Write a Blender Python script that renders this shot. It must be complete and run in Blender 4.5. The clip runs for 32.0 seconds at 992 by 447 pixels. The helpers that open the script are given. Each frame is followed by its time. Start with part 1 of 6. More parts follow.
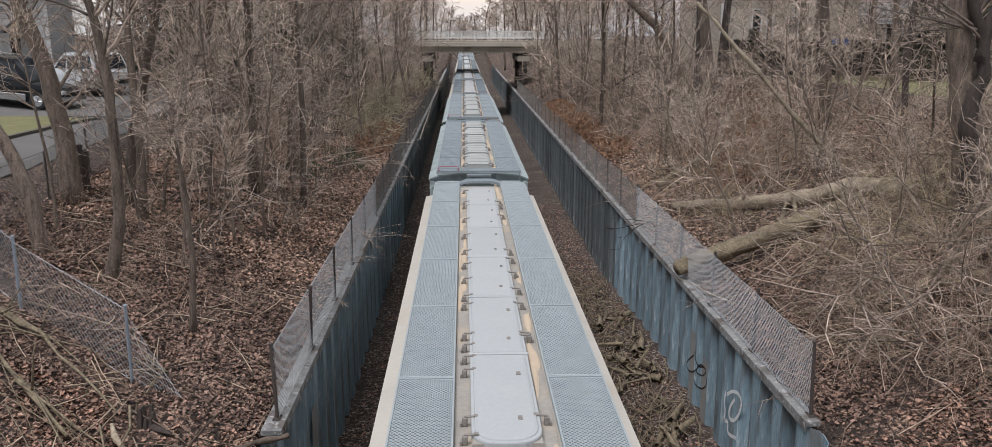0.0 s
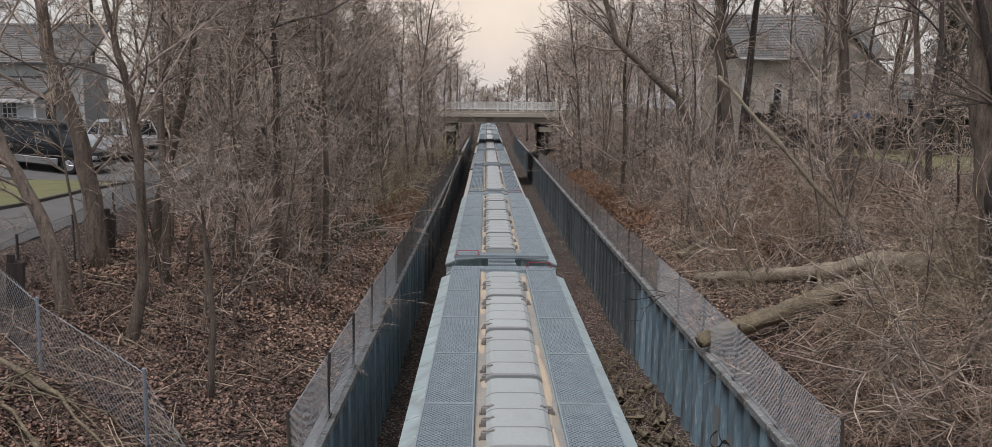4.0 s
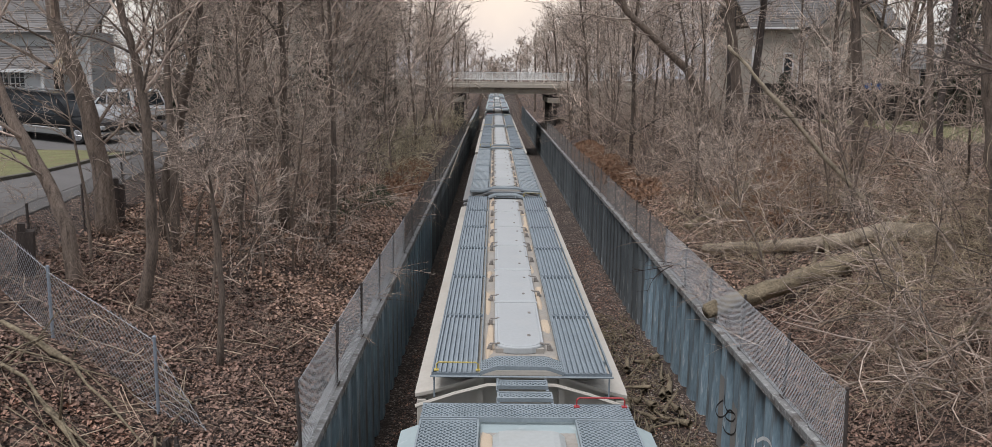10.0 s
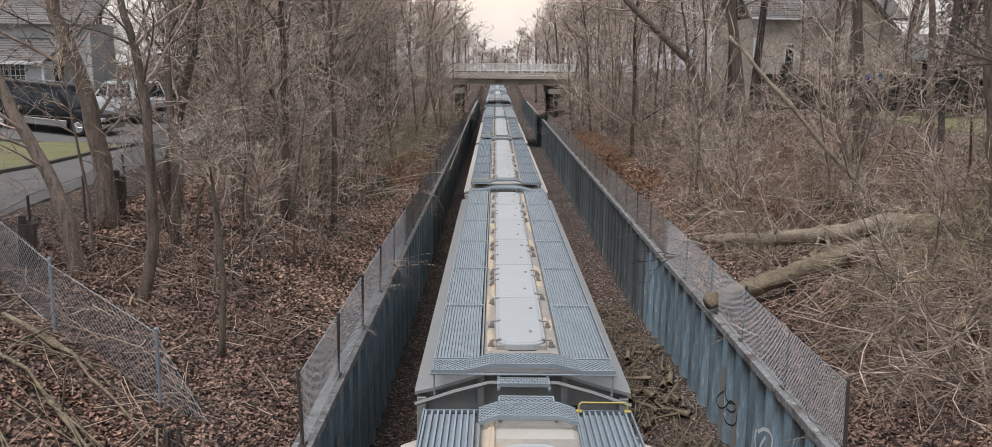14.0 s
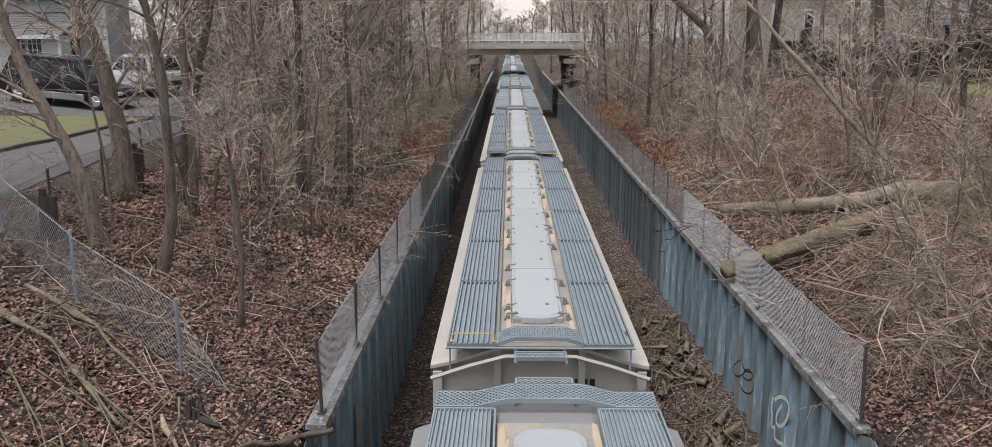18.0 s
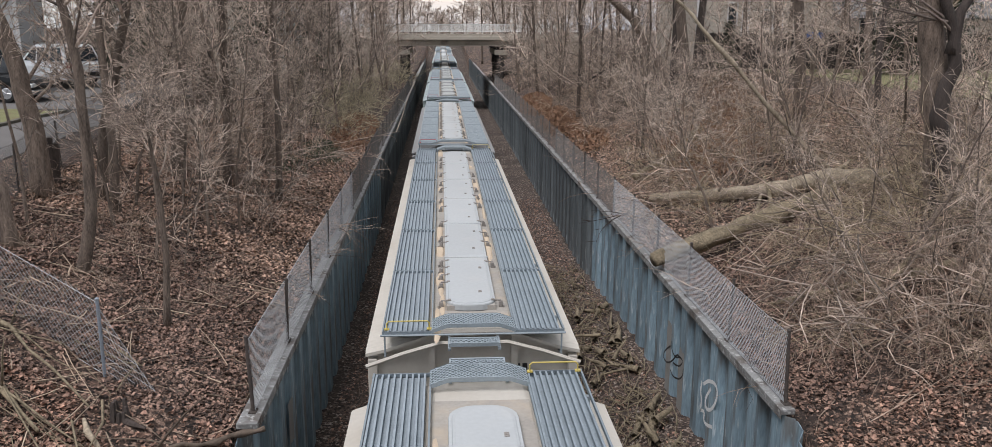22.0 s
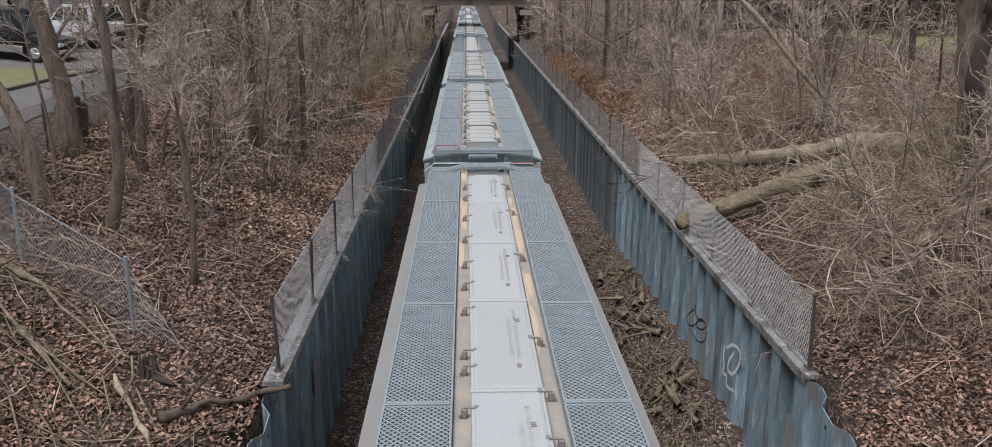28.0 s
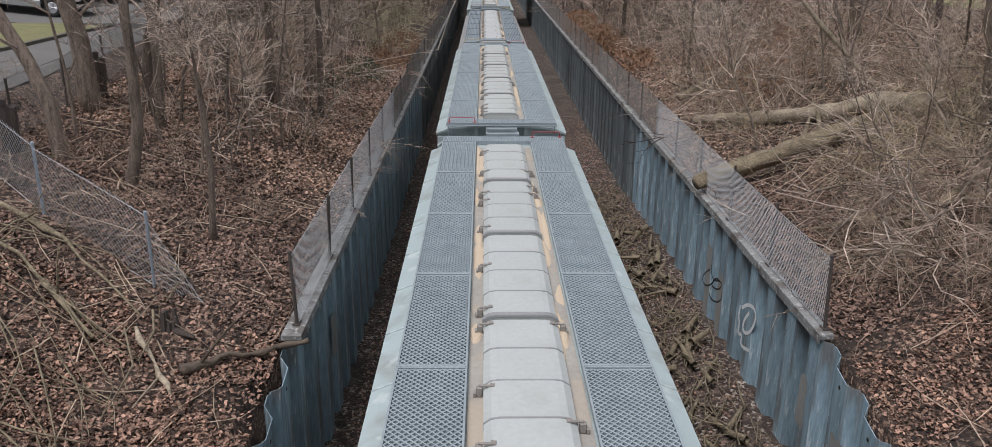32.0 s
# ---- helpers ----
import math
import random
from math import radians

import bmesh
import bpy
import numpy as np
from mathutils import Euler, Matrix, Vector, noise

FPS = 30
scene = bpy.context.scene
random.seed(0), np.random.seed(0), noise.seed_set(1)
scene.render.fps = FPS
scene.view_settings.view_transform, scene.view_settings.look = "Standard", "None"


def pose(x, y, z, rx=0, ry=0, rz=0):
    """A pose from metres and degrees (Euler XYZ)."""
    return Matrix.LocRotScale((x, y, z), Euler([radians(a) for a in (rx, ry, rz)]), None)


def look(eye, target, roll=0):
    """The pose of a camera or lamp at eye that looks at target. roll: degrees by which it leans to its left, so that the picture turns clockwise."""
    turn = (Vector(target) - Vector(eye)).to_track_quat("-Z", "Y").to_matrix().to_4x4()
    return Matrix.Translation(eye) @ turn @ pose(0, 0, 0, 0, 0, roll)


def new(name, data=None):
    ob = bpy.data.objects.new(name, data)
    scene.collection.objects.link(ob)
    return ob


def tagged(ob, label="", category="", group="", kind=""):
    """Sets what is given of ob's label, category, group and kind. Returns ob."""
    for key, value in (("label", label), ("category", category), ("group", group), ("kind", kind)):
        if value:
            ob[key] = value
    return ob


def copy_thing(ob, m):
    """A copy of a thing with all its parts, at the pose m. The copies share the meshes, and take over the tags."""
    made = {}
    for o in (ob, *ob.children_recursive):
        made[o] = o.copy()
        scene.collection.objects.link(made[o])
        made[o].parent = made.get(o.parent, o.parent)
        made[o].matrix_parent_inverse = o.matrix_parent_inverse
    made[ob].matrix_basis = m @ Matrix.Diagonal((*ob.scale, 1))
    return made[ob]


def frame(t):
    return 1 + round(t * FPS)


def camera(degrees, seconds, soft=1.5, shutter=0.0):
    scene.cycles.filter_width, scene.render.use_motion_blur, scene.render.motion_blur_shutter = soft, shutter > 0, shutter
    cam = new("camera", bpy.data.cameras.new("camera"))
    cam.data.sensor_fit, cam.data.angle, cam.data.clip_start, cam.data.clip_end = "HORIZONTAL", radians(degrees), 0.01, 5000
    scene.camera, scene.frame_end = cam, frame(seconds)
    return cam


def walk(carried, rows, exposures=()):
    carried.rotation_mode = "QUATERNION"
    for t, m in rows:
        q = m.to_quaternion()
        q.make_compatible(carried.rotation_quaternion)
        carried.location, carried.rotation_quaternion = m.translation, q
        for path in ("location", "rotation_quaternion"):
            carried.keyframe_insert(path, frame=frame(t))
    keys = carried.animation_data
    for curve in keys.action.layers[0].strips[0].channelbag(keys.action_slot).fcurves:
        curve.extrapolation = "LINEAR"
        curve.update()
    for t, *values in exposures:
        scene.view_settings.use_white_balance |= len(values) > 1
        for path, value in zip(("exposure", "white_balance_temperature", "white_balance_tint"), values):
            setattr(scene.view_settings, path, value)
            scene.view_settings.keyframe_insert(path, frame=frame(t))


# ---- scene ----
cam = camera(61.5, 32.0, soft=0.6)
PATH = [
    (0, look((-0.454, 1.415, 9.028), (0.292, 20.898, 4.571), 0.08)),
    (0.5, look((-0.455, 1.416, 9.030), (0.318, 21.012, 5.108), 0.35)),
    (1, look((-0.457, 1.417, 9.033), (0.304, 21.139, 5.795), 0.41)),
    (1.5, look((-0.459, 1.420, 9.033), (0.253, 21.255, 6.567), 0.39)),
    (2, look((-0.462, 1.423, 9.031), (0.193, 21.260, 6.570), 0.42)),
    (2.5, look((-0.464, 1.426, 9.028), (0.066, 21.236, 6.330), 0.47)),
    (3, look((-0.466, 1.428, 9.025), (-0.028, 21.223, 6.205), 0.50)),
    (3.5, look((-0.467, 1.428, 9.022), (-0.131, 21.224, 6.187), 0.60)),
    (4, look((-0.467, 1.428, 9.021), (-0.211, 21.224, 6.182), 0.61)),
    (4.5, look((-0.466, 1.426, 9.019), (-0.311, 21.225, 6.195), 0.56)),
    (6.5, look((-0.453, 1.404, 9.006), (-0.452, 21.211, 6.236), 0.58)),
    (7, look((-0.452, 1.404, 9.004), (-0.477, 21.210, 6.223), 0.62)),
    (7.5, look((-0.452, 1.406, 9.003), (-0.452, 21.195, 6.109), 0.68)),
    (8, look((-0.452, 1.408, 9.001), (-0.448, 21.171, 5.930), 0.71)),
    (8.5, look((-0.453, 1.411, 9.000), (-0.446, 21.170, 5.907), 0.62)),
    (9, look((-0.453, 1.414, 8.999), (-0.442, 21.165, 5.854), 0.66)),
    (9.5, look((-0.453, 1.416, 8.998), (-0.443, 21.154, 5.769), 0.63)),
    (10, look((-0.453, 1.417, 8.996), (-0.379, 21.105, 5.477), 0.64)),
    (10.5, look((-0.453, 1.418, 8.995), (-0.347, 21.038, 5.117), 0.61)),
    (11, look((-0.452, 1.418, 8.994), (-0.298, 21.020, 5.027), 0.70)),
    (11.5, look((-0.452, 1.418, 8.994), (-0.237, 21.017, 5.016), 0.71)),
    (12, look((-0.453, 1.419, 8.994), (-0.245, 21.017, 5.008), 0.71)),
    (12.5, look((-0.453, 1.420, 8.994), (-0.274, 21.014, 4.987), 0.72)),
    (13, look((-0.453, 1.421, 8.996), (-0.297, 21.020, 5.014), 0.65)),
    (13.5, look((-0.453, 1.420, 8.999), (-0.318, 21.023, 5.038), 0.65)),
    (14, look((-0.452, 1.418, 9.001), (-0.400, 21.068, 5.278), 0.55)),
    (14.5, look((-0.451, 1.415, 9.004), (-0.473, 21.117, 5.568), 0.48)),
    (15, look((-0.450, 1.412, 9.006), (-0.557, 21.166, 5.882), 0.27)),
    (15.5, look((-0.449, 1.409, 9.006), (-0.625, 21.177, 5.972), 0.12)),
    (17.5, look((-0.443, 1.413, 8.968), (-0.813, 21.168, 5.870), -0.20)),
    (18, look((-0.442, 1.414, 8.962), (-0.776, 20.923, 4.572), -0.05)),
    (18.5, look((-0.441, 1.415, 8.958), (-0.744, 20.892, 4.425), 0.11)),
    (19, look((-0.439, 1.416, 8.956), (-0.769, 20.866, 4.309), 0.26)),
    (19.5, look((-0.438, 1.418, 8.955), (-0.758, 20.868, 4.309), 0.22)),
    (20, look((-0.437, 1.421, 8.958), (-0.485, 20.871, 4.300), 0.25)),
    (20.5, look((-0.435, 1.423, 8.961), (-0.352, 20.875, 4.311), -0.05)),
    (21, look((-0.434, 1.425, 8.966), (0.078, 20.873, 4.324), -0.31)),
    (21.5, look((-0.433, 1.427, 8.970), (0.664, 20.856, 4.354), -0.03)),
    (22, look((-0.432, 1.428, 8.973), (0.837, 20.853, 4.381), 0.21)),
    (22.5, look((-0.431, 1.430, 8.974), (0.846, 20.857, 4.396), 0.36)),
    (23, look((-0.431, 1.431, 8.975), (0.827, 20.859, 4.395), 0.34)),
    (23.5, look((-0.430, 1.433, 8.974), (0.810, 20.864, 4.404), 0.36)),
    (24, look((-0.430, 1.435, 8.972), (0.818, 20.869, 4.414), 0.44)),
    (24.5, look((-0.430, 1.437, 8.970), (0.791, 20.866, 4.385), 0.55)),
    (25, look((-0.431, 1.439, 8.969), (0.722, 20.865, 4.353), 0.46)),
    (25.5, look((-0.431, 1.441, 8.968), (0.659, 20.850, 4.267), 0.48)),
    (27.5, look((-0.431, 1.455, 8.958), (0.327, 20.730, 3.675), 0.29)),
    (28, look((-0.431, 1.456, 8.958), (0.261, 20.681, 3.491), 0.22)),
    (28.5, look((-0.431, 1.455, 8.959), (0.151, 20.649, 3.366), 0.15)),
    (29, look((-0.431, 1.455, 8.960), (0.087, 20.658, 3.394), 0.25)),
    (29.5, look((-0.431, 1.454, 8.960), (0.033, 20.675, 3.454), 0.39)),
    (30, look((-0.431, 1.453, 8.959), (-0.015, 20.681, 3.474), 0.41)),
    (30.5, look((-0.430, 1.452, 8.958), (-0.042, 20.658, 3.392), 0.51)),
    (31, look((-0.430, 1.453, 8.956), (-0.093, 20.538, 2.988), 0.51)),
    (31.5, look((-0.430, 1.453, 8.955), (-0.128, 20.421, 2.621), 0.39)),
    (32, look((-0.430, 1.453, 8.954), (-0.136, 20.391, 2.528), 0.32)),
]
walk(cam, PATH, ((0, 0.6), (1, 0.53), (2, 0.33), (3, 0.31), (4, 0.27), (7, 0.43), (9, 0.43), (10, 0.49), (11, 0.62), (13, 0.66), (15, 0.55), (18, 0.66), (22, 0.66), (25, 0.64), (28, 0.62), (32, 0.6)))

# ---- world and light ----
world = bpy.data.worlds.new("overcast_sky")
scene.world = world
world.use_nodes = True
wn = world.node_tree.nodes
wl = world.node_tree.links
sky = wn.new("ShaderNodeTexSky")
sky.sky_type = "NISHITA"
sky.sun_disc = False
sky.sun_elevation, sky.sun_rotation = radians(14), radians(0)
sky.air_density, sky.dust_density = 1.6, 4.0
coord = wn.new("ShaderNodeTexCoord")
cloud = wn.new("ShaderNodeTexNoise")
cloud.inputs["Scale"].default_value = 3.2
cloud.inputs["Detail"].default_value = 6
ramp = wn.new("ShaderNodeValToRGB")
ramp.color_ramp.elements[0].position, ramp.color_ramp.elements[0].color = 0.38, (3.75, 4.15, 5.05, 1)
ramp.color_ramp.elements[1].position, ramp.color_ramp.elements[1].color = 0.66, (6.6, 6.6, 6.5, 1)
blend = wn.new("ShaderNodeMix")
blend.data_type = "RGBA"
blend.inputs["Factor"].default_value = 0.955
wl.new(coord.outputs["Generated"], cloud.inputs["Vector"])
wl.new(cloud.outputs["Fac"], ramp.inputs["Fac"])
wl.new(sky.outputs["Color"], blend.inputs["A"])
wl.new(ramp.outputs["Color"], blend.inputs["B"])
wl.new(blend.outputs["Result"], wn["Background"].inputs["Color"])
wn["Background"].inputs["Strength"].default_value = 0.09

sun_data = bpy.data.lights.new("sun", "SUN")
sun_data.energy, sun_data.angle, sun_data.color = 1.8, radians(28), (1.0, 0.965, 0.98)
sun = new("sun", sun_data)
sun.matrix_world = look((0, 0, 0), (0.3, 0.35, -1.0))


# ---- materials ----
def material(name, color, rough=0.8, metal=0.0, second=None, scale=2.0, fine=30.0, bump=0.3, amount=0.6,
             stain=None, stain_scale=0.7, stain_amount=0.5, stretch=(1, 1, 1), rand=0.0, dist=0.01, flecks=None):
    """Two colours mixed by coarse noise, fine grain, a stain layer and a bump, in object space."""
    m = bpy.data.materials.new(name)
    m.use_nodes = True
    n, l = m.node_tree.nodes, m.node_tree.links
    bsdf = n["Principled BSDF"]
    bsdf.inputs["Roughness"].default_value = rough
    bsdf.inputs["Metallic"].default_value = metal
    tc = n.new("ShaderNodeTexCoord")
    mp = n.new("ShaderNodeMapping")
    mp.inputs["Scale"].default_value = stretch
    l.new(tc.outputs["Object"], mp.inputs["Vector"])
    big = n.new("ShaderNodeTexNoise")
    big.inputs["Scale"].default_value, big.inputs["Detail"].default_value = scale, 5
    l.new(mp.outputs["Vector"], big.inputs["Vector"])
    small = n.new("ShaderNodeTexNoise")
    small.inputs["Scale"].default_value, small.inputs["Detail"].default_value = fine, 4
    l.new(mp.outputs["Vector"], small.inputs["Vector"])
    second = second or tuple(c * 0.6 for c in color)
    mix = n.new("ShaderNodeMix")
    mix.data_type = "RGBA"
    mix.inputs["A"].default_value, mix.inputs["B"].default_value = (*color, 1), (*second, 1)
    r1 = n.new("ShaderNodeMapRange")
    r1.inputs["From Min"].default_value, r1.inputs["From Max"].default_value = 0.35, 0.68
    r1.inputs["To Max"].default_value = amount
    add = n.new("ShaderNodeMath")
    add.operation = "MULTIPLY_ADD"
    add.inputs[1].default_value = 0.5
    l.new(small.outputs["Fac"], add.inputs[0])
    half = n.new("ShaderNodeMath")
    half.operation = "MULTIPLY"
    half.inputs[1].default_value = 0.5
    l.new(big.outputs["Fac"], half.inputs[0])
    l.new(half.outputs[0], add.inputs[2])
    l.new(add.outputs[0], r1.inputs["Value"])
    l.new(r1.outputs["Result"], mix.inputs["Factor"])
    out = mix.outputs["Result"]
    if stain:
        st = n.new("ShaderNodeTexNoise")
        st.inputs["Scale"].default_value, st.inputs["Detail"].default_value = stain_scale, 8
        l.new(mp.outputs["Vector"], st.inputs["Vector"])
        r2 = n.new("ShaderNodeMapRange")
        r2.inputs["From Min"].default_value, r2.inputs["From Max"].default_value = 0.52, 0.66
        r2.inputs["To Max"].default_value = stain_amount
        l.new(st.outputs["Fac"], r2.inputs["Value"])
        mix2 = n.new("ShaderNodeMix")
        mix2.data_type = "RGBA"
        l.new(out, mix2.inputs["A"])
        mix2.inputs["B"].default_value = (*stain, 1)
        l.new(r2.outputs["Result"], mix2.inputs["Factor"])
        out = mix2.outputs["Result"]
    if flecks:
        tone, size, level, share = flecks
        fl = n.new("ShaderNodeTexNoise")
        fl.inputs["Scale"].default_value, fl.inputs["Detail"].default_value = size, 6
        l.new(mp.outputs["Vector"], fl.inputs["Vector"])
        r3 = n.new("ShaderNodeMapRange")
        r3.inputs["From Min"].default_value, r3.inputs["From Max"].default_value = level, level + 0.05
        r3.inputs["To Max"].default_value = share
        l.new(fl.outputs["Fac"], r3.inputs["Value"])
        mix3 = n.new("ShaderNodeMix")
        mix3.data_type = "RGBA"
        l.new(out, mix3.inputs["A"])
        mix3.inputs["B"].default_value = (*tone, 1)
        l.new(r3.outputs["Result"], mix3.inputs["Factor"])
        out = mix3.outputs["Result"]
    if rand:
        geo = n.new("ShaderNodeNewGeometry")
        info = n.new("ShaderNodeObjectInfo")
        sm = n.new("ShaderNodeMath")
        sm.operation = "ADD"
        l.new(geo.outputs["Random Per Island"], sm.inputs[0])
        l.new(info.outputs["Random"], sm.inputs[1])
        fr = n.new("ShaderNodeMath")
        fr.operation = "FRACT"
        l.new(sm.outputs[0], fr.inputs[0])
        mr = n.new("ShaderNodeMapRange")
        mr.inputs["To Min"].default_value, mr.inputs["To Max"].default_value = 1 - rand, 1 + rand
        l.new(fr.outputs[0], mr.inputs["Value"])
        hsv = n.new("ShaderNodeHueSaturation")
        l.new(mr.outputs["Result"], hsv.inputs["Value"])
        l.new(out, hsv.inputs["Color"])
        out = hsv.outputs["Color"]
    l.new(out, bsdf.inputs["Base Color"])
    if bump:
        bp = n.new("ShaderNodeBump")
        bp.inputs["Strength"].default_value, bp.inputs["Distance"].default_value = bump, dist
        l.new(add.outputs[0], bp.inputs["Height"])
        l.new(bp.outputs["Normal"], bsdf.inputs["Normal"])
    return m


def litter_material(name, stops, scale, soil):
    """Ground covered with overlapping leaves or stones: cells of random tone, with bare soil showing in patches."""
    m = bpy.data.materials.new(name)
    m.use_nodes = True
    n, l = m.node_tree.nodes, m.node_tree.links
    bsdf = n["Principled BSDF"]
    bsdf.inputs["Roughness"].default_value = 0.9
    tc = n.new("ShaderNodeTexCoord")
    warp = n.new("ShaderNodeTexNoise")
    warp.inputs["Scale"].default_value = scale * 1.3
    mix_v = n.new("ShaderNodeMix")
    mix_v.data_type = "RGBA"
    mix_v.blend_type = "LINEAR_LIGHT"
    mix_v.inputs["Factor"].default_value = 0.06
    l.new(tc.outputs["Object"], warp.inputs["Vector"])
    l.new(tc.outputs["Object"], mix_v.inputs["A"])
    l.new(warp.outputs["Color"], mix_v.inputs["B"])
    vor = n.new("ShaderNodeTexVoronoi")
    vor.inputs["Scale"].default_value = scale
    l.new(mix_v.outputs["Result"], vor.inputs["Vector"])
    sep = n.new("ShaderNodeSeparateColor")
    l.new(vor.outputs["Color"], sep.inputs["Color"])
    cr = n.new("ShaderNodeValToRGB")
    while len(cr.color_ramp.elements) < len(stops):
        cr.color_ramp.elements.new(0.5)
    for e, (p, c) in zip(cr.color_ramp.elements, stops):
        e.position, e.color = p, (*c, 1)
    l.new(sep.outputs["Red"], cr.inputs["Fac"])
    patch = n.new("ShaderNodeTexNoise")
    patch.inputs["Scale"].default_value, patch.inputs["Detail"].default_value = 0.45, 7
    l.new(tc.outputs["Object"], patch.inputs["Vector"])
    mr = n.new("ShaderNodeMapRange")
    mr.inputs["From Min"].default_value, mr.inputs["From Max"].default_value, mr.inputs["To Max"].default_value = 0.5, 0.68, 0.75
    l.new(patch.outputs["Fac"], mr.inputs["Value"])
    mix = n.new("ShaderNodeMix")
    mix.data_type = "RGBA"
    l.new(cr.outputs["Color"], mix.inputs["A"])
    mix.inputs["B"].default_value = (*soil, 1)
    l.new(mr.outputs["Result"], mix.inputs["Factor"])
    l.new(mix.outputs["Result"], bsdf.inputs["Base Color"])
    bp = n.new("ShaderNodeBump")
    bp.inputs["Strength"].default_value, bp.inputs["Distance"].default_value = 0.8, 0.05
    l.new(sep.outputs["Green"], bp.inputs["Height"])
    l.new(bp.outputs["Normal"], bsdf.inputs["Normal"])
    return m


def glass_material(name, tint=(0.02, 0.025, 0.03)):
    m = bpy.data.materials.new(name)
    m.use_nodes = True
    b = m.node_tree.nodes["Principled BSDF"]
    b.inputs["Base Color"].default_value = (*tint, 1)
    b.inputs["Roughness"].default_value = 0.08
    b.inputs["Specular IOR Level"].default_value = 0.4
    return m


def glow_material(name, color, strength):
    m = bpy.data.materials.new(name)
    m.use_nodes = True
    b = m.node_tree.nodes["Principled BSDF"]
    b.inputs["Base Color"].default_value = (*color, 1)
    b.inputs["Emission Color"].default_value = (*color, 1)
    b.inputs["Emission Strength"].default_value = strength
    return m


M = {}
M["leaf_litter"] = litter_material("leaf_litter", [(0.0, (0.007, 0.005, 0.004)), (0.4, (0.035, 0.022, 0.016)), (0.75, (0.135, 0.08, 0.058)), (1.0, (0.45, 0.315, 0.24))], 24.0, (0.02, 0.015, 0.0125))
M["bed"] = litter_material("trench_bed", [(0.0, (0.013, 0.009, 0.008)), (0.5, (0.055, 0.038, 0.03)), (0.85, (0.16, 0.112, 0.09)), (1.0, (0.46, 0.4, 0.35))], 19.0, (0.042, 0.032, 0.027))
M["grass"] = material("winter_lawn", (0.205, 0.2, 0.09), 0.95, 0, (0.11, 0.112, 0.048), 1.5, 34, 0.7, 0.95, stain=(0.17, 0.115, 0.075), stain_scale=2.5, stain_amount=0.6, dist=0.03)
M["asphalt"] = material("worn_asphalt", (0.15, 0.142, 0.138), 0.92, 0, (0.095, 0.09, 0.087), 0.9, 40, 0.3, 0.7)
M["leaf"] = material("dry_leaf", (0.375, 0.225, 0.165), 0.8, 0, (0.04, 0.024, 0.0175), 6, 40, 0.2, 0.95, rand=0.95)
# Darker leaf: soil tone and the fence's shading are put into its colour.
M["leaf_darkened"] = material("darkened_leaf", (0.285, 0.18, 0.138), 0.75, 0, (0.03, 0.019, 0.0145), 6, 40, 0.2, 0.95, rand=0.95)
# Tan leaf, its colour lightened to make up for the trees' shade.
M["leaf_tan"] = material("lightened_tan_leaf", (0.50, 0.335, 0.25), 0.8, 0, (0.075, 0.048, 0.036), 6, 40, 0.2, 0.95, rand=0.9)
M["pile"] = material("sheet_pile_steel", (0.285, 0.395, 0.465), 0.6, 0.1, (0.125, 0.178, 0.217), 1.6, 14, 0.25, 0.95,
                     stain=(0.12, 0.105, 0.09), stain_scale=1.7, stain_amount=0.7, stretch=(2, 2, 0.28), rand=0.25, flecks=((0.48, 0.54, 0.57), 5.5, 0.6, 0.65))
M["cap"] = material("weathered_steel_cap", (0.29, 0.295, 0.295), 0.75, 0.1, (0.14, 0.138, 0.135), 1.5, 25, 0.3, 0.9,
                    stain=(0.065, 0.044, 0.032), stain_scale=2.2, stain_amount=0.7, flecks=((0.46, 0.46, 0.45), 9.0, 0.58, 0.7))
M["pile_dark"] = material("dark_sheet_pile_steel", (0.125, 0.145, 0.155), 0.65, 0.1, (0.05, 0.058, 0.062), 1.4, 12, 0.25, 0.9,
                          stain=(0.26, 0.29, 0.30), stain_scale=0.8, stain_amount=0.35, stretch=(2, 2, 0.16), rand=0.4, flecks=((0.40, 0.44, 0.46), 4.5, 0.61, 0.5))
M["galv"] = material("galvanised_steel", (0.30, 0.34, 0.39), 0.5, 0.3, (0.2, 0.23, 0.27), 6, 40, 0.1, 0.7)
M["rust_post"] = material("rusty_post", (0.10, 0.085, 0.078), 0.75, 0.3, (0.05, 0.038, 0.032), 8, 40, 0.2, 0.8)
M["wire"] = material("fence_wire", (0.42, 0.44, 0.46), 0.6, 0.2, (0.24, 0.24, 0.25), 6, 30, 0, 0.6)
M["bark"] = material("grey_bark", (0.265, 0.205, 0.165), 0.95, 0, (0.045, 0.034, 0.027), 4, 26, 1.0, 1.0, stretch=(3, 3, 0.5), rand=0.3, dist=0.05)
M["bark_dark"] = material("dark_bark", (0.085, 0.066, 0.058), 0.95, 0, (0.03, 0.024, 0.021), 3, 20, 0.9, 0.9, stretch=(3, 3, 0.6), rand=0.2, dist=0.03)
M["twig"] = material("twigs", (0.66, 0.53, 0.435), 0.9, 0, (0.12, 0.09, 0.073), 2, 12, 0, 0.95, rand=0.85)
M["limb"] = material("near_limbs", (0.52, 0.42, 0.35), 0.9, 0, (0.085, 0.065, 0.054), 2, 12, 0, 0.95, rand=0.75)
M["wire_dark"] = material("rusty_fence_wire", (0.17, 0.165, 0.16), 0.7, 0.2, (0.09, 0.08, 0.075), 6, 30, 0, 0.6)
M["branch"] = material("bare_branches", (0.62, 0.505, 0.42), 0.9, 0, (0.12, 0.094, 0.078), 2, 12, 0, 0.95, rand=0.85)
M["twig_fine"] = material("thin_thicket_twigs", (0.52, 0.395, 0.31), 0.9, 0, (0.09, 0.068, 0.054), 2, 12, 0, 0.95, rand=0.85)
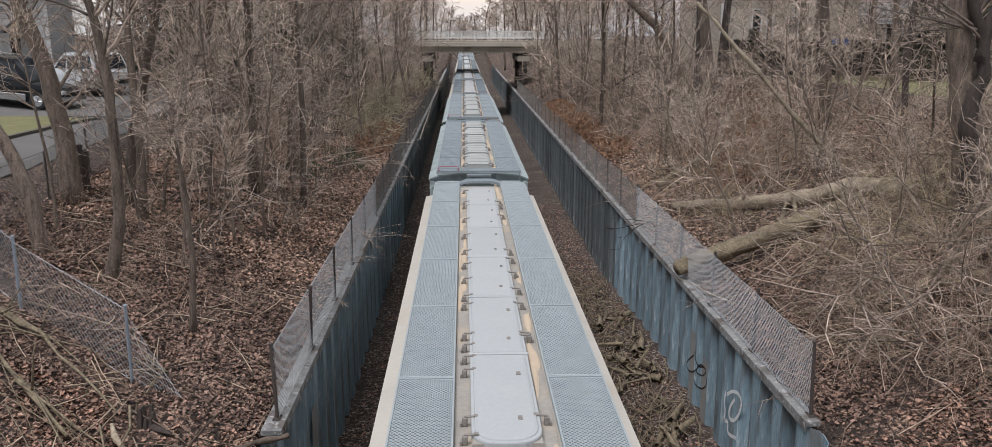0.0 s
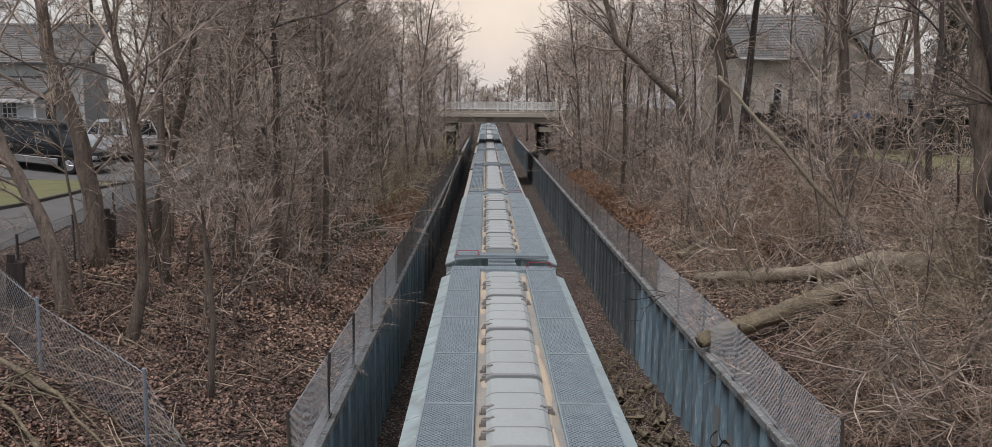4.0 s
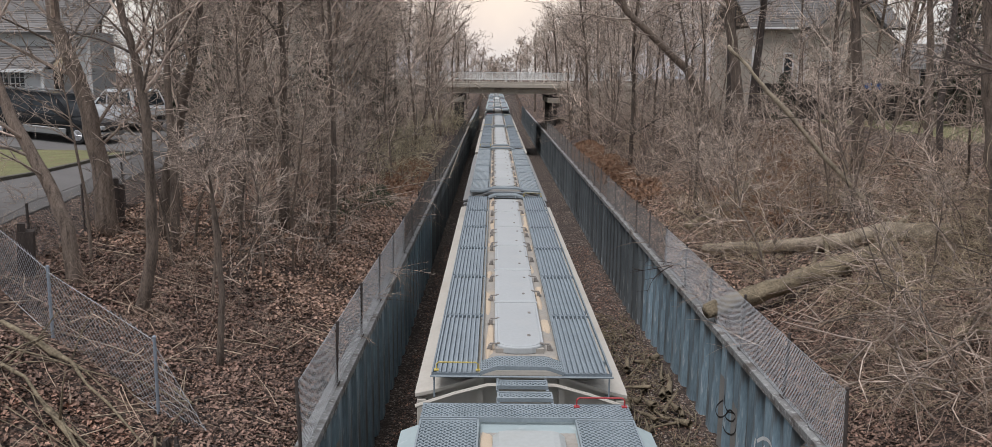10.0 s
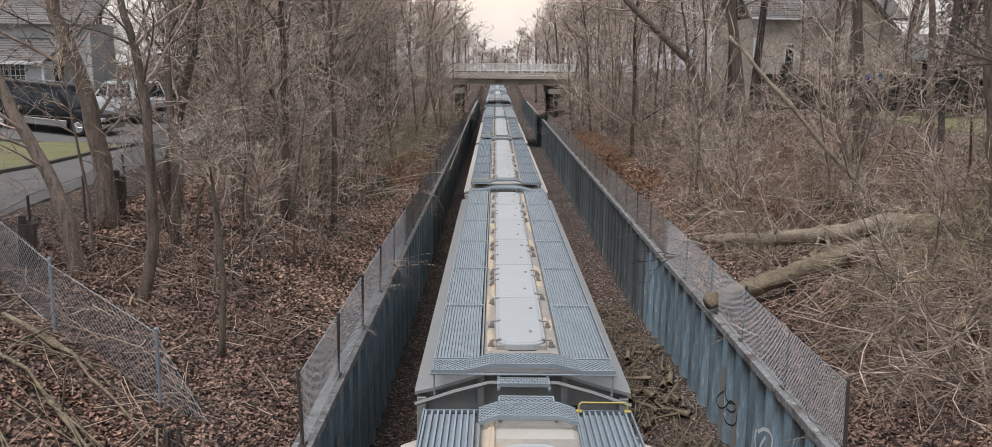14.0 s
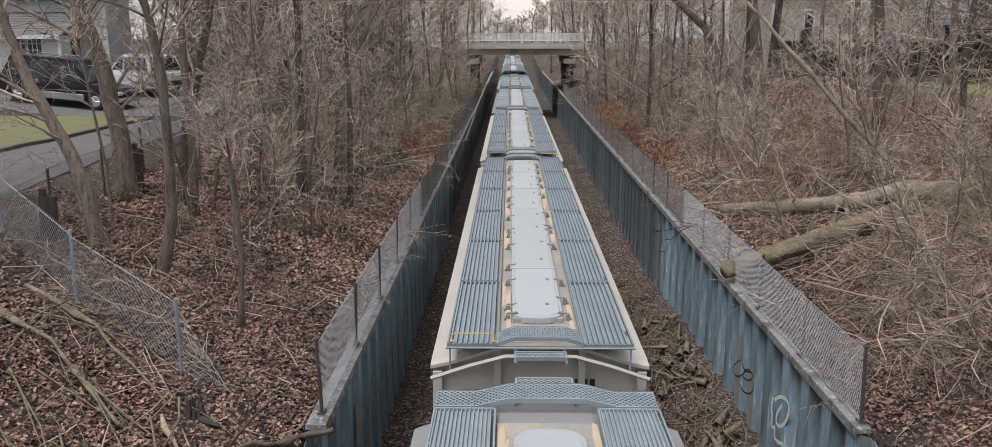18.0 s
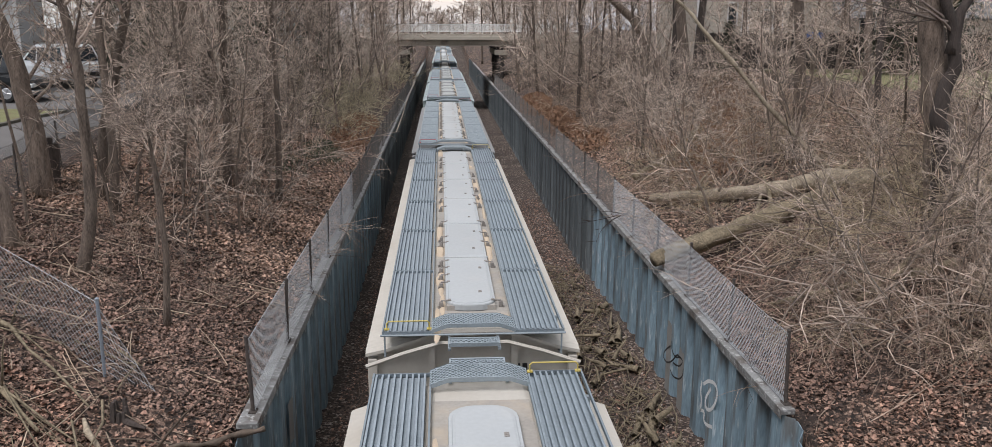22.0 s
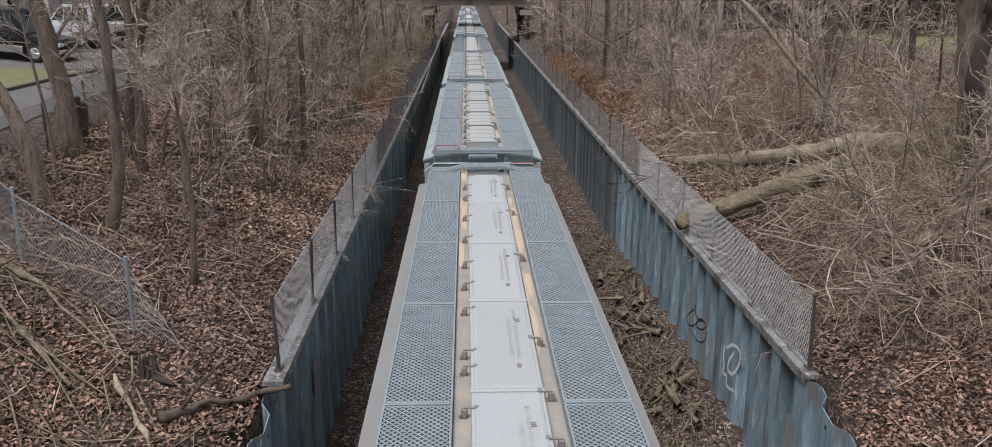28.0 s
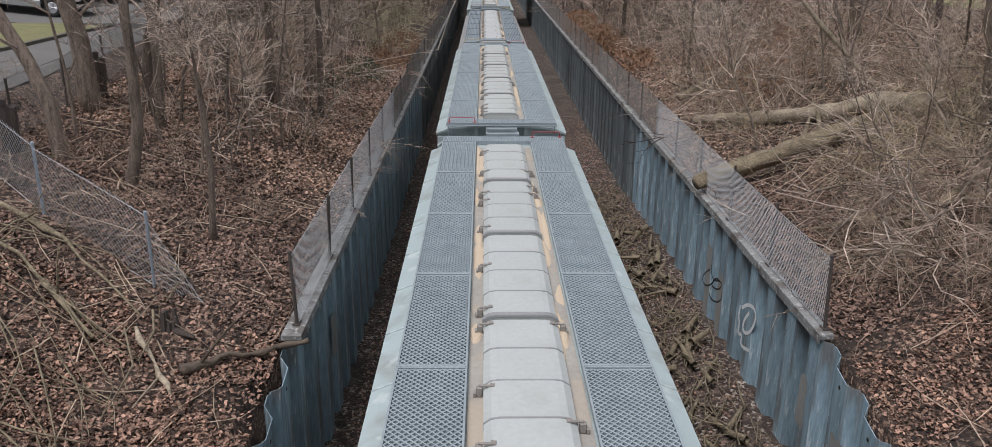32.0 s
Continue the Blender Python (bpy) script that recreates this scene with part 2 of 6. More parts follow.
M["twig_olive"] = material("olive_brush", (0.58, 0.50, 0.35), 0.9, 0, (0.18, 0.15, 0.1), 2, 12, 0, 0.8, rand=0.6)
M["twig_dark"] = material("dark_branches", (0.17, 0.135, 0.118), 0.9, 0, (0.06, 0.047, 0.041), 2, 12, 0, 0.8, rand=0.5)
M["twig_tan"] = material("dry_tan_brush", (0.45, 0.355, 0.265), 0.9, 0, (0.22, 0.165, 0.125), 2, 12, 0, 0.8, rand=0.6)
M["vine"] = material("dry_vine_mat", (0.56, 0.46, 0.32), 0.9, 0, (0.2, 0.155, 0.105), 2, 12, 0, 0.8, rand=0.6)
M["bare_wood"] = material("bare_fallen_wood", (0.42, 0.35, 0.26), 0.85, 0, (0.11, 0.085, 0.06), 3, 24, 1.0, 0.95, dist=0.04)
M["log_bark"] = material("fallen_log_bark", (0.30, 0.245, 0.165), 0.9, 0, (0.06, 0.046, 0.03), 4, 22, 1.0, 1.0, dist=0.05)
M["needle"] = material("spruce_needles", (0.075, 0.085, 0.05), 0.9, 0, (0.03, 0.036, 0.024), 2, 12, 0, 0.8, rand=0.4)
M["concrete"] = material("stained_concrete", (0.52, 0.47, 0.40), 0.9, 0, (0.33, 0.295, 0.245), 0.6, 14, 0.4, 0.8,
                         stain=(0.07, 0.05, 0.038), stain_scale=0.5, stain_amount=0.6)
M["old_kerb"] = material("dark_mossy_kerb", (0.13, 0.12, 0.1), 0.95, 0, (0.07, 0.065, 0.05), 3, 24, 0.4, 0.8)
M["dark_conc"] = material("dark_pier_shaded_girder", (0.05, 0.043, 0.04), 0.9, 0, (0.025, 0.022, 0.02), 0.8, 14, 0.4, 0.8)
M["wet_bark"] = material("dark_damp_bark", (0.14, 0.105, 0.08), 0.9, 0, (0.05, 0.037, 0.028), 4, 22, 0.9, 0.9, dist=0.03)
M["bridge_rail"] = material("bridge_railing_paint", (0.74, 0.74, 0.72), 0.6, 0.0, (0.56, 0.56, 0.54), 2, 20, 0.1, 0.7)
M["rail"] = material("rail_steel", (0.09, 0.065, 0.05), 0.5, 0.8, (0.05, 0.035, 0.03), 4, 30, 0.1)
M["tie"] = material("timber_tie", (0.05, 0.04, 0.033), 0.95, 0, (0.03, 0.024, 0.02), 4, 30, 0.5)
M["beige"] = material("beige_car_paint", (0.50, 0.47, 0.42), 0.6, 0, (0.42, 0.39, 0.345), 0.9, 14, 0.1, 0.7,
                      stain=(0.33, 0.27, 0.21), stain_scale=0.8, stain_amount=0.35, rand=0.04)
M["grey_car"] = material("grey_car_paint", (0.255, 0.257, 0.255), 0.6, 0, (0.20, 0.202, 0.204), 0.9, 14, 0.1, 0.7,
                         stain=(0.21, 0.19, 0.17), stain_scale=0.8, stain_amount=0.35)
M["blue_car"] = material("pale_blue_car_paint", (0.36, 0.43, 0.44), 0.55, 0, (0.30, 0.36, 0.37), 0.9, 14, 0.1, 0.7,
                         stain=(0.22, 0.225, 0.215), stain_scale=1.6, stain_amount=0.6, flecks=((0.5, 0.55, 0.55), 3.0, 0.6, 0.5))
M["lid"] = material("white_hatch_lid", (0.40, 0.42, 0.43), 0.55, 0, (0.335, 0.35, 0.36), 0.8, 16, 0.05, 0.7,
                    stain=(0.45, 0.43, 0.40), stain_scale=1.1, stain_amount=0.25, rand=0.04)
M["lid_b"] = material("grey_fibreglass_lid", (0.405, 0.425, 0.42), 0.6, 0, (0.33, 0.347, 0.343), 0.9, 16, 0.05, 0.8,
                      stain=(0.29, 0.275, 0.245), stain_scale=1.3, stain_amount=0.4, rand=0.06)
M["trough"] = material("dusty_roof_deck", (0.36, 0.335, 0.30), 0.8, 0, (0.24, 0.22, 0.20), 1.5, 20, 0.2, 0.8,
                       stain=(0.43, 0.35, 0.265), stain_scale=1.6, stain_amount=0.6)
M["grain"] = material("spilled_grain", (0.54, 0.44, 0.33), 0.95, 0, (0.42, 0.33, 0.25), 3, 60, 0.5, 0.7)
M["grating"] = material("galvanised_walkway", (0.30, 0.345, 0.375), 0.55, 0.15, (0.19, 0.225, 0.245), 3, 30, 0.1, 0.8)
M["grating_dark"] = material("weathered_plank_steel", (0.23, 0.272, 0.305), 0.55, 0.15, (0.14, 0.168, 0.19), 3, 30, 0.1, 0.8)
M["grating_pale"] = material("fresh_galvanised_mesh", (0.36, 0.405, 0.425), 0.55, 0.15, (0.27, 0.305, 0.325), 3, 30, 0.1, 0.7)
M["hinge"] = material("hatch_bracket", (0.30, 0.28, 0.26), 0.7, 0.1, (0.15, 0.13, 0.115), 8, 40, 0.2, 0.8)
M["strap"] = material("hatch_strap_steel", (0.30, 0.305, 0.31), 0.6, 0.2, (0.15, 0.15, 0.152), 5, 30, 0.1)
M["yellow"] = material("yellow_handhold", (0.52, 0.42, 0.13), 0.5, 0, (0.45, 0.33, 0.05), 8, 40, 0)
M["red"] = material("red_handhold", (0.42, 0.05, 0.055), 0.5, 0, (0.3, 0.04, 0.045), 8, 40, 0)
M["ink"] = material("black_stencil_ink", (0.02, 0.02, 0.022), 0.7, 0, (0.03, 0.03, 0.03), 8, 40, 0)
M["ink_pale"] = material("faded_stencil_ink", (0.40, 0.38, 0.36), 0.7, 0, (0.5, 0.48, 0.46), 8, 40, 0)
M["spray_white"] = material("white_spray_paint", (0.78, 0.80, 0.81), 0.7, 0, (0.6, 0.62, 0.63), 4, 30, 0)
M["patch"] = material("painted_out_patch", (0.29, 0.29, 0.28), 0.75, 0, (0.18, 0.175, 0.165), 3, 30, 0)
M["black_steel"] = material("underframe_black", (0.02, 0.02, 0.02), 0.7, 0.2, (0.03, 0.027, 0.025), 4, 30, 0)


# ---- mesh building ----
class Shape:
    """Collects vertices and faces, then becomes one mesh."""

    def __init__(self):
        self.v, self.f = [], []

    def box(self, x0, y0, z0, x1, y1, z1, c=0.0):
        b = len(self.v)
        if c <= 0:
            self.v += [(x, y, z) for z in (z0, z1) for y in (y0, y1) for x in (x0, x1)]
            self.f += [tuple(b + i for i in q) for q in ((0, 2, 3, 1), (4, 5, 7, 6), (0, 1, 5, 4), (2, 6, 7, 3), (0, 4, 6, 2), (1, 3, 7, 5))]
            return self
        for z, i in ((z0, c), (z0 + c, 0), (z1 - c, 0), (z1, c)):
            a, d, e, g = x0 + i, x1 - i, y0 + i, y1 - i
            if i:
                self.v += [(a, e, z), (d, e, z), (d, g, z), (a, g, z)]
            else:
                self.v += [(a + c, e, z), (d - c, e, z), (d, e + c, z), (d, g - c, z), (d - c, g, z), (a + c, g, z), (a, g - c, z), (a, e + c, z)]
        r = lambda o, k: [b + o + j for j in range(k)]
        lo, r1, r2, hi = r(0, 4), r(4, 8), r(12, 8), r(20, 4)
        self.f += [tuple(reversed(lo)), tuple(hi)]
        for j in range(8):
            self.f.append((r1[j], r1[(j + 1) % 8], r2[(j + 1) % 8], r2[j]))
        for j in range(4):
            self.f.append((lo[j], lo[(j + 1) % 4], r1[(2 * j + 1) % 8], r1[2 * j]))
            self.f.append((lo[(j + 1) % 4], r1[(2 * j + 2) % 8], r1[2 * j + 1]))
            self.f.append((hi[j], r2[2 * j], r2[2 * j + 1], hi[(j + 1) % 4]))
            self.f.append((hi[(j + 1) % 4], r2[2 * j + 1], r2[(2 * j + 2) % 8]))
        return self

    def tube(self, pts, radii, n=6, cap=True):
        b, k = len(self.v), len(pts)
        pts = [Vector(p) for p in pts]
        ref = None
        for i, p in enumerate(pts):
            d = (pts[min(i + 1, k - 1)] - pts[max(i - 1, 0)])
            d = d.normalized() if d.length > 1e-9 else Vector((0, 0, 1))
            if ref is None:
                ref = Vector((0, 0, 1)) if abs(d.z) < 0.9 else Vector((1, 0, 0))
            s = d.cross(ref).normalized()
            u = s.cross(d)
            ref = u
            r = radii[i] if isinstance(radii, (list, tuple)) else radii
            for j in range(n):
                a = 2 * math.pi * j / n
                q = p + s * (math.cos(a) * r) + u * (math.sin(a) * r)
                self.v.append((q.x, q.y, q.z))
        for i in range(k - 1):
            for j in range(n):
                j2 = (j + 1) % n
                self.f.append((b + i * n + j, b + i * n + j2, b + (i + 1) * n + j2, b + (i + 1) * n + j))
        if cap:
            self.f.append(tuple(b + j for j in reversed(range(n))))
            self.f.append(tuple(b + (k - 1) * n + j for j in range(n)))
        return self

    def strip(self, a, b):
        """A sheet between two equal rows of points."""
        o, k = len(self.v), len(a)
        self.v += [tuple(p) for p in a] + [tuple(p) for p in b]
        self.f += [(o + i, o + i + 1, o + k + i + 1, o + k + i) for i in range(k - 1)]
        return self

    def rows(self, rows, close=False):
        o, k = len(self.v), len(rows[0])
        for r in rows:
            self.v += [tuple(p) for p in r]
        for i in range(len(rows) - 1):
            for j in range(k if close else k - 1):
                j2 = (j + 1) % k
                self.f.append((o + i * k + j, o + i * k + j2, o + (i + 1) * k + j2, o + (i + 1) * k + j))
        return self

    def face(self, pts):
        o = len(self.v)
        self.v += [tuple(p) for p in pts]
        self.f.append(tuple(range(o, o + len(pts))))
        return self

    def prism(self, outline, axis, a, b):
        """An outline in two axes pushed along the third, from a to b."""
        o, k = len(self.v), len(outline)
        for d in (a, b):
            for p, q in outline:
                self.v.append({"x": (d, p, q), "y": (p, d, q), "z": (p, q, d)}[axis])
        self.f += [(o + i, o + (i + 1) % k, o + k + (i + 1) % k, o + k + i) for i in range(k)]
        self.f += [tuple(o + i for i in reversed(range(k))), tuple(o + k + i for i in range(k))]
        return self

    def mesh(self, name, mat, smooth=False):
        me = bpy.data.meshes.new(name)
        me.from_pydata(self.v, [], self.f)
        me.materials.append(mat)
        me.update()
        if not smooth:
            bm = bmesh.new()
            bm.from_mesh(me)
            bmesh.ops.recalc_face_normals(bm, faces=bm.faces)
            bm.to_mesh(me)
            bm.free()
        else:
            me.polygons.foreach_set("use_smooth", [True] * len(me.polygons))
        return me


def part(name, shape, mat, parent, label="", smooth=False, at=None):
    me = shape if isinstance(shape, bpy.types.Mesh) else shape.mesh(name, mat, smooth)
    ob = new(name, me)
    ob.parent = parent
    if at is not None:
        ob.matrix_basis = at
    if label:
        tagged(ob, label)
    return ob


def thing(name, label, category, group="", kind="", at=None, mesh=None):
    ob = tagged(new(name, mesh), label, category, group, kind)
    if at is not None:
        ob.matrix_basis = at
    return ob


# ---- plan: tracks run along y, rail top at z = 0 ----
WALL_L, WALL_R = -3.45, 5.0      # middle lines of the two sheet-pile walls
CAP_Z = 3.1
PERIOD = 1.05
BRIDGE_Y = 95.0


def smooth_cap(v, top, soft=1.2):
    """v, bent over smoothly so that it stays under top."""
    return top - soft * math.log1p(math.exp((top - v) / soft)) if (top - v) / soft < 30 else v


def wall_top(y):
    """Height of the sheet piles: level under the cap, stepping down towards the near ends."""
    return CAP_Z - 0.1 if y > 13.3 else max(2.35, CAP_Z - 0.1 - 0.21 * (13.3 - y))


def ground_z(x, y):
    n = noise.noise(Vector((x * 0.35, y * 0.35, 3.1))) * 0.22 + noise.noise(Vector((x * 1.3, y * 1.3, 7.7))) * 0.07
    base = min(2.92, wall_top(y) - 0.12)
    if WALL_L - 0.2 < x < WALL_R + 0.2:
        heap = 0.6 * max(0.0, min(1.0, (x - 2.7) / 1.9)) * max(0.0, min(1.0, (33 - y) / 8)) if x > 2.7 else 0.0
        return -0.22 + n * (0.35 + heap) + heap
    if x < 0:
        d = WALL_L - 0.2 - x
        slope, top = 0.36, 5.95
    else:
        d = x - WALL_R - 0.2
        slope, top = 0.40, 6.5
    rise = d * slope
    z = base + smooth_cap(rise, top - base, 0.5) - smooth_cap(0, top - base, 0.5)
    return z + n * min(1.0, d / 1.5) * (1.0 if z < top - 0.3 else 0.25)


def build_ground():
    xs = [-600, -300, -150, -90, -60, -45, -35, -30] + [-28 + i * 0.5 for i in range(48)] + [-3.9, -3.62, -3.56, -3.54]
    xs += [-3.0, -2, -1, 0, 1, 2, 3, 4, 4.6] + [5.18, 5.2, 5.26, 5.6] + [6 + i * 0.5 for i in range(60)] + [38, 45, 60, 90, 150, 300, 600]
    ys = [-200, -100, -60, -30, -15, -5, 0] + [3 + i * 0.5 for i in range(120)] + [64 + i * 2 for i in range(60)] + [200, 260, 400, 700, 1200]
    s = Shape()
    n = len(xs)
    for y in ys:
        for x in xs:
            z = ground_z(x, y)
            if y > 170:
                f = min(1, (y - 170) / 60)
                z = z * (1 - f) + 5.0 * f
            s.v.append((x, y, z))
    for j in range(len(ys) - 1):
        for i in range(n - 1):
            s.f.append((j * n + i, j * n + i + 1, (j + 1) * n + i + 1, (j + 1) * n + i))
    me = bpy.data.meshes.new("ground")
    me.from_pydata(s.v, [], s.f)
    for k in ("leaf_litter", "bed", "grass", "asphalt"):
        me.materials.append(M[k])
    for p in me.polygons:
        c = p.center
        if WALL_L - 0.1 < c.x < WALL_R + 0.1:
            p.material_index = 1
        elif (c.x < -16 and 14 < c.y < 33) or (c.x > 19 and 22 < c.y < 52):
            p.material_index = 2
        p.use_smooth = True
    thing("ground", "leaf-covered banks of a railway cutting with a gravel bed", "ground", kind="structure", mesh=me)


build_ground()


# ---- sheet-pile walls with caps and fences ----
def pile_profile(side):
    """One period of the pile seen from above: pan towards the track, flank, back pan, hooked joint. side: +1 if the track lies towards +x."""
    d = 0.085 * side
    return [(d, 0.0), (d, 0.41), (0.8 * d, 0.425), (-d, 0.66), (-d, 0.86), (-0.5 * d, 0.90), (-0.8 * d, 0.93), (0.7 * d, 1.0), (0.55 * d, 1.02)]


def build_wall(name, x, side, label):
    root = thing(name, label, "retaining wall", kind="structure")
    prof = pile_profile(side)
    k0, k1 = -28, 145
    y0 = 13.3
    meshes = {}

    def sheet(top0, top1, mat):
        key = (round(top0, 3), round(top1, 3), mat)
        if key not in meshes:
            q = Shape()
            pts = prof + [(prof[0][0], PERIOD)]
            nz = 2
            for cut in (pts[:4], [(pts[3][0] + 0.004 * side, pts[3][1] + 0.012)] + pts[4:]):
                rows = []
                for off in (0.0, -0.012 * side):
                    for i in range(nz):
                        rows.append([(px + off, py, (-0.8, top0 + (top1 - top0) * py / PERIOD)[i]) for px, py in cut])
                q.rows([rows[0], rows[1], rows[3], rows[2]])
            meshes[key] = q.mesh("sheet_pile", M[mat])
        return meshes[key]

    for k in range(k0, k1):
        y = y0 + k * PERIOD
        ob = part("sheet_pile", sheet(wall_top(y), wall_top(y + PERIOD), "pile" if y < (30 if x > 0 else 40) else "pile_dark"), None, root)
        ob.matrix_basis = pose(x, y, 0)
        if k < 0 and k > -8:
            hole = Shape().tube([(0, 0, 0), (0.004 * side, 0, 0)], 0.034, 10)
            part("lifting_hole", hole, M["black_steel"], root, at=pose(x + 0.0855 * side, y + 0.2, wall_top(y + 0.2) - 0.2))
    return root


build_wall("wall_west", WALL_L, 1, "tall retaining wall of weathered blue-grey steel sheet piles")
build_wall("wall_east", WALL_R, -1, "tall retaining wall of weathered blue-grey steel sheet piles with graffiti")


def build_cap(x0, x1):
    s = Shape()
    for i in range(22):
        ya = 13.25 + i * 6.0
        s.box(x0, ya, CAP_Z - 0.09, x1, ya + 5.985, CAP_Z, 0.008)
        s.box(x0 if x0 > 0 else x1 - 0.015, ya, CAP_Z - 0.16, x0 + 0.015 if x0 > 0 else x1, ya + 5.985, CAP_Z - 0.092)
    thing("wall_cap", "flat weathered steel cap along the top of a sheet-pile wall", "wall cap", kind="structure", mesh=s.mesh("wall_cap", M["cap"]))


build_cap(-3.60, -3.28)
build_cap(4.86, 5.10)


def chain_panel(length, height, cell=0.075, r=0.0036, sag=0.0):
    """Woven wire between two posts: both diagonals and the top and bottom wires, in the y-z plane."""
    s = Shape()
    step = cell * 1.414
    n = int((length + height) / step) + 1
    for sgn in (1, -1):
        for i in range(n):
            a = i * step
            y0, z0, y1, z1 = a - height, height, a, 0.0
            if y0 < 0:
                z0, y0 = height + y0, 0.0
            if y1 > length:
                z1, y1 = y1 - length, length
            if y1 - y0 < 0.02:
                continue
            if sgn < 0:
                y0, y1 = length - y0, length - y1
            pa, pb = (0.006 * sgn, y0, z0), (0.006 * sgn, y1, z1)
            s.tube([pa, pb], r, 3, False)
    for z in (0.0, height):
        s.tube([(0, 0, z), (0, length, z)], r * 1.6, 3, False)
    return s


def post_mesh(h, mat, r=0.03, flange=True):
    s = Shape()
    s.tube([(0, 0, 0), (0, 0, h)], r, 8)
    s.tube([(0, 0, h), (0, 0, h + 0.02), (0, 0, h + 0.035)], [r * 1.25, r * 1.2, r * 0.4], 8)
    if flange:
        s.box(-0.06, -0.09, 0.0, 0.06, 0.09, 0.015)
        for a in (-0.042, 0.042):
            for b in (-0.065, 0.065):
                s.box(a - 0.012, b - 0.012, 0.015, a + 0.012, b + 0.012, 0.03)
    return s.mesh("post", mat)


def wall_fence(x, ys, mat, label, leans):
    root = thing("chain_link_fence", label, "fence", at=pose(x, 0, CAP_Z))
    full = post_mesh(1.22, mat)
    panels = {}
    for i, y in enumerate(ys):
        p = part("post", full, None, root)
        p.matrix_basis = pose(0, y, 0, leans * ((i * 37 % 11) - 5) * 0.35, leans * ((i * 53 % 9) - 4) * 0.5, 0)
        if i + 1 < len(ys):
            ln = round(ys[i + 1] - y, 2)
            cell = (0.07 if y < 26 else 0.072) if y < 40 else 0.12
            if (ln, cell) not in panels:
                panels[(ln, cell)] = chain_panel(ln, 1.16, cell, 0.0036 if y < 40 else 0.0032).mesh("wire_mesh", M["wire" if y < 26 else "wire_dark"])
            w = part("wire_mesh", panels[(ln, cell)], None, root)
            w.matrix_basis = pose(0.03 if x < 0 else -0.03, y, 0.03, 0, ((i * 29 % 7) - 3) * leans * 0.6, 0)
    return root


wall_fence(-3.43, [13.67 + 3.0 * i for i in range(26)], M["rust_post"], "bent chain-link fence on posts bolted to the wall cap", 1.0)
wall_fence(5.03, [13.48 + 2.75 * i for i in range(28)], M["rust_post"], "chain-link fence on thin rusty posts bolted to the wall cap", 0.8)


# ---- bank fence on the west slope ----
def bank_fence(points, heights, label, mat, wire="wire"):
    root = thing("chain_link_fence", label, "fence")
    for i, (x, y) in enumerate(points):
        z = ground_z(x, y)
        p = part("post", post_mesh(heights[i], mat, 0.028, False), None, root)
        p.matrix_basis = pose(x, y, z - 0.06, 1.5 if i % 2 else -1, 2 - i, 0)
        if i + 1 < len(points):
            x2, y2 = points[i + 1]
            z2 = ground_z(x2, y2)
            d = Vector((x2 - x, y2 - y, 0)).length
            q = chain_panel(d, 1.18, 0.085, 0.0038)
            ux, uy = (x2 - x) / d, (y2 - y) / d
            q.v = [(ux * b - uy * a, uy * b + ux * a, c + (z2 - z) * b / d + 0.02 + 0.05 * math.sin(b * 2.1)) for a, b, c in q.v]
            w = part("wire_mesh", q, M[wire], root)
            w.matrix_basis = pose(x, y, z)
    return root


bank_fence([(-3.6, 13.62), (-5.72, 13.9), (-8.0, 15.2), (-10.2, 16.9), (-12.6, 18.6)], [1.3, 1.32, 1.3, 1.3, 1.3],
           "sagging chain-link fence climbing a leaf-covered bank", M["galv"])


lane_fence = [(-9.6, 15.6), (-9.95, 18.2), (-10.3, 21.2), (-10.7, 24.4), (-11.3, 27.6), (-11.9, 31.0)]
bank_fence(lane_fence, [1.25] * 6, "low dark chain-link fence between the lane and the bank", M["rust_post"], "wire_dark")
for x, y, h, r in ((-9.55, 17.3, 1.0, 0.14), (-10.1, 22.6, 1.1, 0.13)):
    old = thing("timber_post", "old dark splintered timber post by the lane fence", "post", at=pose(x, y, ground_z(x, y) - 0.1, 2, 3, 20))
    part("shaft", Shape().prism([(-r, -r), (-r * 0.2, -r * 1.15), (r, -r), (r * 1.1, r * 0.2), (r, r), (-r, r * 0.9)], "z", 0, h), M["bark_dark"], old)
    part("splinter", Shape().prism([(-r * 0.9, -r * 0.9), (r * 0.1, -r), (-r * 0.2, r * 0.5), (-r * 0.8, r * 0.7)], "z", h + 0.002, h + 0.16), M["bark_dark"], old)


# ---- track ----
def build_track():
    root = thing("railway_track", "single railway track with steel rails on timber ties", "railway track", kind="structure")
    for x in (-0.7525, 0.7525):
        s = Shape()
        s.prism([(x - 0.07, -0.17), (x + 0.07, -0.17), (x + 0.07, -0.155), (x + 0.012, -0.14), (x + 0.012, -0.04), (x + 0.036, -0.03),
                 (x + 0.036, 0.0), (x - 0.036, 0.0), (x - 0.036, -0.03), (x - 0.012, -0.04), (x - 0.012, -0.14), (x - 0.07, -0.155)], "y", -180, 260)
        part("rail", s, M["rail"], root)
    tie = Shape().box(-1.3, -0.11, -0.33, 1.3, 0.11, -0.172, 0.01).mesh("tie", M["tie"])
    for i in range(300):
        part("tie", tie, None, root, at=pose(0, -20 + i * 0.55, 0))


build_track()


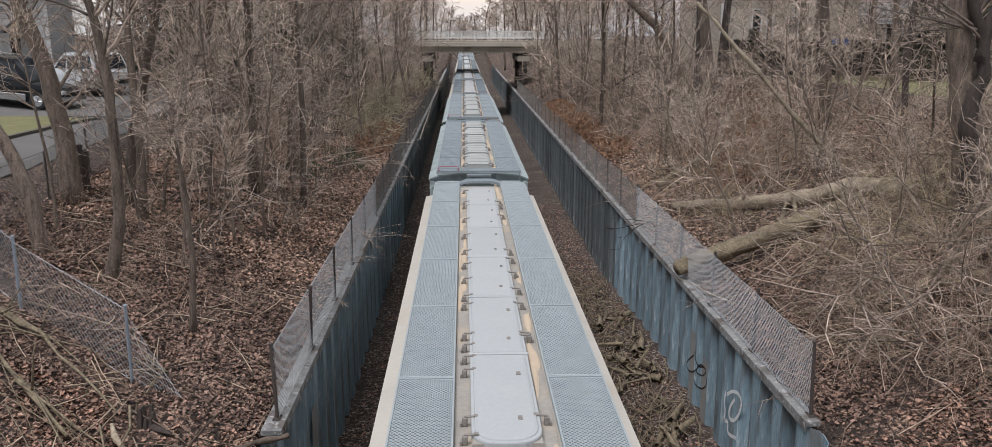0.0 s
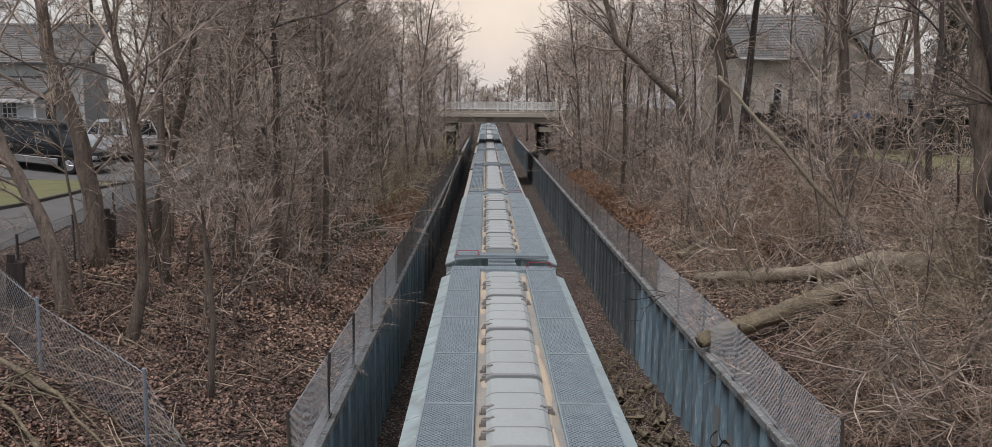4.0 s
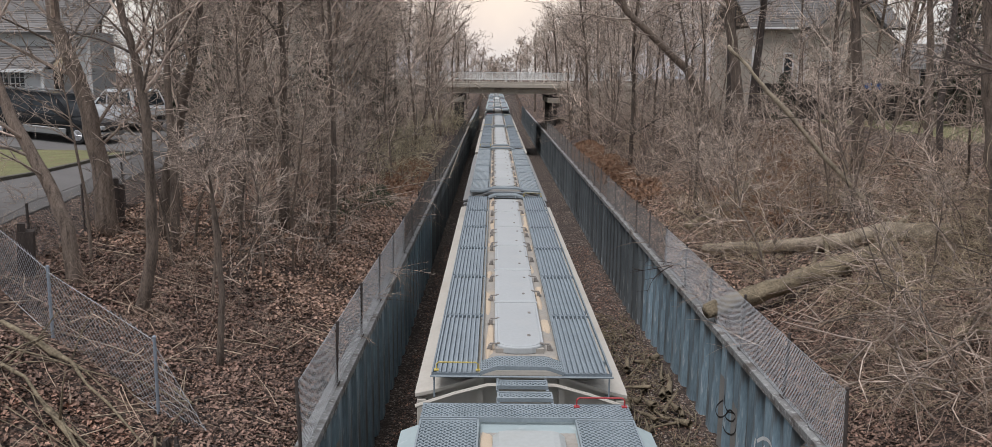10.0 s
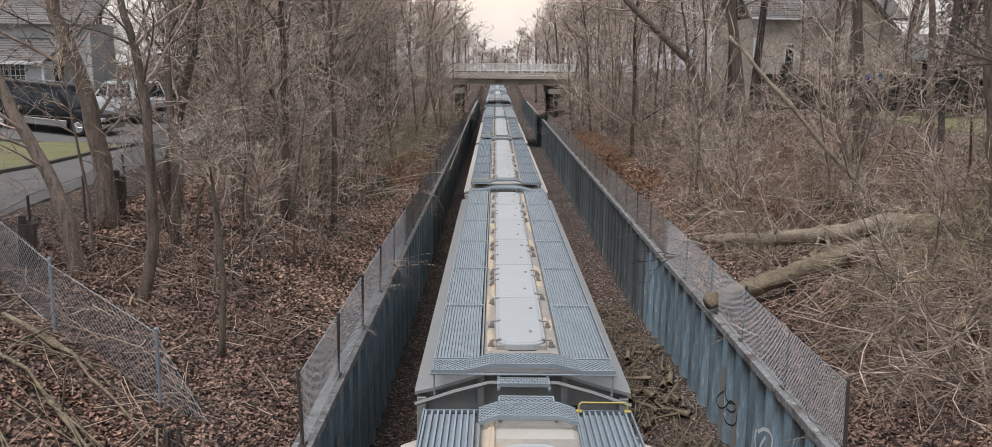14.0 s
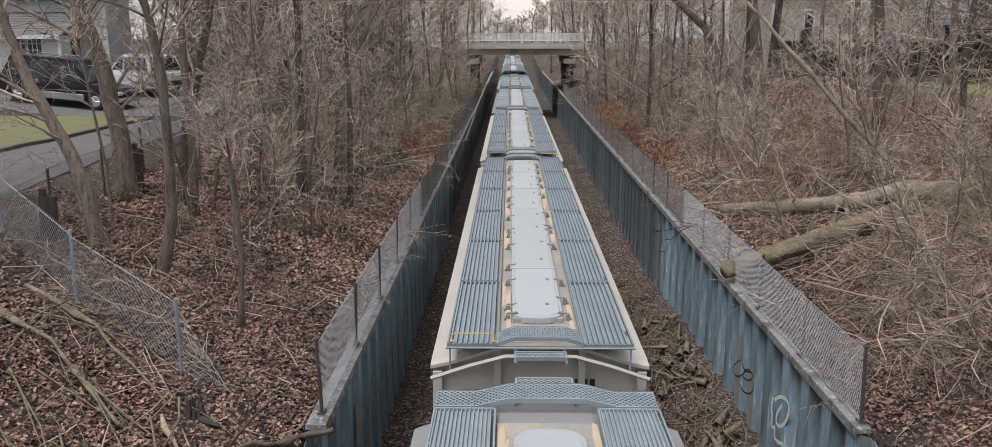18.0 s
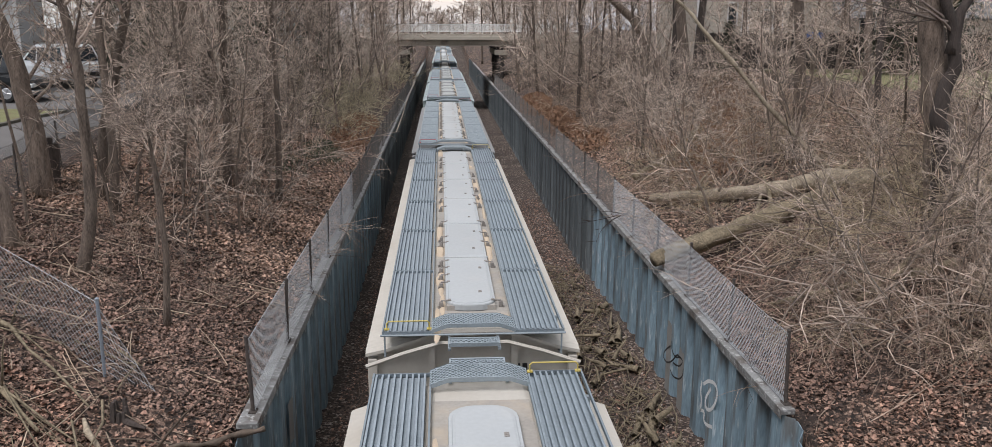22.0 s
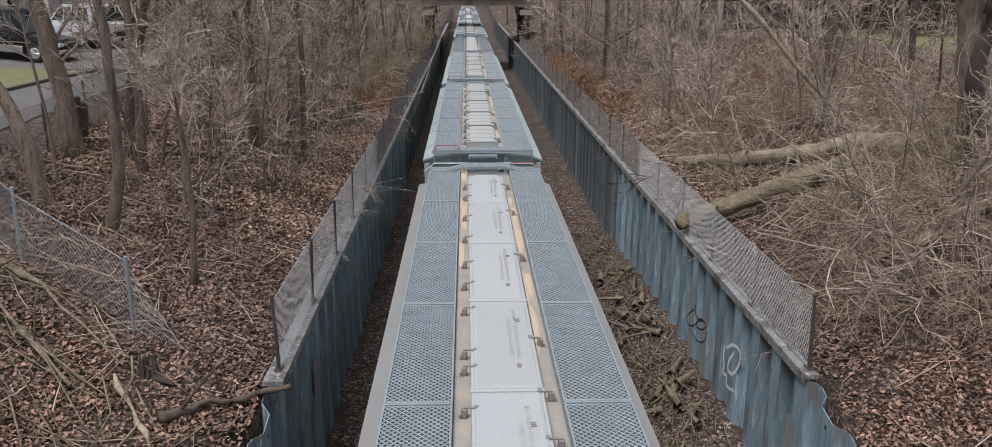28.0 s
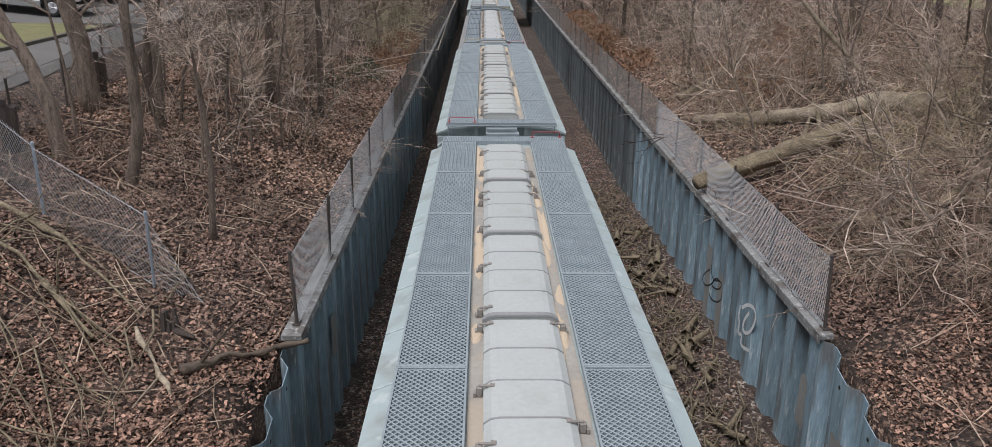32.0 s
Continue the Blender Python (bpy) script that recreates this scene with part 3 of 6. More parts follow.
# ---- far road bridge ----
def build_bridge():
    y0, y1 = BRIDGE_Y, BRIDGE_Y + 10.5
    root = thing("road_bridge", "old concrete road bridge with pale metal railings over the tracks", "bridge", kind="structure")
    part("deck", Shape().box(-14, y0 - 0.5, 7.55, 17, y1 + 0.5, 8.0, 0.05), M["concrete"], root)
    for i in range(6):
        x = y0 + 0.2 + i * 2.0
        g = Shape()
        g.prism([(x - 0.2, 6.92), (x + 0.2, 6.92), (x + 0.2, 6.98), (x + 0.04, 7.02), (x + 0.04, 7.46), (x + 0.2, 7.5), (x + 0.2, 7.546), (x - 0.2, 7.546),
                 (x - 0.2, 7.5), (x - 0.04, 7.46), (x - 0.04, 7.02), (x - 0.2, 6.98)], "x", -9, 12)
        # Inner girders are near-black: the shade under the deck is put into their colour.
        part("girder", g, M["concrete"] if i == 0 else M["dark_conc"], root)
    part("kerb", Shape().box(-14, y0 - 0.45, 8.004, 17, y0 - 0.1, 8.22, 0.02), M["concrete"], root)
    for yy in (y0 - 0.3, y1 + 0.3):
        for i in range(20):
            part("railing_post", Shape().box(-0.05, -0.05, 0, 0.05, 0.05, 1.0, 0.008), M["bridge_rail"], root, at=pose(-13.5 + i * 1.6, yy, 8.224 if yy < y1 else 8.0))
        for z in (8.42, 9.18):
            s = Shape().box(-14, yy - 0.035, z, 17, yy + 0.035, z + 0.07, 0.01)
            part("handrail", s, M["bridge_rail"], root)
        s = Shape()
        for i in range(190):
            x = -14 + i * 0.16
            s.tube([(x, yy + 0.045, 8.45), (x + 0.35, yy + 0.045, 9.18)], 0.016, 3, False)
            s.tube([(x + 0.35, yy + 0.05, 8.45), (x, yy + 0.05, 9.18)], 0.016, 3, False)
        part("lattice", s, M["bridge_rail"], root)
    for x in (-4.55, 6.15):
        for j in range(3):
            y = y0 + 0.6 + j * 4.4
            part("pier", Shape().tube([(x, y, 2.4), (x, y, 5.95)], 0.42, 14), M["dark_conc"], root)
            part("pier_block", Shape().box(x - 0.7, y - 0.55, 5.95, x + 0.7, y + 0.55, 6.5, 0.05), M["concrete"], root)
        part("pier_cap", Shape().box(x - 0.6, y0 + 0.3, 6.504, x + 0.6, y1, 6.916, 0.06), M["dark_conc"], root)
    for x, d in ((-9.0, -1), (10.5, 1)):
        part("abutment", Shape().box(min(x, x + 5 * d), y0 - 0.2, 3.0, max(x, x + 5 * d), y1, 7.546, 0.05), M["concrete"], root)


build_bridge()


# ---- train ----
def grating_panel(w, length, style):
    """One walkway panel in its frame, x across, y along, top at z = 0."""
    s = Shape()
    for x0, x1 in ((0, 0.022), (w - 0.022, w)):
        s.box(x0, 0, -0.05, x1, length, 0.006)
    wide, top = (0.034, 0.012) if style != "ribbed" else (0.014, -0.004)
    for y0, y1 in ((0, wide), (length - wide, length)):
        s.box(0.022, y0, -0.045, w - 0.022, y1, top)
    if style in ("ribbed", "bar"):
        k, drop = (9, 0.0) if style == "ribbed" else (14, 0.03)
        p = (w - 0.05) / k
        m = int(length / 0.03)
        rows = []
        for j in range(m + 1):
            y, low, high = 0.016 + (length - 0.032) * j / m, drop + (-0.085 if j % 2 else -0.05), (-0.022 if j % 2 and not drop else 0.004)
            row = []
            for i in range(k):
                x = 0.025 + i * p
                row += [(x, y, low), (x + p * 0.08, y, high), (x + p * 0.4, y, high), (x + p * 0.48, y, low)]
            rows.append(row)
        s.rows(rows)
    elif style == "fine":
        expanded(s, 0.022, w - 0.022, 0.034, length - 0.034, lambda x: -0.003, 0.06, 0.0165, 0.0072, 0.018)
    else:
        expanded(s, 0.022, w - 0.022, 0.034, length - 0.034, lambda x: -0.003)
    return s


def expanded(s, x0, x1, y0, y1, height, wide=0.074, rise=0.0205, bar=0.0075, deep=0.026):
    """Expanded metal: zigzag strands along x that meet at their peaks and leave staggered openings."""
    n = max(2, round((x1 - x0) / wide)) * 2
    m = max(2, round((y1 - y0) / (2 * rise)))
    step = (y1 - y0) / m
    known = {}

    def at(i, j, edge):
        """A vertex of strand j at its bend i; strands share the vertices where they meet."""
        x = x0 + (x1 - x0) * i / n
        y = min(y1 - bar, max(y0 + bar, y0 + j * step + (step / 2 if (i + j) % 2 else -step / 2)))
        key = (i, round(y, 4), edge)
        if key not in known:
            known[key] = len(s.v)
            z = height(x)
            s.v.append(((x, y - bar, z - 0.002), (x, y + bar, z + 0.002), (x, y - bar, z - deep))[edge])
        return known[key]

    for j in range(m + 1):
        for i in range(n):
            s.f.append((at(i, j, 0), at(i + 1, j, 0), at(i + 1, j, 1), at(i, j, 1)))
            s.f.append((at(i, j, 0), at(i + 1, j, 0), at(i + 1, j, 2), at(i, j, 2)))


def handhold(mat, w=0.62):
    s = Shape()
    s.tube([(0, 0, 0), (0, 0, 0.09), (0.03, 0, 0.12), (w - 0.03, 0, 0.12), (w, 0, 0.09), (w, 0, 0)], 0.011, 6)
    for x in (0, w):
        s.box(x - 0.035, -0.03, -0.005, x + 0.035, 0.03, 0.012)
    return s


def grain_heap(x0, x1, length, rng, patches):
    """Spilled grain: low uneven drifts."""
    s = Shape()
    for _ in range(patches):
        cx, cy = rng.uniform(x0, x1), rng.uniform(0.4, length - 0.4)
        rx, ry, h = rng.uniform(0.05, 0.5 * (x1 - x0) + 0.02), rng.uniform(0.25, 1.0), rng.uniform(0.012, 0.035)
        rings = []
        for k, q in enumerate((1.0, 0.7, 0.35)):
            ring = []
            for a in range(12):
                t = a * math.pi / 6
                wob = 1 + 0.35 * noise.noise(Vector((cx * 3 + math.cos(t), cy + math.sin(t), 1.7)))
                x = min(x1, max(x0, cx + rx * q * wob * math.cos(t)))
                ring.append((x, cy + ry * q * wob * math.sin(t), h * (0, 0.75, 1.0)[k]))
            rings.append(ring)
        s.rows(rings, True)
        s.face(rings[-1])
    return s


MESHES = {}


def lettering(words, size, mat):
    """Stencilled lines as one flat mesh."""
    if words not in MESHES:
        c = bpy.data.curves.new("lettering", "FONT")
        c.body = words
        c.size, c.space_line = size, 1.0
        c.align_x = "LEFT"
        ob = bpy.data.objects.new("lettering", c)
        me = bpy.data.meshes.new_from_object(ob)
        bpy.data.objects.remove(ob)
        me.materials.clear()
        me.materials.append(M[mat])
        MESHES[words] = me
    return MESHES[words]


def caution():
    return lettering("CAUTION: CLEAN ALL LADING\nFROM ROOF TOP BEFORE MOVING CAR", 0.085, "ink_pale")


def notice():
    return lettering("CAUTION\nNO SIDE\nLADDER", 0.07, "ink")


def shared(key, make):
    if key not in MESHES:
        MESHES[key] = make()
    return MESHES[key]


def hopper_car(kind, length, style, paint, hand, seed, with_text=False):
    """A covered grain hopper; y runs from its near end (0) to its far end (length), z from the rail top."""
    rng = random.Random(seed)
    curved = kind == "b"
    eave, crown = (4.50, 4.66) if curved else (4.28, 4.56)
    half, deck = 1.6, 4.62 if not curved else 4.72
    label = {"beige": "beige covered grain hopper car with white roof hatches", "grey_car": "grey covered grain hopper car with white roof hatches",
             "blue_car": "pale blue-grey covered hopper car with ribbed grey hatches"}[paint]
    car = thing("hopper_car", label + " and mesh walkways", "freight car", group="train of hopper cars")
    P = M[paint]
    body = Shape()
    e0 = 0.34
    short = paint == "beige"
    shoulder = eave + (0.10 if curved else 0.05)
    section = [(-half, eave), (-1.35, shoulder), (-0.55, crown), (0.55, crown), (1.35, shoulder), (half, eave), (half + 0.01, eave - 0.08), (half - 0.03, eave - 0.1),
               (half - 0.03, 1.9), (half - 0.35, 1.25), (-half + 0.35, 1.25), (-half + 0.03, 1.9), (-half + 0.03, eave - 0.1), (-half - 0.01, eave - 0.08)]
    body.prism(section, "y", e0, length - e0)
    part("body", body, P, car)
    # roof sheets overhanging the end bulkheads
    for y0, y1, w in ((0.2, e0 - 0.003, half), (length - 0.2, length - e0 + 0.003, 1.36)):
        s = Shape()
        a = [(-w, y0, eave - (0.03 if w == half else -0.02)), (-1.3, y0, shoulder - 0.01), (-0.55, y0, crown - 0.003), (0.55, y0, crown - 0.003), (1.3, y0, shoulder - 0.01), (w, y0, eave - (0.03 if w == half else -0.02))]
        b = [(-half, y1, eave), (-1.35, y1, shoulder), (-0.55, y1, crown - 0.003), (0.55, y1, crown - 0.003), (1.35, y1, shoulder), (half, y1, eave)]
        low = lambda row: [(x, y, z - 0.05) for x, y, z in row]
        s.strip(a, b)
        s.strip(low(a), low(b))
        s.strip(a, low(a))
        part("roof_end", s, P, car)
    for y0, d in ((e0 - 0.004, -1), (length - e0 + 0.004, 1)):
        for x in (-0.62, 0.62):
            part("end_post", Shape().box(x - 0.05, min(y0, y0 + 0.1 * d), 1.3, x + 0.05, max(y0, y0 + 0.1 * d), crown - 0.06), P, car)
        for x in (-1.5, 1.5):
            part("corner_post", Shape().box(x - 0.07, min(y0, y0 + 0.14 * d), 1.3, x + 0.07, max(y0, y0 + 0.14 * d), eave - 0.12, 0.01), P, car)
        part("end_sill", Shape().box(-1.5, min(y0, y0 + 0.35 * d), 1.05, 1.5, max(y0, y0 + 0.35 * d), 1.3, 0.02), M["black_steel"], car)
        yc = y0 + 0.3 * d
        if curved:
            chord = [(-1.56, yc, eave - 0.32), (-1.3, yc, eave - 0.1), (1.3, yc, eave - 0.1), (1.56, yc, eave - 0.32)]
        else:
            chord = [(-1.58, yc, eave - 0.16), (-1.0, yc, eave + 0.04), (-0.5, yc, crown - 0.1), (0.5, yc, crown - 0.1), (1.0, yc, eave + 0.04), (1.58, yc, eave - 0.16)]
        part("end_chord", Shape().tube(chord, 0.032, 6), P, car)
        part("grab_bar", Shape().tube([(-1.45, y0 + 0.14 * d, eave - 0.55), (-0.7, y0 + 0.14 * d, eave - 0.55)], 0.018, 6), P, car)
        part("coupler", Shape().box(-0.14, min(y0, y0 + 1.25 * d), 0.72, 0.14, max(y0, y0 + 1.25 * d), 1.0, 0.04), M["black_steel"], car)
        # crossover walkway at the car's end: over the middle only, or from side to side
        yy = 0.26 if d < 0 else length - 0.26
        w, xa = 0.44, (0.62 if short else 1.34)
        arch = 0.10 if (short or not curved) else 0.0
        zs = lambda x: deck + 0.035 + arch * max(0.0, min(1.0, (0.85 - abs(x)) / 0.4)) if not short else deck + 0.035 + arch * max(0.0, min(1.0, (0.66 - abs(x)) / 0.28))
        s = Shape()
        nx = 24 if short else 52
        px = 2 * xa / nx
        expanded(s, -xa, xa, yy - w / 2, yy + w / 2, zs)
        for y in (yy - w / 2 - 0.011, yy + w / 2 + 0.011):
            s.strip([(-xa + i * px, y, zs(-xa + i * px) + 0.004) for i in range(nx + 1)], [(-xa + i * px, y, zs(-xa + i * px) - 0.055) for i in range(nx + 1)])
        tagged(part("crossover_walkway", s, M["grating"], car), kind="stuff")
        step = shared("step", lambda: grating_panel(0.74, 0.23, "mesh").mesh("crossover_step", M["grating"]))
        part("crossover_step", step, None, car, at=pose(-0.37, -0.26 if d < 0 else length + 0.1, deck - (0.06 if d < 0 else -0.05)))
        for x in (-0.36, 0.36):
            part("step_hanger", Shape().box(x - 0.02, min(yy, yy + 0.55 * d), deck - (0.15 if d < 0 else 0.04), x + 0.02, max(yy, yy + 0.55 * d), deck - (0.112 if d < 0 else 0.002)), M["grating"], car)
        for x in (-1.3, 1.3):
            part("bracket", Shape().tube([(x, yy + 0.2 * d, deck), (x, yy + 0.2 * d, deck - 0.36), (x, y0, deck - 0.42)], 0.014, 5), M["grating"], car)
        part("end_rail", Shape().tube([(-1.36, yy + 0.22 * d, deck - 0.03), (1.36, yy + 0.22 * d, deck - 0.03)], 0.016, 6), M["grating"], car)
    # welded seams across the roof's slopes
    seam = shared(("seam", paint, curved), lambda: Shape().prism([(1.345, shoulder + 0.012), (half - 0.01, eave + 0.012), (half + 0.004, eave - 0.01), (1.345, shoulder - 0.01)], "y", -0.018, 0.018).mesh("roof_seam", P))
    for i in range(1, 12 if paint == "blue_car" else 1):
        y = e0 + i * (length - 2 * e0) / 12
        part("roof_seam", seam, None, car, at=pose(0, y, 0))
        part("roof_seam", seam, None, car, at=pose(0, y, 0, 0, 0, 180))
    # side walkways
    g0 = 0.05 if short else 0.52
    plen = (length - 2 * g0) / 6
    for x in (-1.34, 0.60):
        for i in range(6):
            me = shared(("walk", round(plen, 2), style), lambda: grating_panel(0.74, plen - 0.006, style).mesh("walkway_panel", M[{"ribbed": "grating_dark", "fine": "grating_pale"}.get(style, "grating")]))
            part("walkway_panel", me, None, car, at=pose(x, g0 + i * plen, deck + 0.03))
        stand = shared(("stand", curved), lambda: Shape().box(-0.02, -0.03, eave - deck, 0.02, 0.03, -0.02).mesh("walkway_bracket", M["grating"]))
        for i in range(7):
            part("walkway_bracket", stand, None, car, at=pose(x + (0.03 if x < 0 else 0.71), 0.75 + i * (length - 1.5) / 6, deck))
    # hatch trough
    lw = 0.40
    part("hatch_coaming", Shape().box(-lw + 0.01, 1.15, crown - 0.02, lw - 0.01, length - 1.15, crown + 0.09), M["trough"], car)
    part("roof_deck", Shape().box(-0.585, 0.75, crown - 0.02, 0.585, length - 0.75, crown + 0.012), M["trough"], car)
    z0 = crown + 0.085
    if not curved:
        n = 6
        seg = (length - 2.2) / n
        for i in range(n):
            y0 = 1.1 + i * seg
            end = -1 if i == 0 else (1 if i == n - 1 else 0)

            def lid(end=end):
                pts = []
                L = seg - 0.012
                for t in ((-lw, 0), (lw, 0), (lw, L), (-lw, L)):
                    pts.append(t)
                r = 0.3
                arc = lambda cx, cy, a0: [(cx + r * math.cos(radians(a0 + k * 18)), cy + r * math.sin(radians(a0 + k * 18))) for k in range(6)]
                if end < 0:
                    pts = arc(-lw + r, r, 180) + arc(lw - r, r, 270) + [(lw, L), (-lw, L)]
                elif end > 0:
                    pts = [(-lw, 0), (lw, 0)] + arc(lw - r, L - r, 0) + arc(-lw + r, L - r, 90)
                cy = L / 2
                s = Shape()
                rings = []
                for q, z in ((1.0, -0.06), (1.0, 0.025), (0.985, 0.04), (0.9, 0.042), (0.885, 0.055), (0.8, 0.062)):
                    rings.append([(x * q, cy + (y - cy) * (1 - (1 - q) * 0.35), z) for x, y in pts])
                s.rows(rings, True)
                s.face(rings[-1])
                return s.mesh("hatch_lid", M["lid"])
            lo = part("hatch_lid", shared(("lid", round(seg, 2), end), lid), None, car, at=pose(0, y0, z0))
            if i:
                part("lid_seam", Shape().box(-lw - 0.015, y0 - 0.03, z0 + 0.02, lw + 0.015, y0 + 0.024, z0 + 0.062, 0.008), M["lid"], car)
            for k in range(2):
                tag = Shape().box(0, 0, 0, 0.055, 0.09, 0.012).box(0.01, 0.03, 0.012, 0.045, 0.05, 0.02)
                part("lid_tag", tag, M["hinge"], car, at=pose(0.2 if k else 0.14, y0 + seg * (0.2 + 0.5 * k), z0 + 0.06))
            if with_text:
                part("lettering", caution(), None, car, "faded stencilled caution lines", at=pose(0.13, y0 + seg * 0.3, z0 + 0.065, 0, 0, 90))
    else:
        n = 5
        seg = (length - 1.8) / n

        def lid_ring(y, u):
            ring = [(-lw - 0.03 - u * 0.6, y, -0.1)]
            for j in range(13):
                a = -1 + j / 6
                ring.append((a * (lw + 0.03 + u * 0.6), y, u + 0.066 * (1 - abs(a) ** 8) - 0.006))
            return ring + [(lw + 0.03 + u * 0.6, y, -0.1)]

        def blid():
            rows = []
            L = seg - 0.05
            for y, u in ((0, 0.012), (0.02, 0.02), (0.09, 0.02), (0.095, 0.0), (L * 0.5, 0.006), (L - 0.04, 0.0), (L, -0.012)):
                rows.append(lid_ring(y, u))
            s = Shape().rows(rows)
            s.face(rows[0])
            s.face(rows[-1])
            return s.mesh("hatch_lid", M["lid_b"])
        for i in range(n):
            lo = part("hatch_lid", shared(("blid", round(seg, 2)), blid), None, car, at=pose(0, 0.9 + i * seg, z0))
            for u in (0.0, 0.26, 0.5, 0.74):
                wide = 0.075 if u == 0 else 0.012
                strap = shared(("strap", wide), lambda: Shape().rows([lid_ring(-0.012, 0.002), lid_ring(-0.008, 0.008 + wide * 0.25), lid_ring(wide, 0.008 + wide * 0.25), lid_ring(wide + 0.004, 0.002)]).mesh("lid_strap", M["strap"]))
                part("lid_strap", strap, None, lo, at=pose(0, u * (seg - 0.05) + 0.005, 0))
    # hinges and latches
    latch = shared("latch", lambda: Shape().box(-0.045, -0.03, 0, 0.02, 0.03, 0.11, 0.01).box(-0.02, -0.015, 0.11, 0.12, 0.015, 0.13, 0.004)
                   .box(0.09, -0.03, 0.125, 0.14, 0.03, 0.14).box(-0.07, -0.04, 0.0, -0.046, 0.04, 0.05).mesh("hatch_latch", M["hinge"]))
    y = 1.3
    while y < length - 1.2:
        part("hatch_latch", latch, None, car, at=pose(-0.46, y, crown + 0.01, 0, 0, rng.uniform(-6, 6)))
        if rng.random() < (0.3 if curved else 0.7):
            part("hatch_latch", latch, None, car, at=pose(0.47, y + rng.choice((0, 0.35)), crown + 0.01, 0, 0, 180 + rng.uniform(-6, 6)))
        y += rng.choice((0.45, 1.0, 1.4, 1.6))
    # spilled grain
    heap = grain_heap(-0.575, -0.42, length, rng, 11)
    h2 = grain_heap(0.43, 0.575, length, rng, 11)
    o = len(heap.v)
    heap.v += h2.v
    heap.f += [tuple(i + o for i in f) for f in h2.f]
    tagged(part("spilled_grain", heap, M["grain"], car, "drifts of spilled tan grain", at=pose(0, 0, crown + 0.013)), kind="stuff")
    if hand:
        for y, x in ((0.12, -1.27), (length - 0.12, 0.66)):
            part("handhold", shared(("hand", hand), lambda: handhold(M[hand]).mesh("handhold", M[hand])), None, car, hand + " handhold", at=pose(x, y, deck + 0.04))
    # marks on the end bulkhead: plain bars
    marks = Shape()
    for i in range(4):
        marks.box(i * 0.11, 0, 0, i * 0.11 + 0.075, 0.14, 0.002)
    for i in range(5):
        marks.box(-0.02 + i * 0.1, -0.24, 0, 0.05 + i * 0.1, -0.1, 0.002)
    tagged(part("stencil", marks, M["ink"], car, at=pose(0.42, e0 - 0.013, eave - 0.42, 90, 0, 0)), kind="stuff")
    part("lettering", notice(), None, car, "small black stencilled notice", at=pose(-1.12, e0 - 0.013, eave - 0.5, 90, 0, 0))
    # hopper bays and trucks under the car
    for i in range(3):
        c = length * (0.28 + 0.22 * i)
        part("hopper_bay", Shape().prism([(c - 1.8, 1.25), (c + 1.8, 1.25), (c + 0.4, 0.35), (c - 0.4, 0.35)], "x", -1.2, 1.2), P, car)
    for yt in (2.3, length - 2.3):
        for y in (yt - 0.88, yt + 0.88):
            wheel = shared("wheelset", lambda: Shape().tube([(-0.82, 0, 0), (-0.79, 0, 0), (-0.68, 0, 0), (-0.679, 0, 0)], [0.42, 0.45, 0.45, 0.08], 20)
                           .tube([(0.679, 0, 0), (0.68, 0, 0), (0.79, 0, 0), (0.82, 0, 0)], [0.08, 0.45, 0.45, 0.42], 20).tube([(-1, 0, 0), (1, 0, 0)], 0.075, 10).mesh("wheelset", M["rail"]))
            part("wheelset", wheel, None, car, at=pose(0, y, 0.45))
        part("truck_frame", Shape().box(-1.08, yt - 1.15, 0.42, -0.88, yt + 1.15, 0.68, 0.03).box(0.88, yt - 1.15, 0.42, 1.08, yt + 1.15, 0.68, 0.03)
             .box(-0.88, yt - 0.2, 0.5, 0.88, yt + 0.2, 0.8, 0.03), M["black_steel"], car)
    return car


# near end, far end (at 0 s), kind, walkway, paint, handholds, lettering on the lids
CONSIST = [
    (8.6, 26.2, "a", "fine", "beige", "", False),
    (27.6, 43.3, "b", "mesh", "blue_car", "red", False),
    (44.8, 61.9, "b", "mesh", "blue_car", "red", False),
    (63.25, 81.6, "a", "ribbed", "beige", "yellow", False),
    (82.9, 101.2, "a", "bar", "grey_car", "", False),
    (102.75, 121.8, "a", "ribbed", "beige", "yellow", False),
    (123.2, 142.1, "a", "ribbed", "beige", "yellow", False),
    (143.4, 162.0, "a", "mesh", "grey_car", "red", True),
    (163.55, 180.0, "b", "mesh", "blue_car", "red", False),
    (181.4, 198.0, "b", "mesh", "blue_car", "red", False),
    (199.4, 218.0, "a", "ribbed", "grey_car", "yellow", False),
    (219.4, 237.5, "b", "mesh", "blue_car", "red", False),
    (238.9, 257.5, "a", "mesh", "grey_car", "", False),
    (258.9, 277.5, "a", "ribbed", "beige", "yellow", False),
    (278.9, 296.5, "b", "mesh", "blue_car", "", False),
    (297.9, 316.5, "a", "ribbed", "beige", "yellow", False),
    (317.9, 335.5, "b", "mesh", "blue_car", "", False),
]
CARS = []
for i, (a, b, kind, style, paint, hand, words) in enumerate(CONSIST):
    c = hopper_car(kind, b - a, style, paint, hand, 40 + i, words)
    c.location = (0, a, 0)
    CARS.append((c, a))


# ---- vegetation ----
def bend(p, d, length, n, rng, wobble=0.18, lift=0.0):
    """A wandering line of n + 1 points."""
    pts = [p]
    step = length / n
    for _ in range(n):
        d = Vector((d.x + rng.uniform(-wobble, wobble), d.y + rng.uniform(-wobble, wobble), d.z + rng.uniform(-wobble, wobble) + lift)).normalized()
        p = p + d * step
        pts.append(p)
    return pts


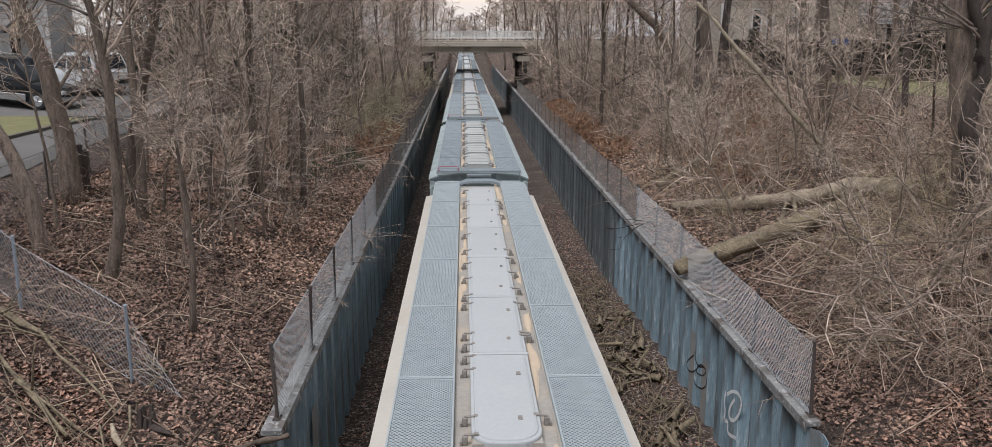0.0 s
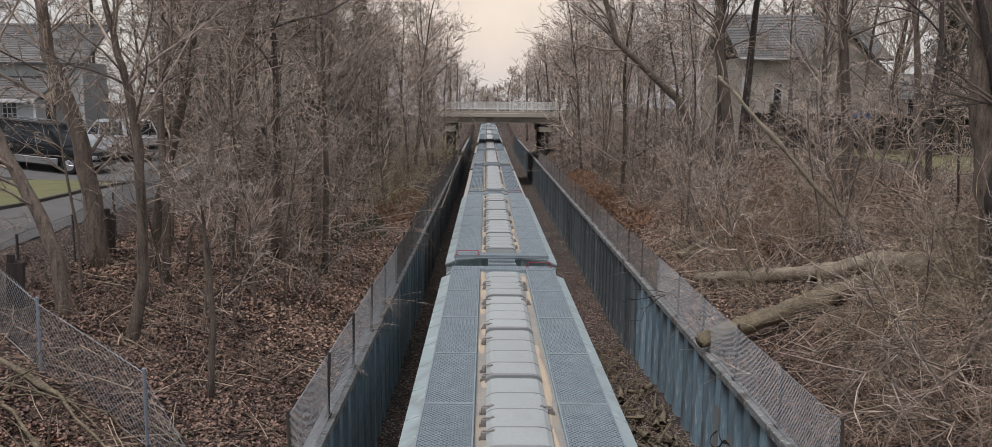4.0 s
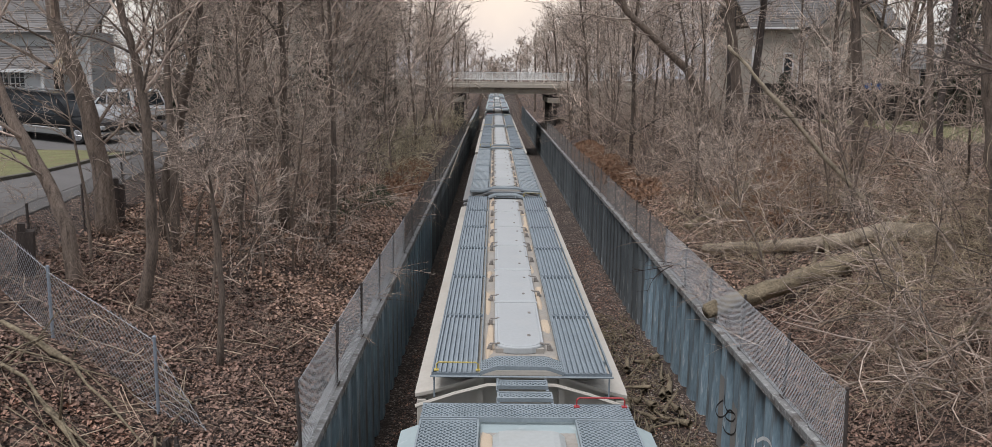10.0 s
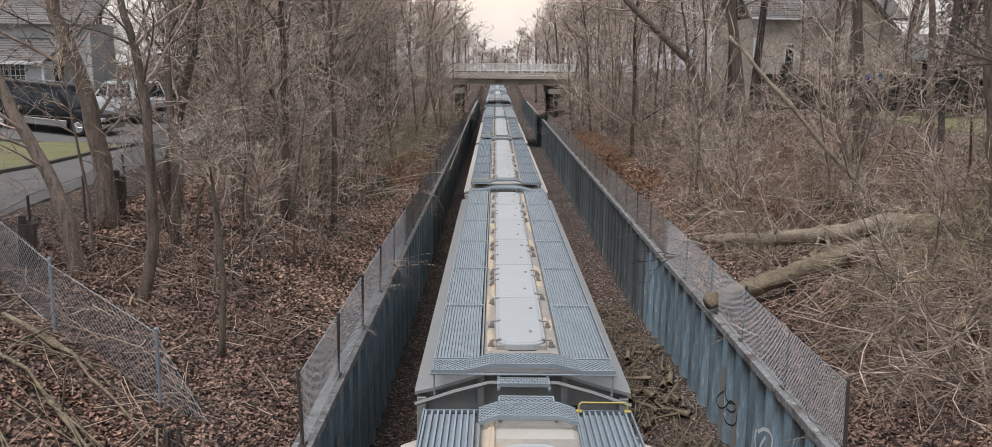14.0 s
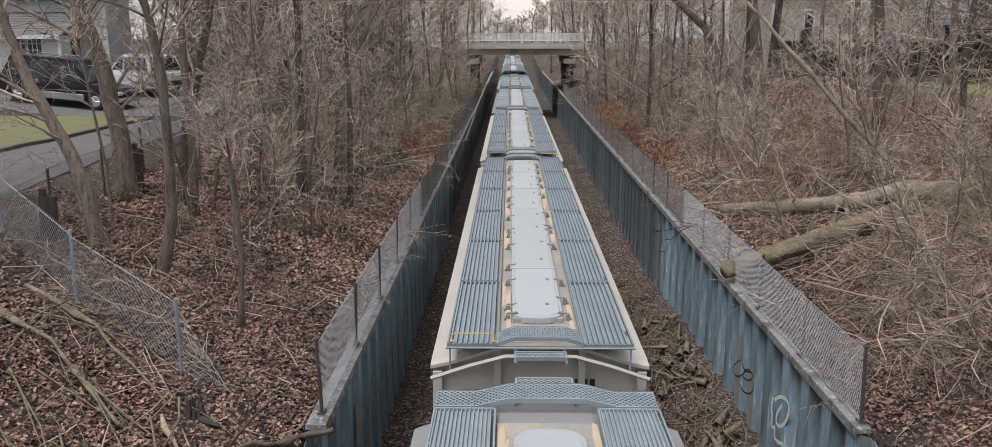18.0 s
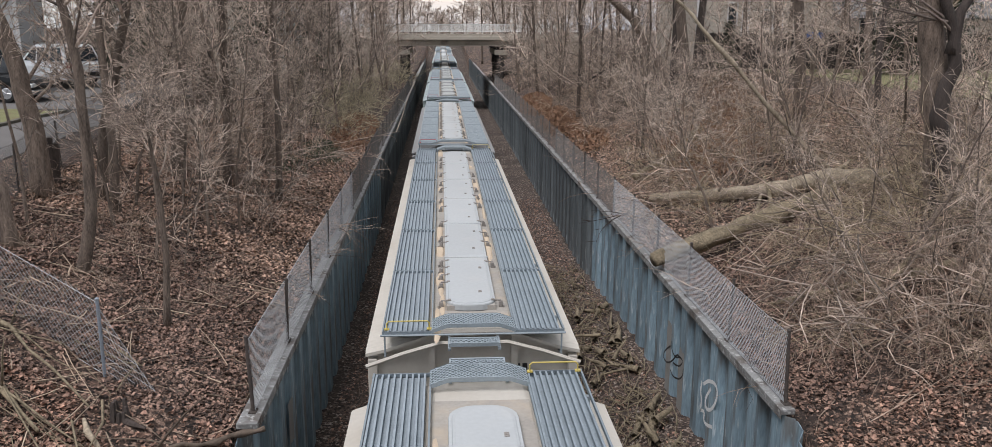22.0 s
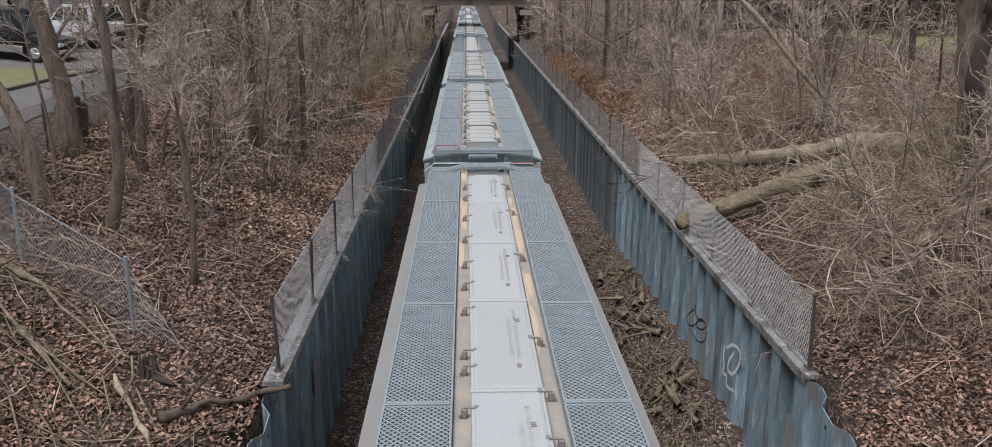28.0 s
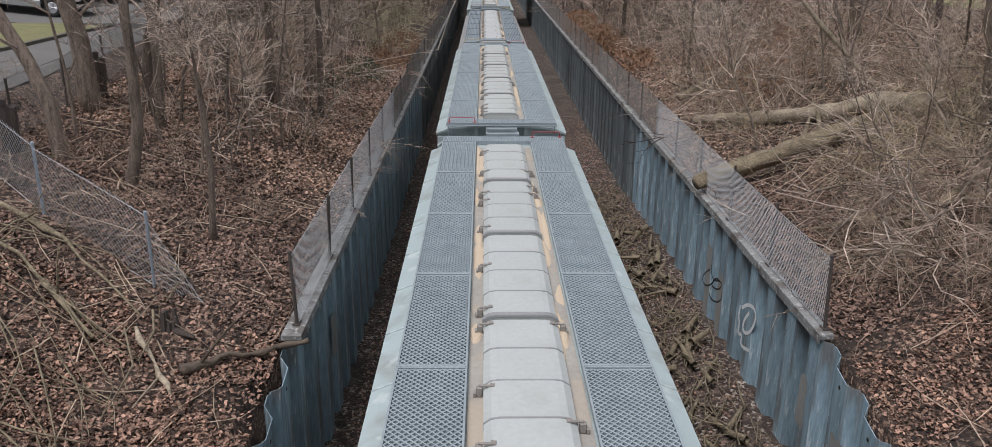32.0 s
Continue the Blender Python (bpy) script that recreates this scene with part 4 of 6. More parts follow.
def side_way(d, rng, spread):
    """A way that leaves d by about spread radians."""
    a = rng.uniform(0, 2 * math.pi)
    o = d.orthogonal().normalized()
    o = o * math.cos(a) + d.cross(o).normalized() * math.sin(a)
    return (d * math.cos(spread) + o * math.sin(spread)).normalized()


def sway(p, d, length, n, rng, curl=0.5, lift=0.0, jitter=0.1):
    """A line of n + 1 points that keeps bending one way, with small kinks."""
    pts, step = [p], length / n
    k = Vector((rng.gauss(0, 1), rng.gauss(0, 1), rng.gauss(0, 0.6))) * (curl / n)
    for i in range(n):
        if i == n // 2 and rng.random() < 0.5:
            k = -k
        d = Vector((d.x + k.x + rng.uniform(-jitter, jitter), d.y + k.y + rng.uniform(-jitter, jitter), d.z + k.z + lift + rng.uniform(-jitter, jitter))).normalized()
        p = p + d * step
        pts.append(p)
    return pts


def along(pts, u):
    """The place and the way at the share u of a line."""
    f = u * (len(pts) - 1)
    i = min(len(pts) - 2, int(f))
    return pts[i].lerp(pts[i + 1], f - i), (pts[i + 1] - pts[i]).normalized()


def limb(s, p, d, length, r, rng, subs, twigs, twig_r, lift=0.03, fine=0, joints=(4, 3)):
    """A curving limb with side branches, their twigs and, on near trees, the twigs' own shoots."""
    pts = sway(p, d, length, 6, rng, 0.7, lift, 0.12)
    tip = twig_r * 0.7
    s.tube(pts, [max(tip, r * (1 - 0.15 * i)) for i in range(7)], 5 if r > 0.03 else 4, False)
    for _ in range(subs):
        u = rng.uniform(0.15, 0.98)
        q, w = along(pts, u)
        d2 = side_way(w, rng, rng.uniform(0.45, 1.0))
        l2 = max(0.5, length * (1 - 0.55 * u) * rng.uniform(0.3, 0.65))
        r2 = max(twig_r, r * (1 - 0.85 * u) * rng.uniform(0.4, 0.6))
        p2 = sway(q, d2, l2, joints[0], rng, 0.8, lift, 0.13)
        s.tube(p2, [max(tip, r2 * (1 - 0.8 * i / joints[0])) for i in range(joints[0] + 1)], 3, False)
        for _ in range(twigs):
            q2, w2 = along(p2, rng.uniform(0.1, 0.97))
            d3 = side_way(w2, rng, rng.uniform(0.4, 1.0))
            l3 = l2 * rng.uniform(0.25, 0.6)
            p3 = sway(q2, d3, l3, joints[1], rng, 0.8, lift * 0.5, 0.14)
            s.tube(p3, [twig_r * (1 - 0.65 * i / joints[1]) for i in range(joints[1] + 1)], 3, False)
            for _ in range(fine):
                q3, w3 = along(p3, rng.uniform(0.1, 0.95))
                p4 = sway(q3, side_way(w3, rng, rng.uniform(0.4, 1.0)), l3 * rng.uniform(0.3, 0.7), 2, rng, 0.6, 0, 0.14)
                s.tube(p4, [twig_r * 0.7, twig_r * 0.6, twig_r * 0.4], 3, False)


def tree_shapes(line, r0, top, rng, limbs, subs=8, twigs=5, twig_r=0.008, start=0.3, reach=0.42, thick=0.011, shoots=1, joints=(4, 3)):
    """A trunk along a line of points, drawn on up to the height top, and its crown of bare limbs."""
    pts = [Vector(p) for p in line]
    d = (pts[-1] - pts[-2]).normalized()
    d = Vector((d.x * 0.6, d.y * 0.6, max(0.6, d.z))).normalized()
    while pts[-1].z < pts[0].z + top:
        d = Vector((d.x + rng.uniform(-0.12, 0.12), d.y + rng.uniform(-0.12, 0.12), d.z + 0.03)).normalized()
        pts.append(pts[-1] + d * max(0.5, top / 9))
    fine = []
    for a, b in zip(pts, pts[1:]):
        for k in range(3):
            q = a.lerp(b, k / 3)
            fine.append(q + Vector((rng.uniform(-1, 1), rng.uniform(-1, 1), 0)) * r0 * 0.12)
    fine.append(pts[-1])
    n = len(fine)
    rad = [r0 * (1 - 0.86 * (i / (n - 1)) ** 1.1) * (1 + 0.3 * math.exp(-i * 1.2)) for i in range(n)]
    trunk = Shape().tube(fine, rad, 10)
    crown = Shape()
    for _ in range(limbs):
        u = start + (1 - start) * rng.random() ** 0.9
        i = min(n - 2, int(u * (n - 1)))
        q = fine[i]
        up = (fine[i + 1] - fine[i]).normalized()
        d = side_way(up, rng, rng.uniform(0.5, 1.15))
        h = top * reach * (1.15 - 0.75 * u) * rng.uniform(0.6, 1.2)
        limb(crown, q, d, h, min(rad[i] * 0.5, 0.006 + h * thick), rng, subs, twigs, twig_r, 0.03, shoots, joints)
    return trunk, crown


def tree(line, r0, top, seed, label, mat="bark", limbs=16, name="bare_tree", group="bare trees on the banks", **kw):
    base = Vector(line[0])
    local = [tuple(Vector(p) - base) for p in line]
    local[0] = (local[0][0], local[0][1], -0.25)
    trunk, crown = tree_shapes(local, r0, top, random.Random(seed), limbs, **kw)
    ob = thing(name, label, "tree", group=group, at=Matrix.Translation(base))
    part("trunk", trunk, M[mat], ob, smooth=True)
    part("crown", crown, M[("branch" if kw.get("thick") else "limb") if mat == "bark" else "twig_dark"], ob, smooth=True)
    return ob


def on_ground(x, y, dz=0.0):
    return (x, y, ground_z(x, y) + dz)


# trees that stand out, by the plan
tree([on_ground(-8.84, 17.76), (-8.95, 17.8, 5.9), (-9.35, 17.9, 6.9), (-9.95, 18.0, 8.0)], 0.15, 8, 1, "thick leaning bare trunk beside the bank fence", limbs=22, start=0.12, twig_r=0.0062)
tree([on_ground(-9.95, 21.67), (-10.05, 21.7, 6.7), (-10.2, 21.7, 7.9), (-10.55, 21.7, 9.25), (-10.9, 21.7, 10.1)], 0.235, 11, 2, "stout grey-brown bare tree bending over the bank", limbs=34, start=0.15, twig_r=0.0068)
tree([on_ground(-7.58, 17.67), (-7.25, 17.7, 5.4), (-7.2, 17.7, 6.55), (-7.2, 17.7, 8.15), (-7.35, 17.7, 9.3), (-7.5, 17.7, 9.9)], 0.12, 9, 3, "slender pale bare trunk with exposed roots on the bank", limbs=20, start=0.3, twig_r=0.0062)
tree([on_ground(-8.95, 22.44), (-8.7, 22.4, 6.5), (-8.15, 22.5, 8.5), (-7.75, 22.6, 10.2)], 0.13, 9, 4, "slim bare tree with a crooked fork", limbs=26, start=0.2, twig_r=0.0068)
tree([on_ground(-8.3, 21.6), (-8.2, 21.6, 6.3), (-8.3, 21.7, 8.4)], 0.11, 8, 5, "slim bare tree on the leafy bank", limbs=20, start=0.2, twig_r=0.0068)
tree([on_ground(-8.41, 26.74), (-8.12, 26.7, 6.6), (-8.1, 26.8, 8.6), (-7.7, 26.8, 10.4)], 0.22, 12, 6, "tall bare tree with many upright limbs", limbs=26)
tree([on_ground(-5.54, 16.33), (-5.42, 16.3, 5.0), (-5.46, 16.3, 6.2)], 0.062, 4.2, 7, "thin bare sapling low on the bank", limbs=14, start=0.35, twig_r=0.0058)
tree([on_ground(-5.65, 27.89), (-5.52, 27.9, 6.7), (-5.55, 27.9, 10.5)], 0.10, 9, 8, "thin straight bare tree", limbs=20)
tree([on_ground(-7.0, 26.9), (-6.8, 26.9, 7.1), (-6.8, 26.9, 9.8)], 0.12, 9.5, 9, "thin straight bare tree", limbs=20)
tree([on_ground(-6.6, 31.5), (-6.5, 31.6, 7.1), (-6.2, 31.9, 9.8)], 0.14, 10, 19, "slim bare tree leaning to the tracks", limbs=24)
tree([on_ground(10.73, 38.42), (10.2, 38.4, 8.4), (9.7, 38.4, 11.4)], 0.26, 12, 10, "tall bare tree behind the brush", limbs=26)
tree([on_ground(12.38, 30.55), (12.1, 30.5, 8.4), (11.8, 30.5, 10.9)], 0.2, 12, 11, "thick straight bare tree behind the brush", limbs=26)
tree([on_ground(10.85, 19.0), (10.69, 19.0, 5.4), (10.39, 19.0, 6.92), (10.1, 19.0, 8.28), (9.89, 19.0, 9.59)], 0.37, 9, 12, "massive furrowed trunk entwined with a thick vine", limbs=16, start=0.45, twig_r=0.0068)
tree([(10.5, 18.7, ground_z(10.5, 18.7)), (10.3, 18.66, 6.6), (10.14, 18.6, 7.15), (10.16, 18.6, 7.61), (10.36, 18.6, 8.15), (10.24, 18.6, 8.86), (9.97, 18.6, 9.57), (9.7, 18.7, 10.6)], 0.2, 8, 13, "dark twisted vine-like trunk wound against its neighbour", mat="bark_dark", limbs=14, start=0.35, twig_r=0.0068)
tree([(10.24, 18.6, 8.7), (10.32, 18.6, 9.3), (10.6, 18.6, 9.8)], 0.11, 4, 43, "dark crooked side stem of the twisted trunk", mat="bark_dark", limbs=9, start=0.3, twig_r=0.0068)
tree([on_ground(14.17, 29.35), (13.95, 29.4, 8.85), (13.85, 29.4, 10.5)], 0.14, 9, 14, "slim bare tree near the board fence", limbs=16)
tree([on_ground(12.0, 45), (9.4, 45, 9.4), (7.6, 45, 11.0), (6.15, 45, 12.3), (5.3, 45, 15.2)], 0.24, 13, 15, "bare tree leaning far over the tracks", limbs=44, twig_r=0.010, start=0.3)
tree([on_ground(10.4, 40), (10.35, 40, 8.8), (10.1, 40, 14.0)], 0.24, 13, 16, "dark tall bare tree with a forked top", mat="bark_dark", limbs=30, twig_r=0.0095)
tree([on_ground(11.4, 40.6), (11.6, 40.6, 8.8), (11.9, 40.6, 13.5)], 0.2, 12, 17, "dark tall bare tree beside another", mat="bark_dark", limbs=26, twig_r=0.0095)
tree([on_ground(13.0, 26.4), (12.8, 26.4, 8.4), (12.95, 26.4, 10.9)], 0.1, 8, 18, "slim dark bare tree", mat="bark_dark", limbs=14)

# trees that repeat
rng = random.Random(77)
KINDS = []
for i in range(7):
    h = (7.5, 9, 10.5, 8, 11, 9.5, 12)[i]
    lean = (0.3, -0.2, 0.15, -0.4, 0.1, 0.35, -0.15)[i]
    t = tree([(0, 0, 0), (lean * 0.5, 0.1, h * 0.25), (lean, 0, h * 0.5)], 0.035 + 0.009 * i, h, 100 + i, "slender bare tree among brush on the bank",
             limbs=17 + i * 2, subs=6, twigs=4, twig_r=0.012, start=0.08, thick=0.013, shoots=0, reach=0.36, joints=(3, 2))
    KINDS.append(t)
WHIPS = []
for i in range(6):
    h = (3.4, 4.2, 5.0, 5.8, 3.8, 4.6)[i]
    lean = (0.5, -0.4, 0.7, -0.6, 0.9, -0.2)[i]
    t = tree([(0, 0, 0), (lean * 0.4, 0.15, h * 0.3), (lean, 0.1, h * 0.55)], 0.018 + 0.004 * i, h, 160 + i, "thin crooked sapling rising from dead leaves",
             limbs=15 + i, name="sapling", group="saplings on the banks", subs=4, twigs=3, twig_r=0.0078, start=0.12, thick=0.0095, shoots=0, reach=0.4, joints=(3, 2))
    WHIPS.append(t)
FAR = []
for i in range(4):
    h = (11, 13, 12, 14)[i]
    t = tree([(0, 0, 0), (0.2, 0.1, h * 0.25), (0.1 * i, 0, h * 0.5)], 0.15, h, 200 + i, "distant bare tree beyond the bridge", limbs=22, subs=6, twigs=3, twig_r=0.022, start=0.15, thick=0.015, shoots=0, joints=(2, 1))
    FAR.append(t)


WOOD = []
for i in range(3):
    h = (11, 13, 12)[i]
    WOOD.append(tree([(0, 0, 0), (0.2, 0.1, h * 0.25), (0.1 * i, 0, h * 0.5)], 0.2, h, 230 + i, "far bare tree of the wood beyond the bridge", limbs=26, subs=6, twigs=2, twig_r=0.05, start=0.05, thick=0.017, shoots=0, joints=(2, 1)))


def before_drive(x, y):
    """The thin part of the stand, between the foot of the bank and the drive."""
    return 19 < y < 34 and -0.63 < (x + 0.45) / (y - 1.4) < -0.41


def put_tree(kinds, x, y, rng, low=0.8, high=1.2):
    if before_drive(x, y):
        return None
    k = rng.choice(kinds)
    m = pose(*on_ground(x, y, -0.1), rng.uniform(-4, 4), rng.uniform(-5, 5), rng.uniform(0, 360)) @ Matrix.Scale(rng.uniform(low, high), 4)
    c = copy_thing(k, m)
    c.scale = m.to_scale()
    return c


def spots(n, x0, x1, y0, y1, gap, rng, taken):
    done = 0
    for _ in range(n * 20):
        if done >= n:
            break
        x, y = rng.uniform(x0, x1), rng.uniform(y0, y1)
        if all((x - a) ** 2 + (y - b) ** 2 > gap * gap for a, b in taken):
            taken.append((x, y))
            done += 1
            yield x, y


taken = []
for x, y in spots(7, -6.6, -4.9, 62, 92, 1.6, rng, taken):
    put_tree(KINDS[3:], x, y, rng, 1.1, 1.35)
for x, y in spots(8, 6.4, 8.6, 62, 92, 1.6, rng, taken):
    put_tree(KINDS[3:], x, y, rng, 1.1, 1.35)
for x, y in spots(27, -9.8, -6.3, 25, 92, 1.4, rng, taken):
    put_tree(KINDS, x, y, rng)
for x, y in spots(9, -14.5, -9.8, 36, 47, 1.6, rng, taken):
    put_tree(KINDS[2:], x, y, rng, 1.1, 1.5)
for x, y in spots(5, -24, -15.5, 45.8, 52, 1.6, rng, taken):
    put_tree(KINDS[2:], x, y, rng, 1.1, 1.5)
for x, y in ((19.5, 66), (22.5, 67), (27, 66), (31, 65), (35, 66), (23.8, 47.5), (26.4, 45.6)):
    put_tree(FAR if y > 60 else KINDS[4:], x, y, rng, 1.1, 1.4)
for x, y in spots(7, 13.5, 26, 36, 49, 1.6, rng, taken):
    put_tree(KINDS[2:], x, y, rng, 1.1, 1.5)
for x, y in spots(36, -10.2, -5.6, 18.5, 40, 0.7, rng, taken):
    put_tree(WHIPS, x, y, rng, 0.75, 1.25)
for x, y in spots(34, 6.4, 13.5, 21.5, 42, 0.9, rng, taken):
    put_tree(WHIPS, x, y, rng, 0.7, 1.2)
for x, y in spots(14, 7.4, 13.5, 12.5, 19, 0.9, rng, taken):
    put_tree(WHIPS, x, y, rng, 0.55, 0.8)
for x, y in spots(14, -20, -9.6, 46, 92, 2.0, rng, taken):
    put_tree(KINDS, x, y, rng, 0.9, 1.3)
for x, y in spots(34, 6.6, 17, 30, 92, 1.7, rng, taken):
    put_tree(KINDS, x, y, rng)
for x, y in spots(24, -20, -4.4, 106, 195, 1.8, rng, taken):
    put_tree(FAR, x, y, rng)
for x, y in spots(24, 6.0, 22, 106, 195, 1.8, rng, taken):
    put_tree(FAR, x, y, rng)
for x, y in spots(22, -22, 22, 205, 262, 2.0, rng, taken):
    put_tree(WOOD, x, y, rng, 0.9, 1.15)
for x, y in spots(14, -70, 70, 205, 290, 3.0, rng, taken):
    put_tree(WOOD, x, y, rng, 0.9, 1.2)
for x, y in spots(7, -60, -22, 60, 110, 4.0, rng, taken):
    put_tree(FAR, x, y, rng, 0.9, 1.2)
for x, y in spots(7, 18, 60, 64, 110, 4.0, rng, taken):
    put_tree(FAR, x, y, rng, 0.9, 1.2)
for k, (x, y) in zip(KINDS + WHIPS + FAR + WOOD, [(-6.5, 34), (-9.2, 30), (7.5, 34), (-5.6, 44), (8.4, 48), (-10, 39), (13.5, 36), (-6.2, 19.5), (-7.9, 20.4), (-6.9, 23), (9.2, 24.6), (8.0, 15.8), (-9.3, 19.4), (-8, 120), (9, 130), (-12, 140), (12, 115), (-4, 222), (5, 230), (0.5, 246)]):
    k.matrix_basis = pose(*on_ground(x, y, -0.1))


def shrub_shape(rng, stems, h, spread, r, arch, twigs=3, flat=0.3):
    """Arching canes from one root and the curving twigs on them, as two shapes."""
    s, w = Shape(), Shape()
    for _ in range(stems):
        a = rng.uniform(0, 2 * math.pi)
        o = rng.uniform(0, spread * 0.6)
        p = Vector((o * math.cos(a), o * math.sin(a), -0.08))
        b = a + rng.uniform(-1.2, 1.2)
        tilt = rng.uniform(0.1, 0.5) if rng.random() > flat else rng.uniform(0.8, 2.2)
        d = Vector((math.cos(b) * tilt, math.sin(b) * tilt, 1)).normalized()
        L = h * rng.uniform(0.5, 1.35)
        pts = sway(p, d, L, 7, rng, 1.0, -arch * rng.uniform(0.05, 0.16), 0.16)
        pts = [Vector((c.x, c.y, max(c.z, 0.02 - 0.2 * (c.xy.length)))) if i else c for i, c in enumerate(pts)]
        q = r * rng.uniform(0.55, 1.6)
        s.tube(pts, [q * (1 - 0.11 * i) for i in range(8)], 3, False)
        for _ in range(twigs):
            c, e = along(pts, rng.uniform(0.2, 0.98))
            L2 = L * rng.uniform(0.15, 0.45)
            tp = sway(c, side_way(e, rng, rng.uniform(0.4, 1.2)), L2, 3, rng, 1.1, -arch * 0.05, 0.16)
            w.tube(tp, [q * 0.62, q * 0.52, q * 0.42, q * 0.25], 3, False)
            if rng.random() < 0.6:
                c, e = along(tp, rng.uniform(0.2, 0.9))
                w.tube(sway(c, side_way(e, rng, rng.uniform(0.5, 1.1)), L2 * 0.5, 2, rng, 0.8, 0, 0.15), [q * 0.45, q * 0.36, q * 0.22], 3, False)
    return s, w


SHRUBS = {"grey": [], "tan": [], "thicket": [], "olive": [], "heap": [], "cane": []}
for i in range(24):
    sort = ("grey", "tan", "thicket", "olive", "heap", "cane")[i // 4]
    j = i % 4
    count, h, spread, r, arch, n, flat = {"grey": (16 + 2 * j, 2.0 + 0.4 * j, 1.3, 0.0125, 0.5, 5, 0.25), "tan": (24, 1.9 + 0.25 * j, 1.4, 0.009, 1.1, 5, 0.4),
                                          "thicket": (20, 1.9 + 0.25 * j, 1.6, 0.0088, 0.8 + 0.2 * j, 7, 0.4), "olive": (26, 1.6 + 0.3 * j, 1.4, 0.0115, 0.6, 6, 0.3),
                                          "heap": (44, 1.9 + 0.2 * j, 1.7, 0.0078, 1.7, 5, 0.65), "cane": (8, 3.0 + 0.5 * j, 1.2, 0.017, 0.8, 9, 0.45)}[sort]
    stems, twigs = shrub_shape(random.Random(300 + i), count, h, spread, r, arch, n, flat)
    words = {"grey": "tangled bare grey-brown brush on the bank", "tan": "arching dry tan brush and canes", "thicket": "low thicket of thin crooked brown twigs", "olive": "olive-tinted bare brush above the wall",
             "heap": "matted heap of dry tan vines over fallen wood", "cane": "long sinuous bare stems arching over dead leaves"}[sort]
    look_ = {"grey": "twig", "tan": "twig_tan", "thicket": "twig_fine", "olive": "twig_olive", "heap": "vine", "cane": "limb"}[sort]
    ob = thing("brush", words, "shrub", group="brush on the banks")
    tagged(part("stem_clump", stems, M[look_], ob, smooth=True), kind="stuff")
    tagged(part("twig_clump", twigs, M[look_], ob, smooth=True), kind="stuff")
    SHRUBS[sort].append(ob)


def put_shrub(kind, x, y, rng, low=0.7, high=1.3):
    if before_drive(x, y):
        low, high = 0.3, 0.5
    k = rng.choice(SHRUBS[kind])
    c = copy_thing(k, pose(*on_ground(x, y, -0.05), rng.uniform(-12, 12), rng.uniform(-12, 12), rng.uniform(0, 360)))
    f = rng.uniform(low, high)
    c.scale = (f, f, f)


taken = []
for x, y in spots(30, -10.2, -6.2, 26.0, 62, 0.8, rng, taken):
    put_shrub("olive" if y > 40 and x > -7 else rng.choice(("grey", "grey", "grey", "thicket", "tan")), x, y, rng, 0.6 if x > -6 else 0.75, 1.0 if x > -6 else 1.3)
for x, y in spots(7, -8.5, -5.0, 16.5, 21.5, 0.9, rng, taken):
    put_shrub("thicket", x, y, rng, 0.4, 0.75)
for x, y in spots(9, -13.5, -9.5, 17.5, 24, 0.9, rng, taken):
    put_shrub("thicket", x, y, rng, 0.5, 0.8)
for x, y in spots(112, 6.2, 14, 12.5, 23, 0.6, rng, taken):
    if not (5.4 < x < 11.5 and 16.8 < y < 23) and not (x < 7.6 and y < 15.2):
        put_shrub(rng.choice(("thicket", "thicket", "thicket", "grey")), x, y, rng, 0.55, 0.85 if y > 14.5 and x < 12 else 1.05)
for x, y in spots(80, 6.4, 15, 23, 62, 0.85, rng, taken):
    if not (5.4 < x < 11.5 and y < 26) and not (x < 8.2 and rng.random() < 0.55):
        put_shrub(rng.choice(("tan", "tan", "grey", "grey", "thicket", "thicket", "thicket")), x, y, rng, 0.55 if x < 8 else 0.75, 0.9 if x < 8 else 1.25)
for x, y in spots(24, 6.4, 12, 16.8, 21.2, 0.9, rng, taken):
    put_shrub("thicket", x, y, rng, 0.45, 0.85)
for x, y in spots(12, 14, 20, 18, 30, 1.2, rng, taken):
    put_shrub("grey", x, y, rng, 0.7, 1.2)
for x, y in spots(26, -10, -5.0, 60, 94, 1.0, rng, taken):
    put_shrub("olive" if x > -7 else "grey", x, y, rng, 0.9, 1.5)
for x, y in spots(26, 6.4, 12, 60, 94, 1.0, rng, taken):
    put_shrub("grey", x, y, rng, 1.0, 1.6)
for i, k in enumerate(SHRUBS["grey"] + SHRUBS["tan"] + SHRUBS["thicket"] + SHRUBS["olive"] + SHRUBS["heap"] + SHRUBS["cane"]):
    k.matrix_basis = pose(*on_ground((-5.6, -6.4, -7.7, -6.2, 12.6, 12.9, 9.8, 11.5, 8.3, 9.6, 7.2, 10.6, -5.3, -6, -5.5, -6.6, 9.3, 10.4, 11.2, 8.6, 7.6, 8.9, 10.1, 11.6)[i],
                                     (24.5, 29, 25.5, 36, 17.6, 19.5, 27.5, 29.0, 13.2, 14.2, 15.1, 15.6, 44, 48, 53, 58, 19.4, 20.2, 18.6, 20.4, 14.6, 16.3, 14.9, 16.0)[i], -0.05))
for x, y, f in ((9.9, 18.6, 0.9), (8.4, 18.9, 0.7), (10.9, 19.6, 1.0), (9.0, 17.6, 0.75), (10.4, 17.2, 0.9), (11.8, 17.6, 1.0), (11.9, 20.6, 1.0), (9.8, 21.3, 0.7), (8.0, 20.2, 0.55), (11.2, 22.6, 0.8), (12.6, 22, 1.0)):
    put_shrub("heap", x, y, rng, f, f)
